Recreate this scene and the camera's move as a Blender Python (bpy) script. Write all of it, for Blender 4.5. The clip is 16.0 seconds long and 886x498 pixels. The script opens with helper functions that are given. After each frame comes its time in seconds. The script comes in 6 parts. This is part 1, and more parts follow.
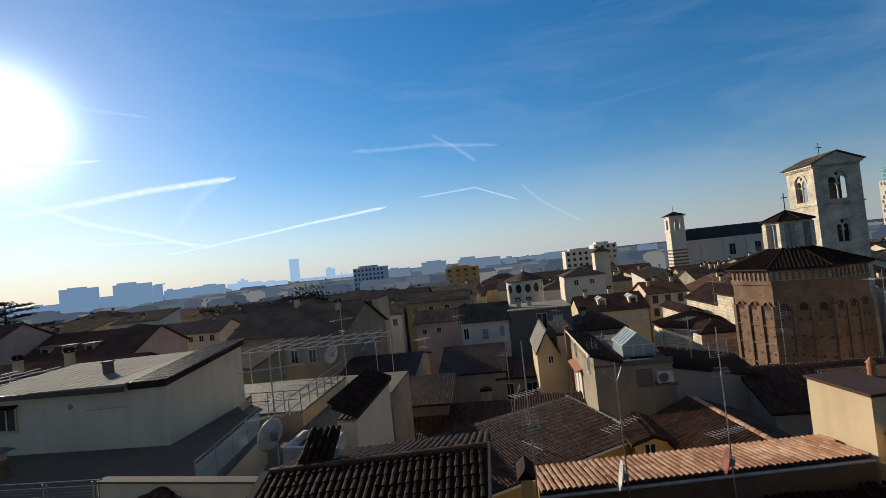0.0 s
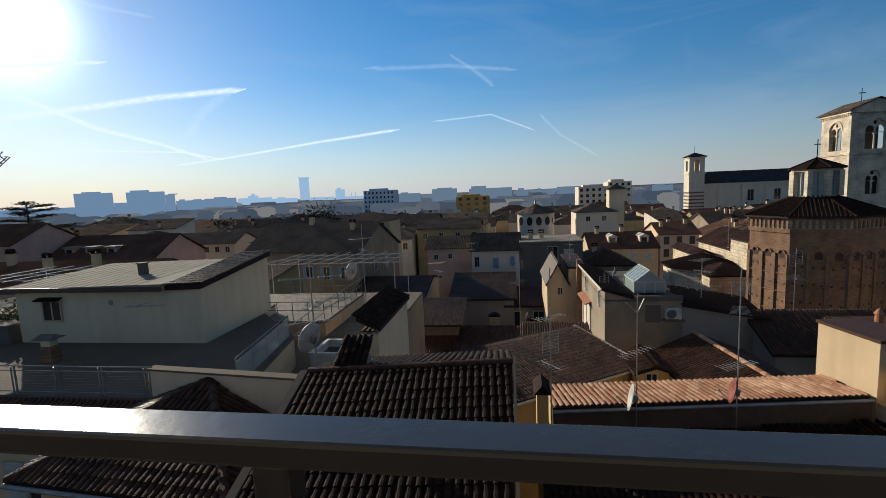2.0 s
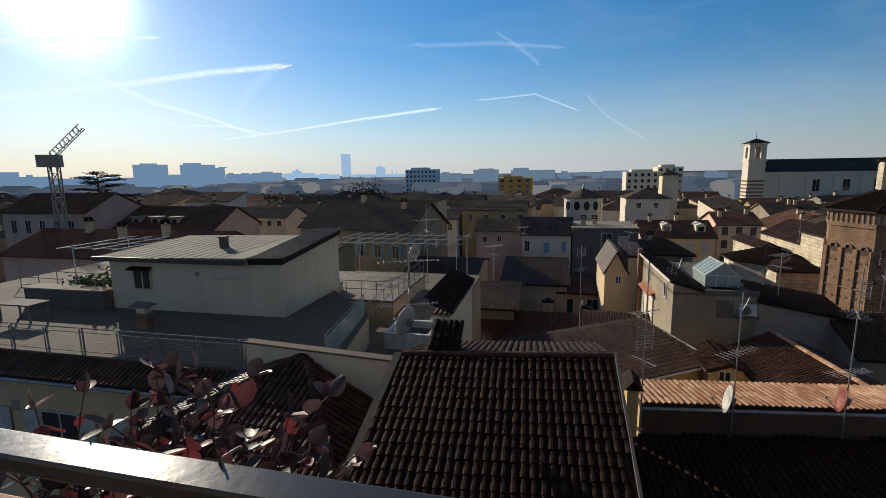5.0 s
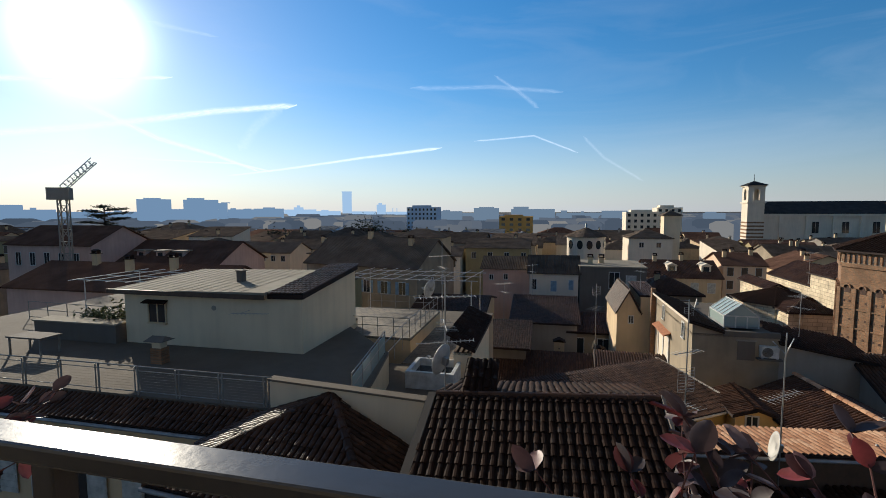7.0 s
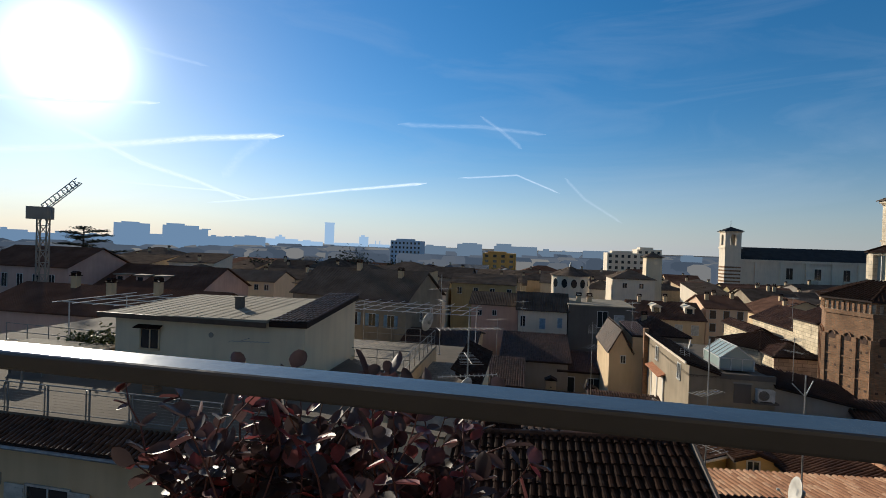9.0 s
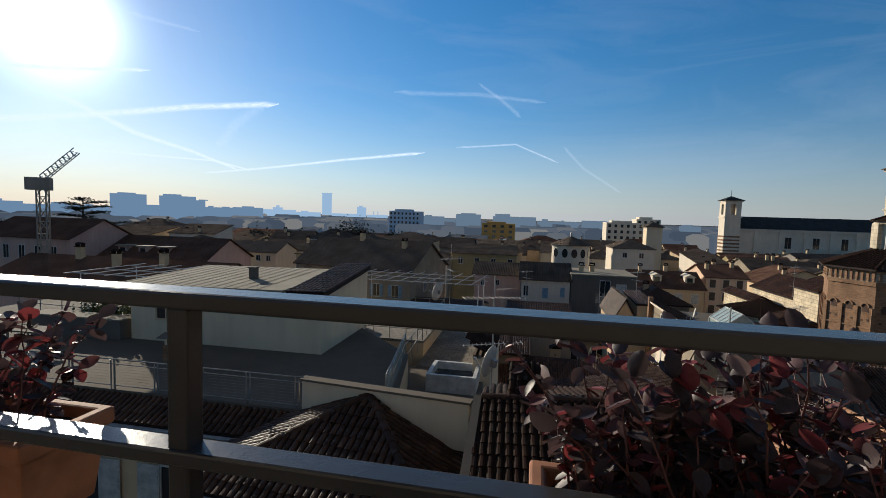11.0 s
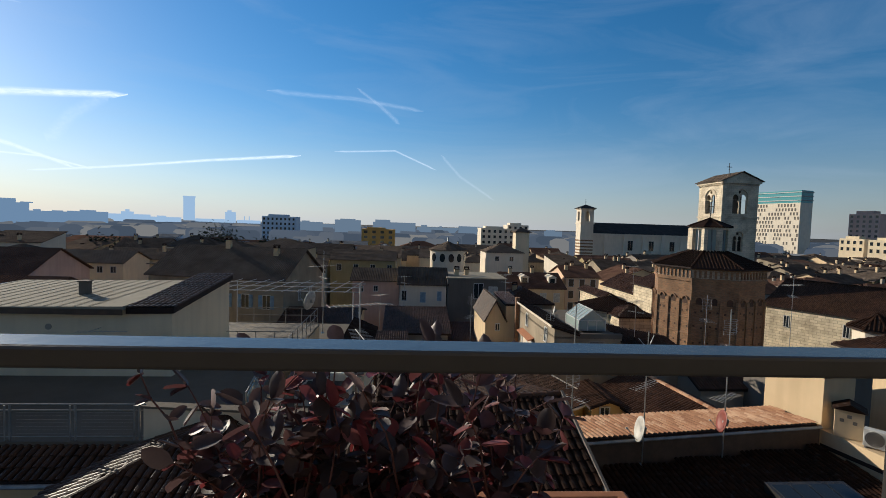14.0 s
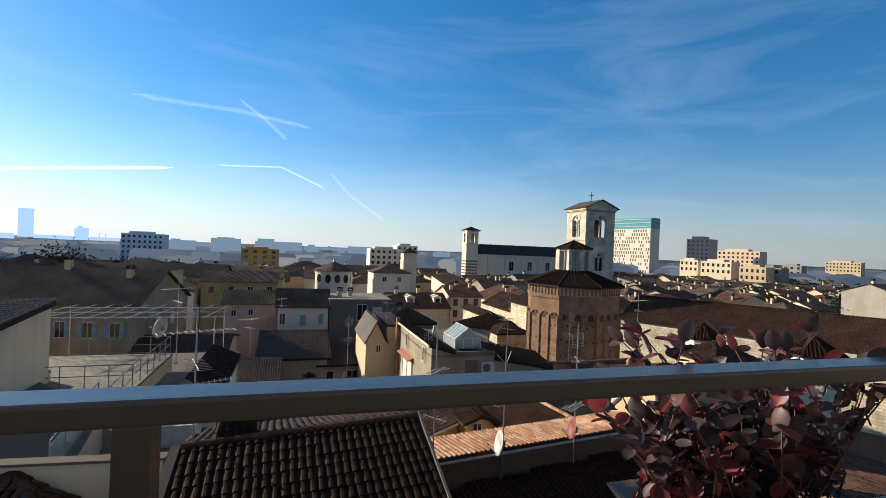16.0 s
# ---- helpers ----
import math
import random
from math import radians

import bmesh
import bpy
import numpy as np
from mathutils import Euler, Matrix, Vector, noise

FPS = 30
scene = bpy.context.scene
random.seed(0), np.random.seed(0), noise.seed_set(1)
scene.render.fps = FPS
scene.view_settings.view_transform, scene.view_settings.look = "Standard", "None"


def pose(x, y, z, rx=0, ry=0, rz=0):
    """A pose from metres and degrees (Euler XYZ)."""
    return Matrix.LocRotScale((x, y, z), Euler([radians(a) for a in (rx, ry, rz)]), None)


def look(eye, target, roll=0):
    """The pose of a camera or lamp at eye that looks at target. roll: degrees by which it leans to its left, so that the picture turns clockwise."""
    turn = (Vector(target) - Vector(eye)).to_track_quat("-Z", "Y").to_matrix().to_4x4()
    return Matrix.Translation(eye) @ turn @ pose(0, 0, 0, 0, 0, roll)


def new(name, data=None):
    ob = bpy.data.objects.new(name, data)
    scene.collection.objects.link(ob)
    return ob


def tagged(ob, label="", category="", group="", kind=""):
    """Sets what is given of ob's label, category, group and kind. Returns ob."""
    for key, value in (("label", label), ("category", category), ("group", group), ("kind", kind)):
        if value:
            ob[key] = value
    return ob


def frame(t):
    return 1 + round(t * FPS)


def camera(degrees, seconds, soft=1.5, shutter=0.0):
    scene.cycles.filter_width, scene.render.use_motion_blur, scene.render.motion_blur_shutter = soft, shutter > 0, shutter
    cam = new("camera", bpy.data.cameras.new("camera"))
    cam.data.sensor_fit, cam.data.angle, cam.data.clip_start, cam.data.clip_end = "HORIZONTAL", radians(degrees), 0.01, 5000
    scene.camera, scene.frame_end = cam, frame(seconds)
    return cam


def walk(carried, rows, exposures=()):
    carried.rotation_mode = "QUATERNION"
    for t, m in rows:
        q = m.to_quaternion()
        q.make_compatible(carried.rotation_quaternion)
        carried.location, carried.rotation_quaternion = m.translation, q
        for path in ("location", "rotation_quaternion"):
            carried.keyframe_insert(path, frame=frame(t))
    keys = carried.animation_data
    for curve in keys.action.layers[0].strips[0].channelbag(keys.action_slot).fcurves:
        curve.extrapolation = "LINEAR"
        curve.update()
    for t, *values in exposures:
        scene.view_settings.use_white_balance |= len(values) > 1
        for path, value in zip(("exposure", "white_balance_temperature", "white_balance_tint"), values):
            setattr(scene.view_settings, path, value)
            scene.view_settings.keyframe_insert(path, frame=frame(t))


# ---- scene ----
cam = camera(86.88, 16.0, 0.65)
PATH = [
    (0.0, look((-0.000, -0.000, 20.087), (-0.001, 9.996, 20.378), -6.04)),
    (0.5, look((-0.215, -0.061, 20.090), (-0.239, 9.938, 20.148), -4.72)),
    (1.0, look((-0.395, -0.101, 20.085), (-0.516, 9.892, 19.735), -3.71)),
    (1.5, look((-0.572, -0.146, 20.054), (-0.782, 9.817, 19.220), -2.99)),
    (2.0, look((-0.769, -0.203, 20.006), (-1.061, 9.717, 18.777), -2.43)),
    (2.5, look((-1.019, -0.249, 19.954), (-1.434, 9.578, 18.150), -2.24)),
    (3.0, look((-1.357, -0.199, 20.022), (-1.968, 9.584, 18.039), -1.89)),
    (3.5, look((-1.686, -0.131, 20.145), (-2.572, 9.676, 18.402), -1.23)),
    (4.0, look((-1.955, -0.105, 20.181), (-3.000, 9.653, 18.260), -0.56)),
    (6.5, look((-3.218, 0.053, 20.172), (-4.355, 9.947, 19.267), -1.23)),
    (7.0, look((-3.484, 0.076, 20.099), (-4.550, 9.985, 19.273), -0.13)),
    (7.5, look((-3.699, 0.080, 20.038), (-4.679, 10.016, 19.435), 1.07)),
    (8.0, look((-4.070, 0.081, 19.995), (-4.940, 10.041, 19.838), 1.29)),
    (8.5, look((-4.413, 0.098, 19.958), (-5.195, 10.065, 19.964), 1.53)),
    (9.0, look((-4.629, 0.126, 19.956), (-5.317, 10.099, 19.877), 1.91)),
    (11.5, look((-5.377, 0.138, 19.900), (-5.958, 10.088, 19.085), 1.67)),
    (12.0, look((-5.368, 0.139, 19.935), (-5.641, 10.098, 19.074), 1.63)),
    (12.5, look((-5.320, 0.137, 19.947), (-5.201, 10.099, 19.084), 1.23)),
    (13.0, look((-5.230, 0.138, 19.962), (-4.535, 10.082, 19.154), 1.26)),
    (13.5, look((-5.093, 0.142, 19.959), (-3.886, 10.047, 19.297), 1.44)),
    (14.0, look((-4.936, 0.146, 19.932), (-3.045, 9.953, 19.422), 1.80)),
    (14.5, look((-4.772, 0.146, 19.916), (-2.330, 9.837, 19.549), 1.82)),
    (15.0, look((-4.530, 0.125, 19.946), (-1.408, 9.622, 19.717), 2.01)),
    (15.5, look((-4.269, 0.090, 19.947), (-0.573, 9.381, 19.868), 2.03)),
    (16.0, look((-4.035, 0.054, 19.943), (0.052, 9.183, 19.953), 2.28)),
]

walk(cam, PATH, [(0.0, 0.2, 5700, 10), (4.0, 0.1, 5700, 10), (7.0, 0.35, 5700, 10), (9.0, 0.2, 5700, 10), (12.0, 0.08, 5700, 10), (13.0, 0.0, 5700, 10), (14.0, 0.2, 5700, 10), (16.0, 0.72, 5700, 10)])

# ---- sky, sun, light ----
SUN_AZ, SUN_EL = radians(-43.0), radians(16.5)
SUN_DIR = Vector((math.sin(SUN_AZ) * math.cos(SUN_EL), math.cos(SUN_AZ) * math.cos(SUN_EL), math.sin(SUN_EL)))
world = bpy.data.worlds.new("sky")
scene.world = world
world.use_nodes = True
wn, wl = world.node_tree.nodes, world.node_tree.links
wn.clear()
w_out = wn.new("ShaderNodeOutputWorld")
w_bg = wn.new("ShaderNodeBackground")
w_sky = wn.new("ShaderNodeTexSky")
w_sky.sky_type = 'NISHITA'
w_sky.sun_disc = False
w_sky.sun_elevation, w_sky.sun_rotation = SUN_EL, SUN_AZ
w_sky.air_density, w_sky.dust_density, w_sky.ozone_density, w_sky.altitude = 1.0, 0.2, 3.0, 150
w_bg.inputs["Strength"].default_value = 0.112
w_hsv = wn.new("ShaderNodeHueSaturation")
w_hsv.inputs["Saturation"].default_value = 1.45
w_hsv.inputs["Value"].default_value = 1.22
w_gam = wn.new("ShaderNodeGamma")
w_gam.inputs["Gamma"].default_value = 0.78
wl.new(w_sky.outputs[0], w_gam.inputs["Color"])
wl.new(w_gam.outputs[0], w_hsv.inputs["Color"])
# pale winter haze all round, thinning upwards
w_tc, w_sep, w_map, w_pow = wn.new("ShaderNodeTexCoord"), wn.new("ShaderNodeSeparateXYZ"), wn.new("ShaderNodeMapRange"), wn.new("ShaderNodeMath")
wl.new(w_tc.outputs["Generated"], w_sep.inputs[0])
wl.new(w_sep.outputs["Z"], w_map.inputs["Value"])
w_map.inputs["From Min"].default_value, w_map.inputs["From Max"].default_value = 0.0, 0.26
w_map.inputs["To Min"].default_value, w_map.inputs["To Max"].default_value = 1.0, 0.0
w_pow.operation = "POWER"
w_pow.inputs[1].default_value = 2.2
wl.new(w_map.outputs[0], w_pow.inputs[0])
w_fac = wn.new("ShaderNodeMath")
w_fac.operation = "MULTIPLY"
w_fac.inputs[1].default_value = 0.8
wl.new(w_pow.outputs[0], w_fac.inputs[0])
w_mix = wn.new("ShaderNodeMix")
w_mix.data_type = "RGBA"
wl.new(w_fac.outputs[0], w_mix.inputs["Factor"])
# the clear sky deepens away from the sun
w_da, w_ds = wn.new("ShaderNodeMath"), wn.new("ShaderNodeVectorMath")
w_da.operation, w_ds.operation = "MULTIPLY_ADD", "SCALE"
w_da.inputs[1].default_value, w_da.inputs[2].default_value = 0.26, 0.77
wl.new(w_hsv.outputs[0], w_ds.inputs[0])
wl.new(w_da.outputs[0], w_ds.inputs["Scale"])
wl.new(w_ds.outputs["Vector"], w_mix.inputs[6])
# the bright air close round the sun
w_dot, w_off, w_k, w_exp, w_add = wn.new("ShaderNodeVectorMath"), wn.new("ShaderNodeMath"), wn.new("ShaderNodeMath"), wn.new("ShaderNodeMath"), wn.new("ShaderNodeMix")
w_dot.operation, w_off.operation, w_k.operation, w_exp.operation = "DOT_PRODUCT", "SUBTRACT", "MULTIPLY", "EXPONENT"
w_dot.inputs[1].default_value = SUN_DIR
# the haze is brightest below the sun and dims towards the far side
w_hz, w_hs = wn.new("ShaderNodeMath"), wn.new("ShaderNodeVectorMath")
w_hz.operation, w_hs.operation = "MULTIPLY_ADD", "SCALE"
w_hz.inputs[1].default_value, w_hz.inputs[2].default_value = 0.50, 0.62
w_hs.inputs[0].default_value = (4.75, 4.75, 4.7)
wl.new(w_dot.outputs["Value"], w_hz.inputs[0])
wl.new(w_dot.outputs["Value"], w_da.inputs[0])
wl.new(w_hz.outputs[0], w_hs.inputs["Scale"])
wl.new(w_hs.outputs["Vector"], w_mix.inputs[7])
w_off.inputs[1].default_value, w_k.inputs[1].default_value = 1.0, 420.0
wl.new(w_tc.outputs["Generated"], w_dot.inputs[0])
wl.new(w_dot.outputs["Value"], w_off.inputs[0])
wl.new(w_off.outputs[0], w_k.inputs[0])
wl.new(w_k.outputs[0], w_exp.inputs[0])
w_add.data_type, w_add.blend_type = "RGBA", "ADD"
w_add.clamp_factor = False
w_scale = wn.new("ShaderNodeMath")
w_scale.operation = "MULTIPLY"
w_scale.inputs[1].default_value = 16.0
wl.new(w_exp.outputs[0], w_scale.inputs[0])
wl.new(w_scale.outputs[0], w_add.inputs["Factor"])
# even tone added overhead, out of view, to keep the shade neutral and dim
w_overhead_fac, w_overhead = wn.new("ShaderNodeMapRange"), wn.new("ShaderNodeMix")
w_overhead.data_type = "RGBA"
wl.new(w_sep.outputs["Z"], w_overhead_fac.inputs["Value"])
w_overhead_fac.interpolation_type = "SMOOTHSTEP"
w_overhead_fac.inputs["From Min"].default_value, w_overhead_fac.inputs["From Max"].default_value = 0.45, 0.85
w_overhead_fac.inputs["To Min"].default_value, w_overhead_fac.inputs["To Max"].default_value = 0.0, 0.92
wl.new(w_overhead_fac.outputs[0], w_overhead.inputs["Factor"])
# faint streaks of cirrus
w_cm, w_cn, w_cr, w_ci = wn.new("ShaderNodeMapping"), wn.new("ShaderNodeTexNoise"), wn.new("ShaderNodeMapRange"), wn.new("ShaderNodeMix")
w_ci.data_type = "RGBA"
w_cm.inputs["Rotation"].default_value = (0.15, 0.3, 0.4)
w_cm.inputs["Scale"].default_value = (1.6, 2.6, 9.0)
w_cn.inputs["Scale"].default_value, w_cn.inputs["Detail"].default_value, w_cn.inputs["Roughness"].default_value = 1.3, 7, 0.6
w_cn.inputs["Distortion"].default_value = 0.8
wl.new(w_tc.outputs["Generated"], w_cm.inputs["Vector"])
wl.new(w_cm.outputs[0], w_cn.inputs["Vector"])
wl.new(w_cn.outputs["Fac"], w_cr.inputs["Value"])
w_cr.inputs["From Min"].default_value, w_cr.inputs["From Max"].default_value = 0.46, 0.80
w_cr.inputs["To Min"].default_value, w_cr.inputs["To Max"].default_value = 0.0, 0.17
wl.new(w_cr.outputs[0], w_ci.inputs["Factor"])
wl.new(w_mix.outputs[2], w_ci.inputs[6])
w_ci.inputs[7].default_value = (4.2, 4.6, 5.0, 1)
wl.new(w_ci.outputs[2], w_overhead.inputs[6])
w_overhead.inputs[7].default_value = (1.1, 1.02, 0.92, 1)
wl.new(w_overhead.outputs[2], w_add.inputs[6])
w_add.inputs[7].default_value = (1.0, 0.98, 0.93, 1)
wl.new(w_add.outputs[2], w_bg.inputs["Color"])
wl.new(w_bg.outputs[0], w_out.inputs["Surface"])

sun_data = bpy.data.lights.new("sun", 'SUN')
sun_data.energy, sun_data.angle, sun_data.color = 5.0, radians(0.6), (1.0, 0.83, 0.58)
sun = new("sun", sun_data)
sun.matrix_world = look((0, 0, 80), Vector((0, 0, 80)) - SUN_DIR)
tagged(sun, kind="structure")


# ---- materials ----
def nodes_of(name):
    m = bpy.data.materials.new(name)
    m.use_nodes = True
    nt = m.node_tree
    return m, nt.nodes, nt.links, nt.nodes["Principled BSDF"]


def ramp(nodes, links, src, stops):
    r = nodes.new("ShaderNodeValToRGB")
    e = r.color_ramp.elements
    while len(e) < len(stops):
        e.new(0.5)
    for el, (p, c) in zip(e, stops):
        el.position, el.color = p, (*c, 1)
    links.new(src, r.inputs["Fac"])
    return r.outputs["Color"]


def noise_tex(nodes, links, scale, detail=4, coord="Object", rough=0.55):
    tc = nodes.new("ShaderNodeTexCoord")
    n = nodes.new("ShaderNodeTexNoise")
    n.inputs["Scale"].default_value, n.inputs["Detail"].default_value, n.inputs["Roughness"].default_value = scale, detail, rough
    links.new(tc.outputs[coord], n.inputs["Vector"])
    return n.outputs["Fac"]


def mix(nodes, links, fac, a, b, mode="MIX"):
    m = nodes.new("ShaderNodeMix")
    m.data_type, m.blend_type = "RGBA", mode
    for sock, val in ((m.inputs["Factor"], fac), (m.inputs[6], a), (m.inputs[7], b)):
        if isinstance(val, (int, float)):
            sock.default_value = val
        elif isinstance(val, tuple):
            sock.default_value = (*val, 1)
        else:
            links.new(val, sock)
    return m.outputs[2]


def bump(nodes, links, bsdf, height, dist=0.02, strength=0.6):
    b = nodes.new("ShaderNodeBump")
    b.inputs["Distance"].default_value, b.inputs["Strength"].default_value = dist, strength
    links.new(height, b.inputs["Height"])
    links.new(b.outputs["Normal"], bsdf.inputs["Normal"])


def plaster(name, c, stain=0.55, rough=0.9, scale=0.35):
    """Old lime plaster: broad patches, drips and fine grain."""
    m, n, l, p = nodes_of(name)
    big = noise_tex(n, l, scale, 6)
    tc = n.new("ShaderNodeTexCoord")
    mp = n.new("ShaderNodeMapping")
    mp.inputs["Scale"].default_value = (2.2, 2.2, 0.25)
    l.new(tc.outputs["Object"], mp.inputs["Vector"])
    drip = n.new("ShaderNodeTexNoise")
    drip.inputs["Scale"].default_value, drip.inputs["Detail"].default_value = 1.0, 5
    l.new(mp.outputs[0], drip.inputs["Vector"])
    dark = tuple(v * stain for v in c)
    a = ramp(n, l, big, [(0.3, dark), (0.62, c)])
    d = ramp(n, l, drip.outputs["Fac"], [(0.36, tuple(v * 0.86 for v in c)), (0.58, c)])
    col = mix(n, l, 0.5, a, d)
    l.new(col, p.inputs["Base Color"])
    p.inputs["Roughness"].default_value = rough
    p.inputs["Specular IOR Level"].default_value = 0.2
    bump(n, l, p, noise_tex(n, l, 30, 5), 0.01, 0.4)
    return m


def roof_material(name, dark, mid, light, waves=False, rough=0.8, gloss=0.1):
    """Weathered terracotta; with waves, courses of barrel tiles too small to build."""
    m, n, l, p = nodes_of(name)
    geo, obj = n.new("ShaderNodeNewGeometry"), n.new("ShaderNodeObjectInfo")
    add = n.new("ShaderNodeMath")
    add.operation = "ADD"
    l.new(geo.outputs["Random Per Island"], add.inputs[0])
    l.new(obj.outputs["Random"], add.inputs[1])
    fr = n.new("ShaderNodeMath")
    fr.operation = "FRACT"
    l.new(add.outputs[0], fr.inputs[0])
    c1 = ramp(n, l, fr.outputs[0], [(0.0, dark), (0.55, mid), (1.0, light)])
    c2 = ramp(n, l, noise_tex(n, l, 0.5, 8), [(0.35, dark), (0.68, light)])
    col = mix(n, l, 0.5, c1, c2)
    lich = ramp(n, l, noise_tex(n, l, 5.0, 8), [(0.56, (0, 0, 0)), (0.7, (1, 1, 1))])
    col = mix(n, l, lich, col, tuple(0.6 * v + 0.03 for v in mid))
    p.inputs["Roughness"].default_value = 0.92 if waves else rough
    p.inputs["Specular IOR Level"].default_value = 0.0 if waves else gloss
    if waves:
        uv = n.new("ShaderNodeTexCoord")
        w = n.new("ShaderNodeTexWave")
        w.wave_type, w.bands_direction = "BANDS", "X"
        w.inputs["Scale"].default_value = 1.35
        w.inputs["Distortion"].default_value = 0.6
        w.inputs["Detail"].default_value = 2
        l.new(uv.outputs["UV"], w.inputs["Vector"])
        w2 = n.new("ShaderNodeTexWave")
        w2.wave_type, w2.bands_direction, w2.wave_profile = "BANDS", "Y", "SAW"
        w2.inputs["Scale"].default_value = 0.8
        l.new(uv.outputs["UV"], w2.inputs["Vector"])
        hm = n.new("ShaderNodeMath")
        hm.operation = "ADD"
        l.new(w.outputs["Fac"], hm.inputs[0])
        sc = n.new("ShaderNodeMath")
        sc.operation = "MULTIPLY"
        sc.inputs[1].default_value = 0.35
        l.new(w2.outputs["Fac"], sc.inputs[0])
        l.new(sc.outputs[0], hm.inputs[1])
        bump(n, l, p, hm.outputs[0], 0.12, 1.0)
    else:
        bump(n, l, p, noise_tex(n, l, 40, 5), 0.006, 0.6)
    l.new(col, p.inputs["Base Color"])
    return m


def masonry(name, c1, c2, mortar, bw, bh, joint, dist=0.02):
    """Coursed brick or stone on vertical walls, by the UVs in metres."""
    m, n, l, p = nodes_of(name)
    tc = n.new("ShaderNodeTexCoord")
    b = n.new("ShaderNodeTexBrick")
    b.inputs["Color1"].default_value, b.inputs["Color2"].default_value, b.inputs["Mortar"].default_value = (*c1, 1), (*c2, 1), (*mortar, 1)
    b.inputs["Scale"].default_value = 1.0
    b.inputs["Brick Width"].default_value, b.inputs["Row Height"].default_value, b.inputs["Mortar Size"].default_value = bw, bh, joint
    b.inputs["Bias"].default_value = 0.0
    l.new(tc.outputs["UV"], b.inputs["Vector"])
    v = ramp(n, l, noise_tex(n, l, 0.6, 8), [(0.3, (0.45, 0.42, 0.4)), (0.6, (1, 1, 1)), (0.75, (1.25, 1.15, 1.05))])
    col = mix(n, l, 0.85, b.outputs["Color"], v, "MULTIPLY")
    l.new(col, p.inputs["Base Color"])
    p.inputs["Roughness"].default_value = 0.9
    bump(n, l, p, noise_tex(n, l, 6, 6), dist, 0.8)
    return m


def simple(name, c, rough=0.5, metal=0.0, var=0.35, scale=3.0):
    m, n, l, p = nodes_of(name)
    l.new(ramp(n, l, noise_tex(n, l, scale, 6), [(0.35, tuple(v * (1 - var) for v in c)), (0.65, c)]), p.inputs["Base Color"])
    p.inputs["Roughness"].default_value, p.inputs["Metallic"].default_value = rough, metal
    bump(n, l, p, noise_tex(n, l, scale * 12, 4), 0.002, 0.3)
    return m


def glass(name, c=(0.02, 0.025, 0.03), rough=0.08):
    m, n, l, p = nodes_of(name)
    p.inputs["Base Color"].default_value = (*c, 1)
    p.inputs["Roughness"].default_value = rough
    return m


def glow(name, c, strength):
    m, n, l, p = nodes_of(name)
    e = n.new("ShaderNodeEmission")
    e.inputs["Color"].default_value, e.inputs["Strength"].default_value = (*c, 1), strength
    l.new(e.outputs[0], n["Material Output"].inputs["Surface"])
    return m


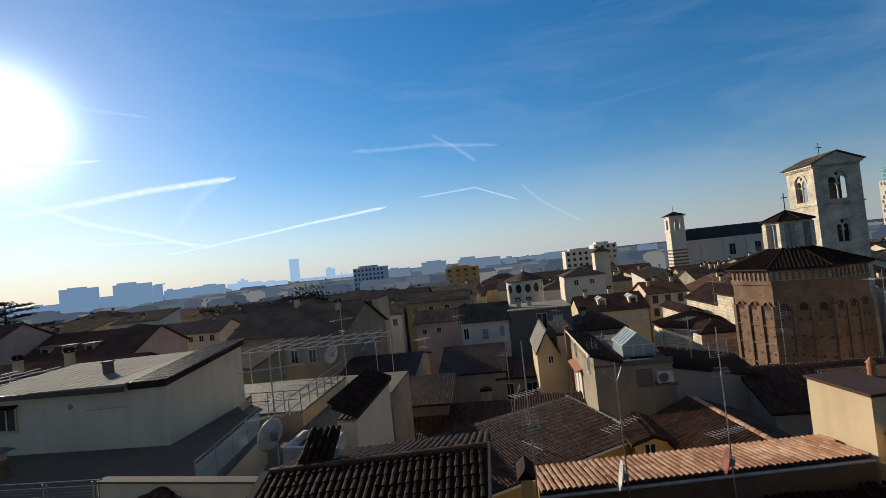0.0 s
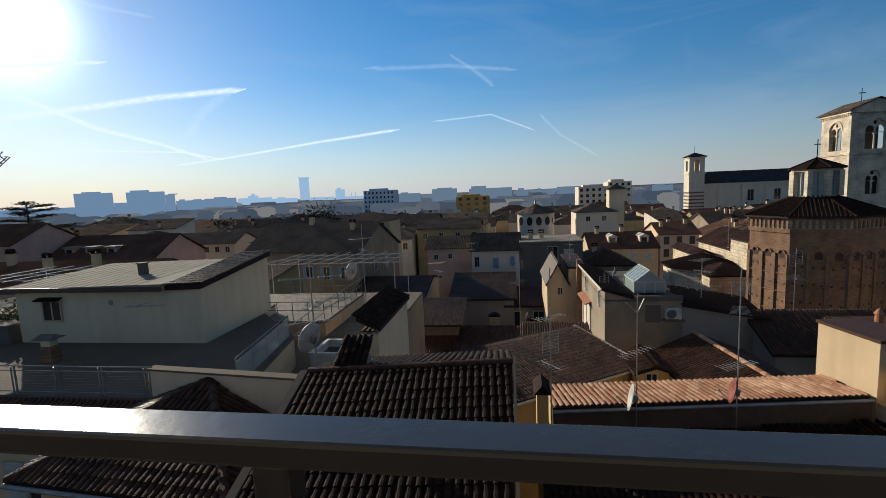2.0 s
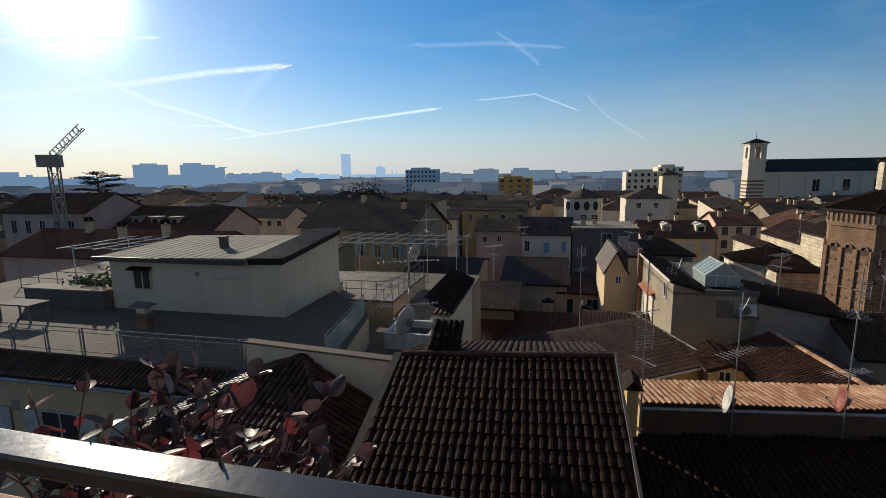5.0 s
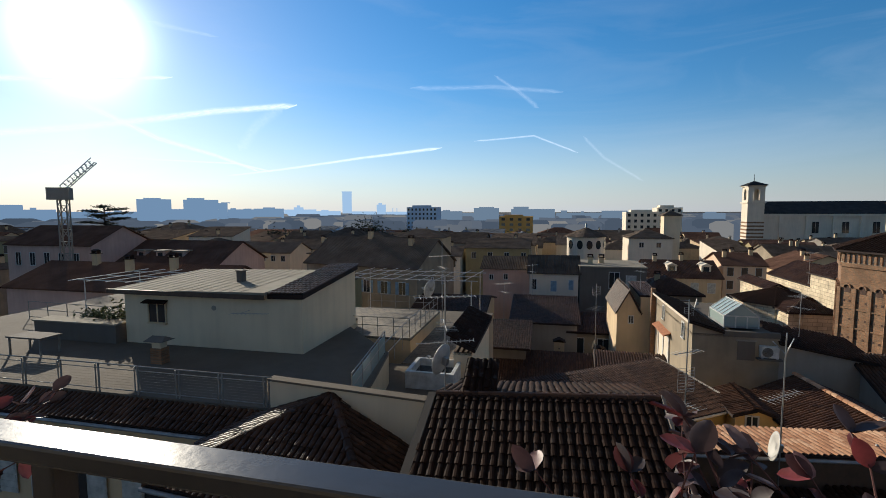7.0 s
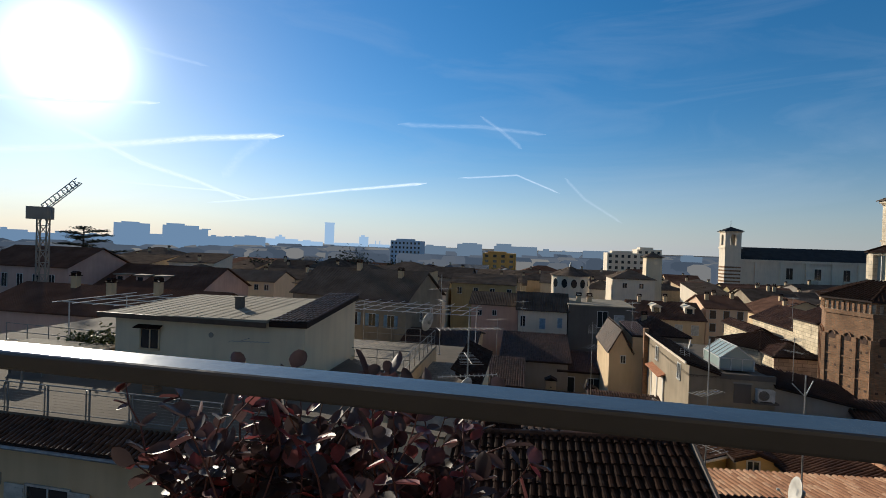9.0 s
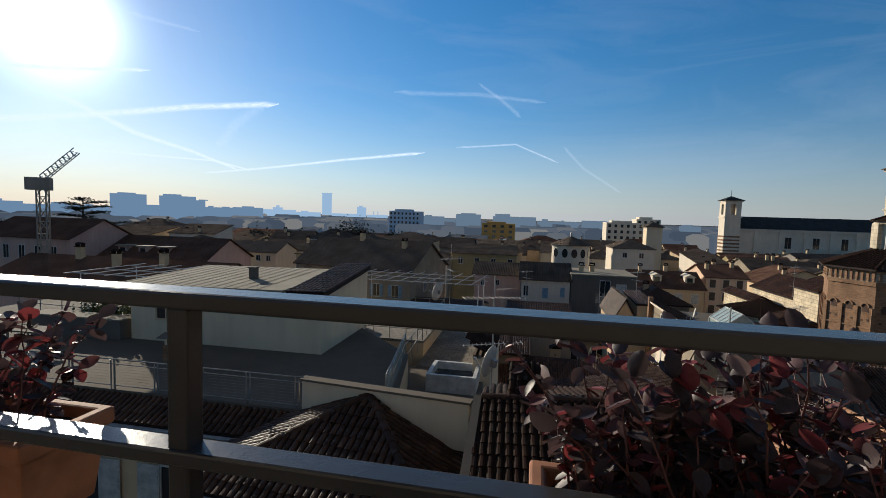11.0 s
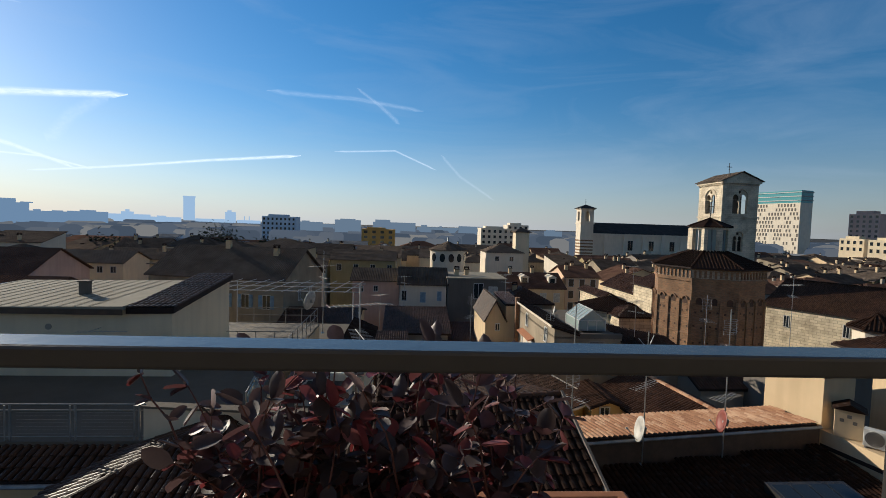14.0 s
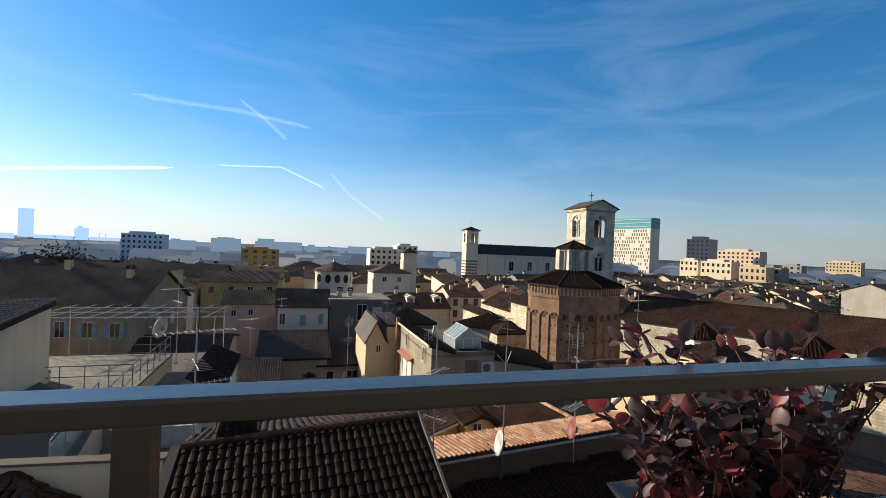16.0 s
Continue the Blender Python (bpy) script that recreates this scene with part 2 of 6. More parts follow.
M = {
    "white": plaster("white_plaster", (0.72, 0.60, 0.42), 0.75),
    "cream": plaster("cream_plaster", (0.62, 0.47, 0.29), 0.65),
    "yellow": plaster("yellow_plaster", (0.60, 0.42, 0.18), 0.65),
    "ochre": plaster("ochre_plaster", (0.60, 0.33, 0.09), 0.75),
    "pink": plaster("pink_plaster", (0.58, 0.40, 0.33), 0.65),
    "grey": plaster("grey_plaster", (0.34, 0.30, 0.25), 0.6),
    "dark": plaster("dark_render", (0.16, 0.14, 0.12), 0.6),
    "stained": plaster("stained_plaster", (0.34, 0.28, 0.20), 0.25),
    "peach": plaster("peach_plaster", (0.72, 0.52, 0.36), 0.75),
    # dimmer copy of the yellow plaster, its shade put into the colour
    "olive": plaster("shaded_yellow_plaster", (0.36, 0.29, 0.15), 0.6),
    "pale": plaster("pale_paint", (0.72, 0.63, 0.50), 0.8),
    # far walls, with the distance haze put into a pale blue plaster colour
    "hazy": plaster("hazed_wall_plaster", (0.55, 0.62, 0.72), 0.85, scale=0.05),
    "deck": plaster("dark_roof_felt", (0.15, 0.125, 0.098), 0.6, 0.95),
    "paving": masonry("terrace_paving", (0.23, 0.195, 0.15), (0.18, 0.155, 0.12), (0.07, 0.07, 0.065), 0.4, 0.4, 0.02, 0.004),
    # tile is darkened for near roofs in shade; tile_mid keeps lit ones lighter
    "tile": roof_material("old_tile_darkened", (0.010, 0.0045, 0.0025), (0.020, 0.0085, 0.0045), (0.040, 0.017, 0.009)),
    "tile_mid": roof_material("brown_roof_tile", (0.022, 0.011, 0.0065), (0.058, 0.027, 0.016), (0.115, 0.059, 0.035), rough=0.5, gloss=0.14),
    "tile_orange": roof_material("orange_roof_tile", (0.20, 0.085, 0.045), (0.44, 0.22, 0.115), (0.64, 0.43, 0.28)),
    "roof": roof_material("tiled_roof", (0.080, 0.063, 0.052), (0.14, 0.110, 0.088), (0.215, 0.17, 0.137), True),
    "roof_red": roof_material("red_tiled_roof", (0.085, 0.050, 0.038), (0.15, 0.085, 0.062), (0.22, 0.13, 0.095), True),
    # far roofs, haze painted in as a pale blue-grey tile colour
    "roof_hazed": roof_material("hazed_tiled_roof", (0.12, 0.13, 0.15), (0.17, 0.19, 0.22), (0.22, 0.24, 0.27), True),
    "slate": roof_material("dark_metal_roof", (0.04, 0.045, 0.05), (0.06, 0.065, 0.07), (0.09, 0.095, 0.10), True),
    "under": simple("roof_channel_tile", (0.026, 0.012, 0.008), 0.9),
    "brick": masonry("red_brick", (0.38, 0.185, 0.085), (0.20, 0.10, 0.05), (0.22, 0.16, 0.10), 0.28, 0.075, 0.014, 0.03),
    "stone": masonry("pale_stone", (0.62, 0.52, 0.38), (0.50, 0.42, 0.31), (0.30, 0.25, 0.19), 0.6, 0.28, 0.02, 0.03),
    # brighter, warmer copy of the stone, with sunlight put into its colour
    "stone_lit": masonry("sunlit_stone", (0.76, 0.64, 0.44), (0.60, 0.50, 0.34), (0.42, 0.35, 0.25), 0.9, 0.4, 0.03, 0.04),
    "ashlar": masonry("white_ashlar", (0.72, 0.61, 0.44), (0.64, 0.55, 0.41), (0.38, 0.34, 0.28), 0.7, 0.32, 0.012, 0.01),
    "rail": simple("dark_painted_steel", (0.045, 0.043, 0.042), 0.26, 0.0, 0.3, 3),
    "steel": simple("galvanised_steel", (0.45, 0.46, 0.47), 0.4, 0.8),
    "paintrail": simple("grey_painted_rail", (0.26, 0.245, 0.22), 0.5),
    "alu": simple("aluminium_aerial", (0.42, 0.41, 0.39), 0.6, 0.1),
    "felt": plaster("pale_roof_felt", (0.30, 0.265, 0.205), 0.6, 0.95, 0.8),
    "dish": simple("dish_paint", (0.52, 0.50, 0.46), 0.5),
    "rust": simple("red_brown_paint", (0.22, 0.045, 0.03), 0.5),
    "terra": simple("terracotta", (0.42, 0.17, 0.075), 0.75, 0.0, 0.4, 8),
    "soil": simple("soil", (0.04, 0.028, 0.02), 0.95, 0.0, 0.6, 40),
    "glass": glass("window_glass"),
    "skyglass": glass("pale_glazing", (0.30, 0.36, 0.34), 0.15),
    "teal": glass("teal_glazing", (0.10, 0.30, 0.32), 0.12),
    "frame": simple("white_frame", (0.62, 0.61, 0.58), 0.5),
    "shutter": simple("brown_shutter", (0.09, 0.055, 0.035), 0.6),
    "shutter_grey": simple("grey_shutter", (0.50, 0.50, 0.47), 0.6),
    "shutter_blue": simple("blue_shutter", (0.22, 0.34, 0.45), 0.6),
    "lead": simple("lead_flashing", (0.30, 0.30, 0.31), 0.5, 0.5),
    "dirt": plaster("street_ground", (0.05, 0.05, 0.05), 0.6, 1.0),
    "bark": simple("bark", (0.06, 0.045, 0.035), 0.9, 0, 0.5, 12),
    "needles": simple("dark_needles", (0.030, 0.045, 0.028), 0.8, 0, 0.5, 6),
    "leafgreen": simple("green_leaves", (0.09, 0.11, 0.03), 0.6, 0, 0.5, 6),
}


# ---- mesh helpers ----
def mesh(name, verts, faces, mat, parent=None, label="", smooth=False, uv=True):
    me = bpy.data.meshes.new(name)
    me.from_pydata([tuple(v) for v in verts], [], faces)
    me.materials.append(mat)
    if uv:
        lay = me.uv_layers.new(name="UVMap")
        for p in me.polygons:
            nrm = p.normal
            if abs(nrm.z) > 0.98:
                a, b = Vector((1, 0, 0)), Vector((0, 1, 0))
            else:
                a = Vector((-nrm.y, nrm.x, 0)).normalized()
                b = nrm.cross(a)
            for li in p.loop_indices:
                co = me.vertices[me.loops[li].vertex_index].co
                lay.data[li].uv = (co.dot(a), co.dot(b))
    if smooth:
        me.polygons.foreach_set("use_smooth", [True] * len(me.polygons))
    ob = new(name, me)
    if parent is not None:
        ob.parent = parent
    if label:
        ob["label"] = label
    return ob


class VF:
    """Vertices and faces gathered for one mesh."""

    def __init__(self):
        self.v, self.f = [], []

    def add(self, verts, faces):
        k = len(self.v)
        self.v += [Vector(v) for v in verts]
        self.f += [tuple(i + k for i in f) for f in faces]
        return self

    def box(self, x0, x1, y0, y1, z0, z1):
        return self.add([(x0, y0, z0), (x1, y0, z0), (x1, y1, z0), (x0, y1, z0), (x0, y0, z1), (x1, y0, z1), (x1, y1, z1), (x0, y1, z1)],
                        [(0, 3, 2, 1), (4, 5, 6, 7), (0, 1, 5, 4), (1, 2, 6, 5), (2, 3, 7, 6), (3, 0, 4, 7)])

    def tube(self, a, b, r, r2=None, n=8):
        a, b = Vector(a), Vector(b)
        r2 = r if r2 is None else r2
        d = (b - a).normalized()
        s = d.orthogonal().normalized()
        t = d.cross(s)
        vs = []
        for p, q in ((a, r), (b, r2)):
            vs += [p + (s * math.cos(2 * math.pi * i / n) + t * math.sin(2 * math.pi * i / n)) * q for i in range(n)]
        return self.add(vs, [(i, (i + 1) % n, n + (i + 1) % n, n + i) for i in range(n)] + [tuple(range(n))[::-1], tuple(range(n, 2 * n))])

    def beam(self, a, b, w, h):
        """A bar of square section from a to b, w across and h high."""
        a, b = Vector(a), Vector(b)
        d = (b - a).normalized()
        s = Vector((-d.y, d.x, 0))
        s = (s.normalized() if s.length > 1e-4 else Vector((1, 0, 0))) * (w / 2)
        t = s.cross(d).normalized() * (h / 2)
        vs = [p + i * s + j * t for p in (a, b) for i, j in ((-1, -1), (1, -1), (1, 1), (-1, 1))]
        return self.add(vs, [(0, 1, 5, 4), (1, 2, 6, 5), (2, 3, 7, 6), (3, 0, 4, 7), (3, 2, 1, 0), (4, 5, 6, 7)])

    def prism(self, poly, z0, z1):
        n = len(poly)
        vs = [(x, y, z0) for x, y in poly] + [(x, y, z1) for x, y in poly]
        return self.add(vs, [(i, (i + 1) % n, n + (i + 1) % n, n + i) for i in range(n)] + [tuple(range(n))[::-1], tuple(range(n, 2 * n))])

    def slab(self, poly, thick):
        """A sloping sheet: the polygon, and the same thick metres lower."""
        n = len(poly)
        dn = Vector((0, 0, thick))
        vs = [Vector(p) for p in poly] + [Vector(p) - dn for p in poly]
        return self.add(vs, [tuple(range(n)), tuple(range(2 * n - 1, n - 1, -1))] + [(i, n + i, n + (i + 1) % n, (i + 1) % n) for i in range(n)])

    def ob(self, name, mat, parent=None, label="", smooth=False):
        return mesh(name, self.v, self.f, mat, parent, label, smooth)


def thing(name, label, category, at=(0, 0, 0), rz=0, group="", kind=""):
    e = new(name)
    e.empty_display_size = 0.3
    e.matrix_basis = pose(*at, 0, 0, rz)
    return tagged(e, label, category, group, kind)


def bevelled(ob, width, segments=2):
    m = ob.modifiers.new("edge", "BEVEL")
    m.width, m.segments, m.limit_method = width, segments, "ANGLE"
    return ob


def inside(poly, u, v):
    c, j = False, len(poly) - 1
    for i in range(len(poly)):
        (xi, yi), (xj, yj) = poly[i], poly[j]
        if (yi > v) != (yj > v) and u < (xj - xi) * (v - yi) / (yj - yi) + xi:
            c = not c
        j = i
    return c


TILE_N = 5


def tile_shape(r0=0.082, r1=0.071, length=0.40):
    """One barrel tile: wide lower end at y = 0, narrow upper end, closed lip below."""
    vs, fs = [], []
    for y, r, lift in ((0.0, r0, 0.012), (length, r1, 0.0)):
        for i in range(TILE_N + 1):
            a = math.pi * i / TILE_N
            vs.append((math.cos(a) * r, y, math.sin(a) * r * 0.72 + lift))
    k = TILE_N + 1
    fs = [(i, k + i, k + i + 1, i + 1) for i in range(TILE_N)]
    vs += [(math.cos(math.pi * i / TILE_N) * (r0 - 0.02), 0.004, math.sin(math.pi * i / TILE_N) * (r0 - 0.02) * 0.72 + 0.01) for i in range(TILE_N + 1)]
    fs += [(i, i + 1, 2 * k + i + 1, 2 * k + i) for i in range(TILE_N)]
    return vs, fs


TILE_V, TILE_F = tile_shape()
TILE_MESH = {}


def tile_places(poly, pu=0.188, pv=0.34, seed=1):
    """Places of the barrel tiles on a sloping polygon whose first edge is the eave."""
    rnd = random.Random(seed)
    p = [Vector(q) for q in poly]
    e = (p[1] - p[0]).normalized()
    nrm = (p[1] - p[0]).cross(p[2] - p[0]).normalized()
    s = nrm.cross(e)
    flat = [((q - p[0]).dot(e), (q - p[0]).dot(s)) for q in p]
    u0, u1 = min(a for a, _ in flat), max(a for a, _ in flat)
    v1 = max(b for _, b in flat)
    out = []
    for i in range(int((u1 - u0) / pu) + 1):
        u = u0 + (i + 0.5) * pu
        for j in range(int(v1 / pv) + 1):
            v = j * pv + rnd.uniform(-0.012, 0.012) - 0.02
            if inside(flat, u, max(v + 0.15, 0.02)):
                r = Matrix((e, s, nrm)).transposed().to_4x4()
                o = p[0] + e * (u + rnd.uniform(-0.012, 0.012)) + s * v + nrm * rnd.uniform(0.0, 0.010)
                out.append(Matrix.Translation(o) @ r @ Matrix.Rotation(rnd.uniform(-0.05, 0.05), 4, 'Z'))
    return out


def tiles_joined(name, places, mat, parent, label=""):
    if not places:
        return None
    base = np.array(TILE_V)
    k = len(base)
    hom = np.c_[base, np.ones(k)]
    vs = np.concatenate([hom @ np.array(m)[:3].T for m in places])
    fs = [tuple(i + n * k for i in f) for n in range(len(places)) for f in TILE_F]
    ob = mesh(name, vs.tolist(), fs, mat, parent, label, uv=False)
    ob["kind"] = "stuff"
    return ob


def tiles_single(places, mat, parent):
    key = mat.name
    if key not in TILE_MESH:
        me = bpy.data.meshes.new("roof_tile")
        me.from_pydata(TILE_V, [], TILE_F)
        me.materials.append(mat)
        TILE_MESH[key] = me
    for m in places:
        ob = new("roof_tile", TILE_MESH[key])
        ob.parent = parent
        ob.matrix_basis = m


# ---- windows ----
WIN = {}


def window(parent, m, w, h, style="plain", mat_frame="frame", sash=True):
    """A window on a wall: m is its middle on the wall face, looking out along -y."""
    key = (round(w, 2), round(h, 2), style, mat_frame)
    if key not in WIN:
        fr = VF()
        b = 0.07
        fr.box(-w / 2 - b, -w / 2, -0.05, 0.02, -h / 2 - b, h / 2 + b).box(w / 2, w / 2 + b, -0.05, 0.02, -h / 2 - b, h / 2 + b)
        fr.box(-w / 2, w / 2, -0.05, 0.02, h / 2, h / 2 + b).box(-w / 2 - 0.05, w / 2 + 0.05, -0.10, 0.02, -h / 2 - b, -h / 2)
        if sash:
            fr.box(-0.03, 0.03, -0.03, 0.02, -h / 2, h / 2)
        pane = VF().box(-w / 2, w / 2, -0.012, 0.015, -h / 2, h / 2)
        sh = None
        if style.startswith("shut"):
            sh = []
            for sgn in (-1, 1):
                q = VF()
                x0 = sgn * (w * 0.75 + 0.05) if "open" in style else sgn * w * 0.25
                q.box(x0 - w / 4, x0 + w / 4, -0.075, -0.052, -h / 2 - 0.03, h / 2 + 0.03)
                for k in range(7):
                    z = -h / 2 + h * (k + 0.5) / 7
                    q.box(x0 - w / 4 + 0.04, x0 + w / 4 - 0.04, -0.09, -0.07, z - h / 20, z + h / 40)
                sh.append(q)
        WIN[key] = [fr.ob("window", M[mat_frame]), pane.ob("pane", M["glass"]), [q.ob("shutter", M[{"g": "shutter_grey", "b": "shutter_blue"}.get(style[-1], "shutter")]) for q in sh or ()]]
        for o in (WIN[key][0], WIN[key][1], *WIN[key][2]):
            scene.collection.objects.unlink(o)
    fr, pane, shs = WIN[key]
    o = new("window", fr.data)
    o.parent, o.matrix_basis = parent, m
    for name, src in (("pane", pane), *(("shutter", s) for s in shs)):
        c = new(name, src.data)
        c.parent = o
    return o


def roof_faces(kind, w, d, ze, rise, ov):
    x0, x1, y0, y1 = -ov, w + ov, -ov, d + ov
    drop = ze
    a, b, c, e = Vector((x0, y0, drop)), Vector((x1, y0, drop)), Vector((x1, y1, drop)), Vector((x0, y1, drop))
    t = ze + rise
    if kind == "gx":
        r0, r1 = Vector((x0, d / 2, t)), Vector((x1, d / 2, t))
        return [[a, b, r1, r0], [c, e, r0, r1]]
    if kind == "gy":
        r0, r1 = Vector((w / 2, y0, t)), Vector((w / 2, y1, t))
        return [[b, c, r1, r0], [e, a, r0, r1]]
    if kind == "pyr":
        r = Vector((w / 2, d / 2, t))
        return [[a, b, r], [b, c, r], [c, e, r], [e, a, r]]
    if kind == "hip":
        if w >= d:
            r0, r1 = Vector((d / 2, d / 2, t)), Vector((w - d / 2, d / 2, t))
            return [[a, b, r1, r0], [b, c, r1], [c, e, r0, r1], [e, a, r0]]
        r0, r1 = Vector((w / 2, w / 2, t)), Vector((w / 2, d - w / 2, t))
        return [[a, b, r0], [b, c, r1, r0], [c, e, r1], [e, a, r0, r1]]
    if kind == "shedf":
        return [[a, b, c + Vector((0, 0, rise)), e + Vector((0, 0, rise))]]
    if kind == "shedb":
        return [[c, e, a + Vector((0, 0, rise)), b + Vector((0, 0, rise))]]
    return [[a, b, c, e]]


def house(name, label, x, y, w, d, ze, rise, kind, wall="white", rf="roof", rz=-6.5, ov=0.35, z0=0.0, tiles=False, wins=(), chims=(), cat="house", group="", tmat="tile_mid"):
    """A house whose front left corner stands at x, y; its front looks along -y of its own frame."""
    th = thing(name, label, cat, (x, y, 0), rz, group)
    q = VF()
    t = ze + rise
    if kind == "gx":
        q.add([(0, 0, z0), (w, 0, z0), (w, d, z0), (0, d, z0), (0, 0, ze), (w, 0, ze), (w, d, ze), (0, d, ze), (0, d / 2, t - 0.1), (w, d / 2, t - 0.1)],
              [(0, 1, 5, 4), (1, 2, 6, 9, 5), (2, 3, 7, 6), (3, 0, 4, 8, 7), (0, 3, 2, 1), (4, 5, 9, 8), (6, 7, 8, 9)])
    elif kind == "gy":
        q.add([(0, 0, z0), (w, 0, z0), (w, d, z0), (0, d, z0), (0, 0, ze), (w, 0, ze), (w, d, ze), (0, d, ze), (w / 2, 0, t - 0.1), (w / 2, d, t - 0.1)],
              [(0, 1, 5, 8, 4), (1, 2, 6, 5), (2, 3, 7, 9, 6), (3, 0, 4, 7), (0, 3, 2, 1), (5, 6, 9, 8), (7, 4, 8, 9)])
    elif kind in ("shedf", "shedb"):
        f, bk = (ze, t) if kind == "shedf" else (t, ze)
        q.add([(0, 0, z0), (w, 0, z0), (w, d, z0), (0, d, z0), (0, 0, f - 0.1), (w, 0, f - 0.1), (w, d, bk - 0.1), (0, d, bk - 0.1)],
              [(0, 1, 5, 4), (1, 2, 6, 5), (2, 3, 7, 6), (3, 0, 4, 7), (0, 3, 2, 1), (4, 5, 6, 7)])
    else:
        q.box(0, w, 0, d, z0, ze)
    q.ob("wall", M[wall], th)
    faces = roof_faces(kind, w, d, ze, rise, ov)
    r = VF()
    for f in faces:
        r.slab([p + Vector((0, 0, 0.05)) for p in f], 0.14)
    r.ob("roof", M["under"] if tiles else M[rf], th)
    if tiles:
        pl = []
        for i, f in enumerate(faces):
            pl += tile_places([p + Vector((0, 0, 0.06)) for p in f], seed=i + 3)
        tiles_joined("tiling", pl, M[tmat], th)
    for side, u, z, ww, hh, *st in wins:
        m = {"f": pose(u, 0, z), "r": pose(w, u, z, 0, 0, 90), "l": pose(0, u, z, 0, 0, -90), "b": pose(u, d, z, 0, 0, 180)}[side]
        window(th, m, ww, hh, *(st or ["plain"]))
    for cx, cy, h in chims:
        zb = ze
        if kind in ("gx", "gy"):
            s = abs(cy - d / 2) / (d / 2) if kind == "gx" else abs(cx - w / 2) / (w / 2)
            zb = ze + rise * (1 - s)
        elif kind in ("hip", "pyr"):
            zb = ze + rise * min(1, 2 * min(cx, w - cx, cy, d - cy) / min(w, d))
        c = VF().box(cx - 0.3, cx + 0.3, cy - 0.25, cy + 0.25, zb - 0.4, zb + h)
        ch = c.ob("chimney", M["cream" if wall != "white" else "grey"], th)
        cap = VF().box(cx - 0.4, cx + 0.4, cy - 0.35, cy + 0.35, zb + h, zb + h + 0.07)
        cap.add([(cx - 0.36, cy - 0.3, zb + h + 0.28), (cx + 0.36, cy - 0.3, zb + h + 0.28), (cx + 0.36, cy + 0.3, zb + h + 0.28), (cx - 0.36, cy + 0.3, zb + h + 0.28), (cx - 0.36, cy, zb + h + 0.45), (cx + 0.36, cy, zb + h + 0.45)],
                [(0, 1, 5, 4), (2, 3, 4, 5), (1, 2, 5), (3, 0, 4), (3, 2, 1, 0)])
        for sx in (-0.3, 0.3):
            cap.box(cx + sx - 0.05, cx + sx + 0.05, cy - 0.2, cy + 0.2, zb + h + 0.07, zb + h + 0.29)
        cap.ob("chimney_cap", M["tile"], ch)
    return th


U, V = Vector((0.9936, -0.113, 0)), Vector((0.113, 0.9936, 0))


def along(o, a, b, z):
    """The place a metres along the walls' line and b metres back from o, at height z."""
    p = Vector((o[0], o[1], 0)) + U * a + V * b
    return Vector((p.x, p.y, z))


# ---- ground ----
tagged(VF().box(-4500, 4500, -4500, 4500, -0.5, 0.0).ob("ground", M["dirt"]), "dark street ground between the houses", "ground", kind="structure")

# ---- our terrace: floor, wall behind, railing ----
def rail_y(x):
    return 0.497 - 0.132 * (x + 3)


RAIL_RZ = -7.52
own = thing("terrace_building", "plain plastered top floor with a tiled terrace, behind the railing", "building", (0, 0, 0), 0, kind="structure")
VF().prism([(-12, rail_y(-12) - 0.02), (-12, -9), (9, -9), (9, rail_y(9) - 0.02)][::-1], 0, 18.78).ob("floor", M["paving"], own)
# unseen wall, kept dull so it throws less light onto the railing
VF().box(-12, 9, -4.2, -3.9, 18.78, 22.5).ob("wall_back", M["stained"], own)

railing = thing("terrace_railing", "dark brown painted steel railing with flat handrail", "railing", (0, 0, 0), kind="structure")


def rail_bar(name, z, h, depth, x0=-10.5, x1=6.0):
    a, b = Vector((x0, rail_y(x0) + depth / 2, z - h / 2)), Vector((x1, rail_y(x1) + depth / 2, z - h / 2))
    return bevelled(VF().beam(a, b, depth, h).ob(name, M["rail"], railing), 0.005)


rail_bar("handrail", 19.767, 0.030, 0.062)
rail_bar("lower_rail", 19.495, 0.028, 0.055)
for px in (-9.2, -7.52, -5.82, -4.13, -2.57, -0.97, 0.6, 2.2, 3.8, 5.4):
    q = VF().box(-0.02, 0.02, 0.008, 0.048, 18.78, 19.737)
    o = bevelled(q.ob("post", M["rail"], railing), 0.004)
    o.matrix_basis = pose(px, rail_y(px), 0, 0, 0, RAIL_RZ)
q = VF()
a, b = Vector((-10.5, rail_y(-10.5) + 0.33, 19.02)), Vector((6, rail_y(6) + 0.33, 19.02))
q.tube(a, b, 0.017)
cable = q.ob("pipe", M["rail"], railing, "thin black pipe outside the railing")


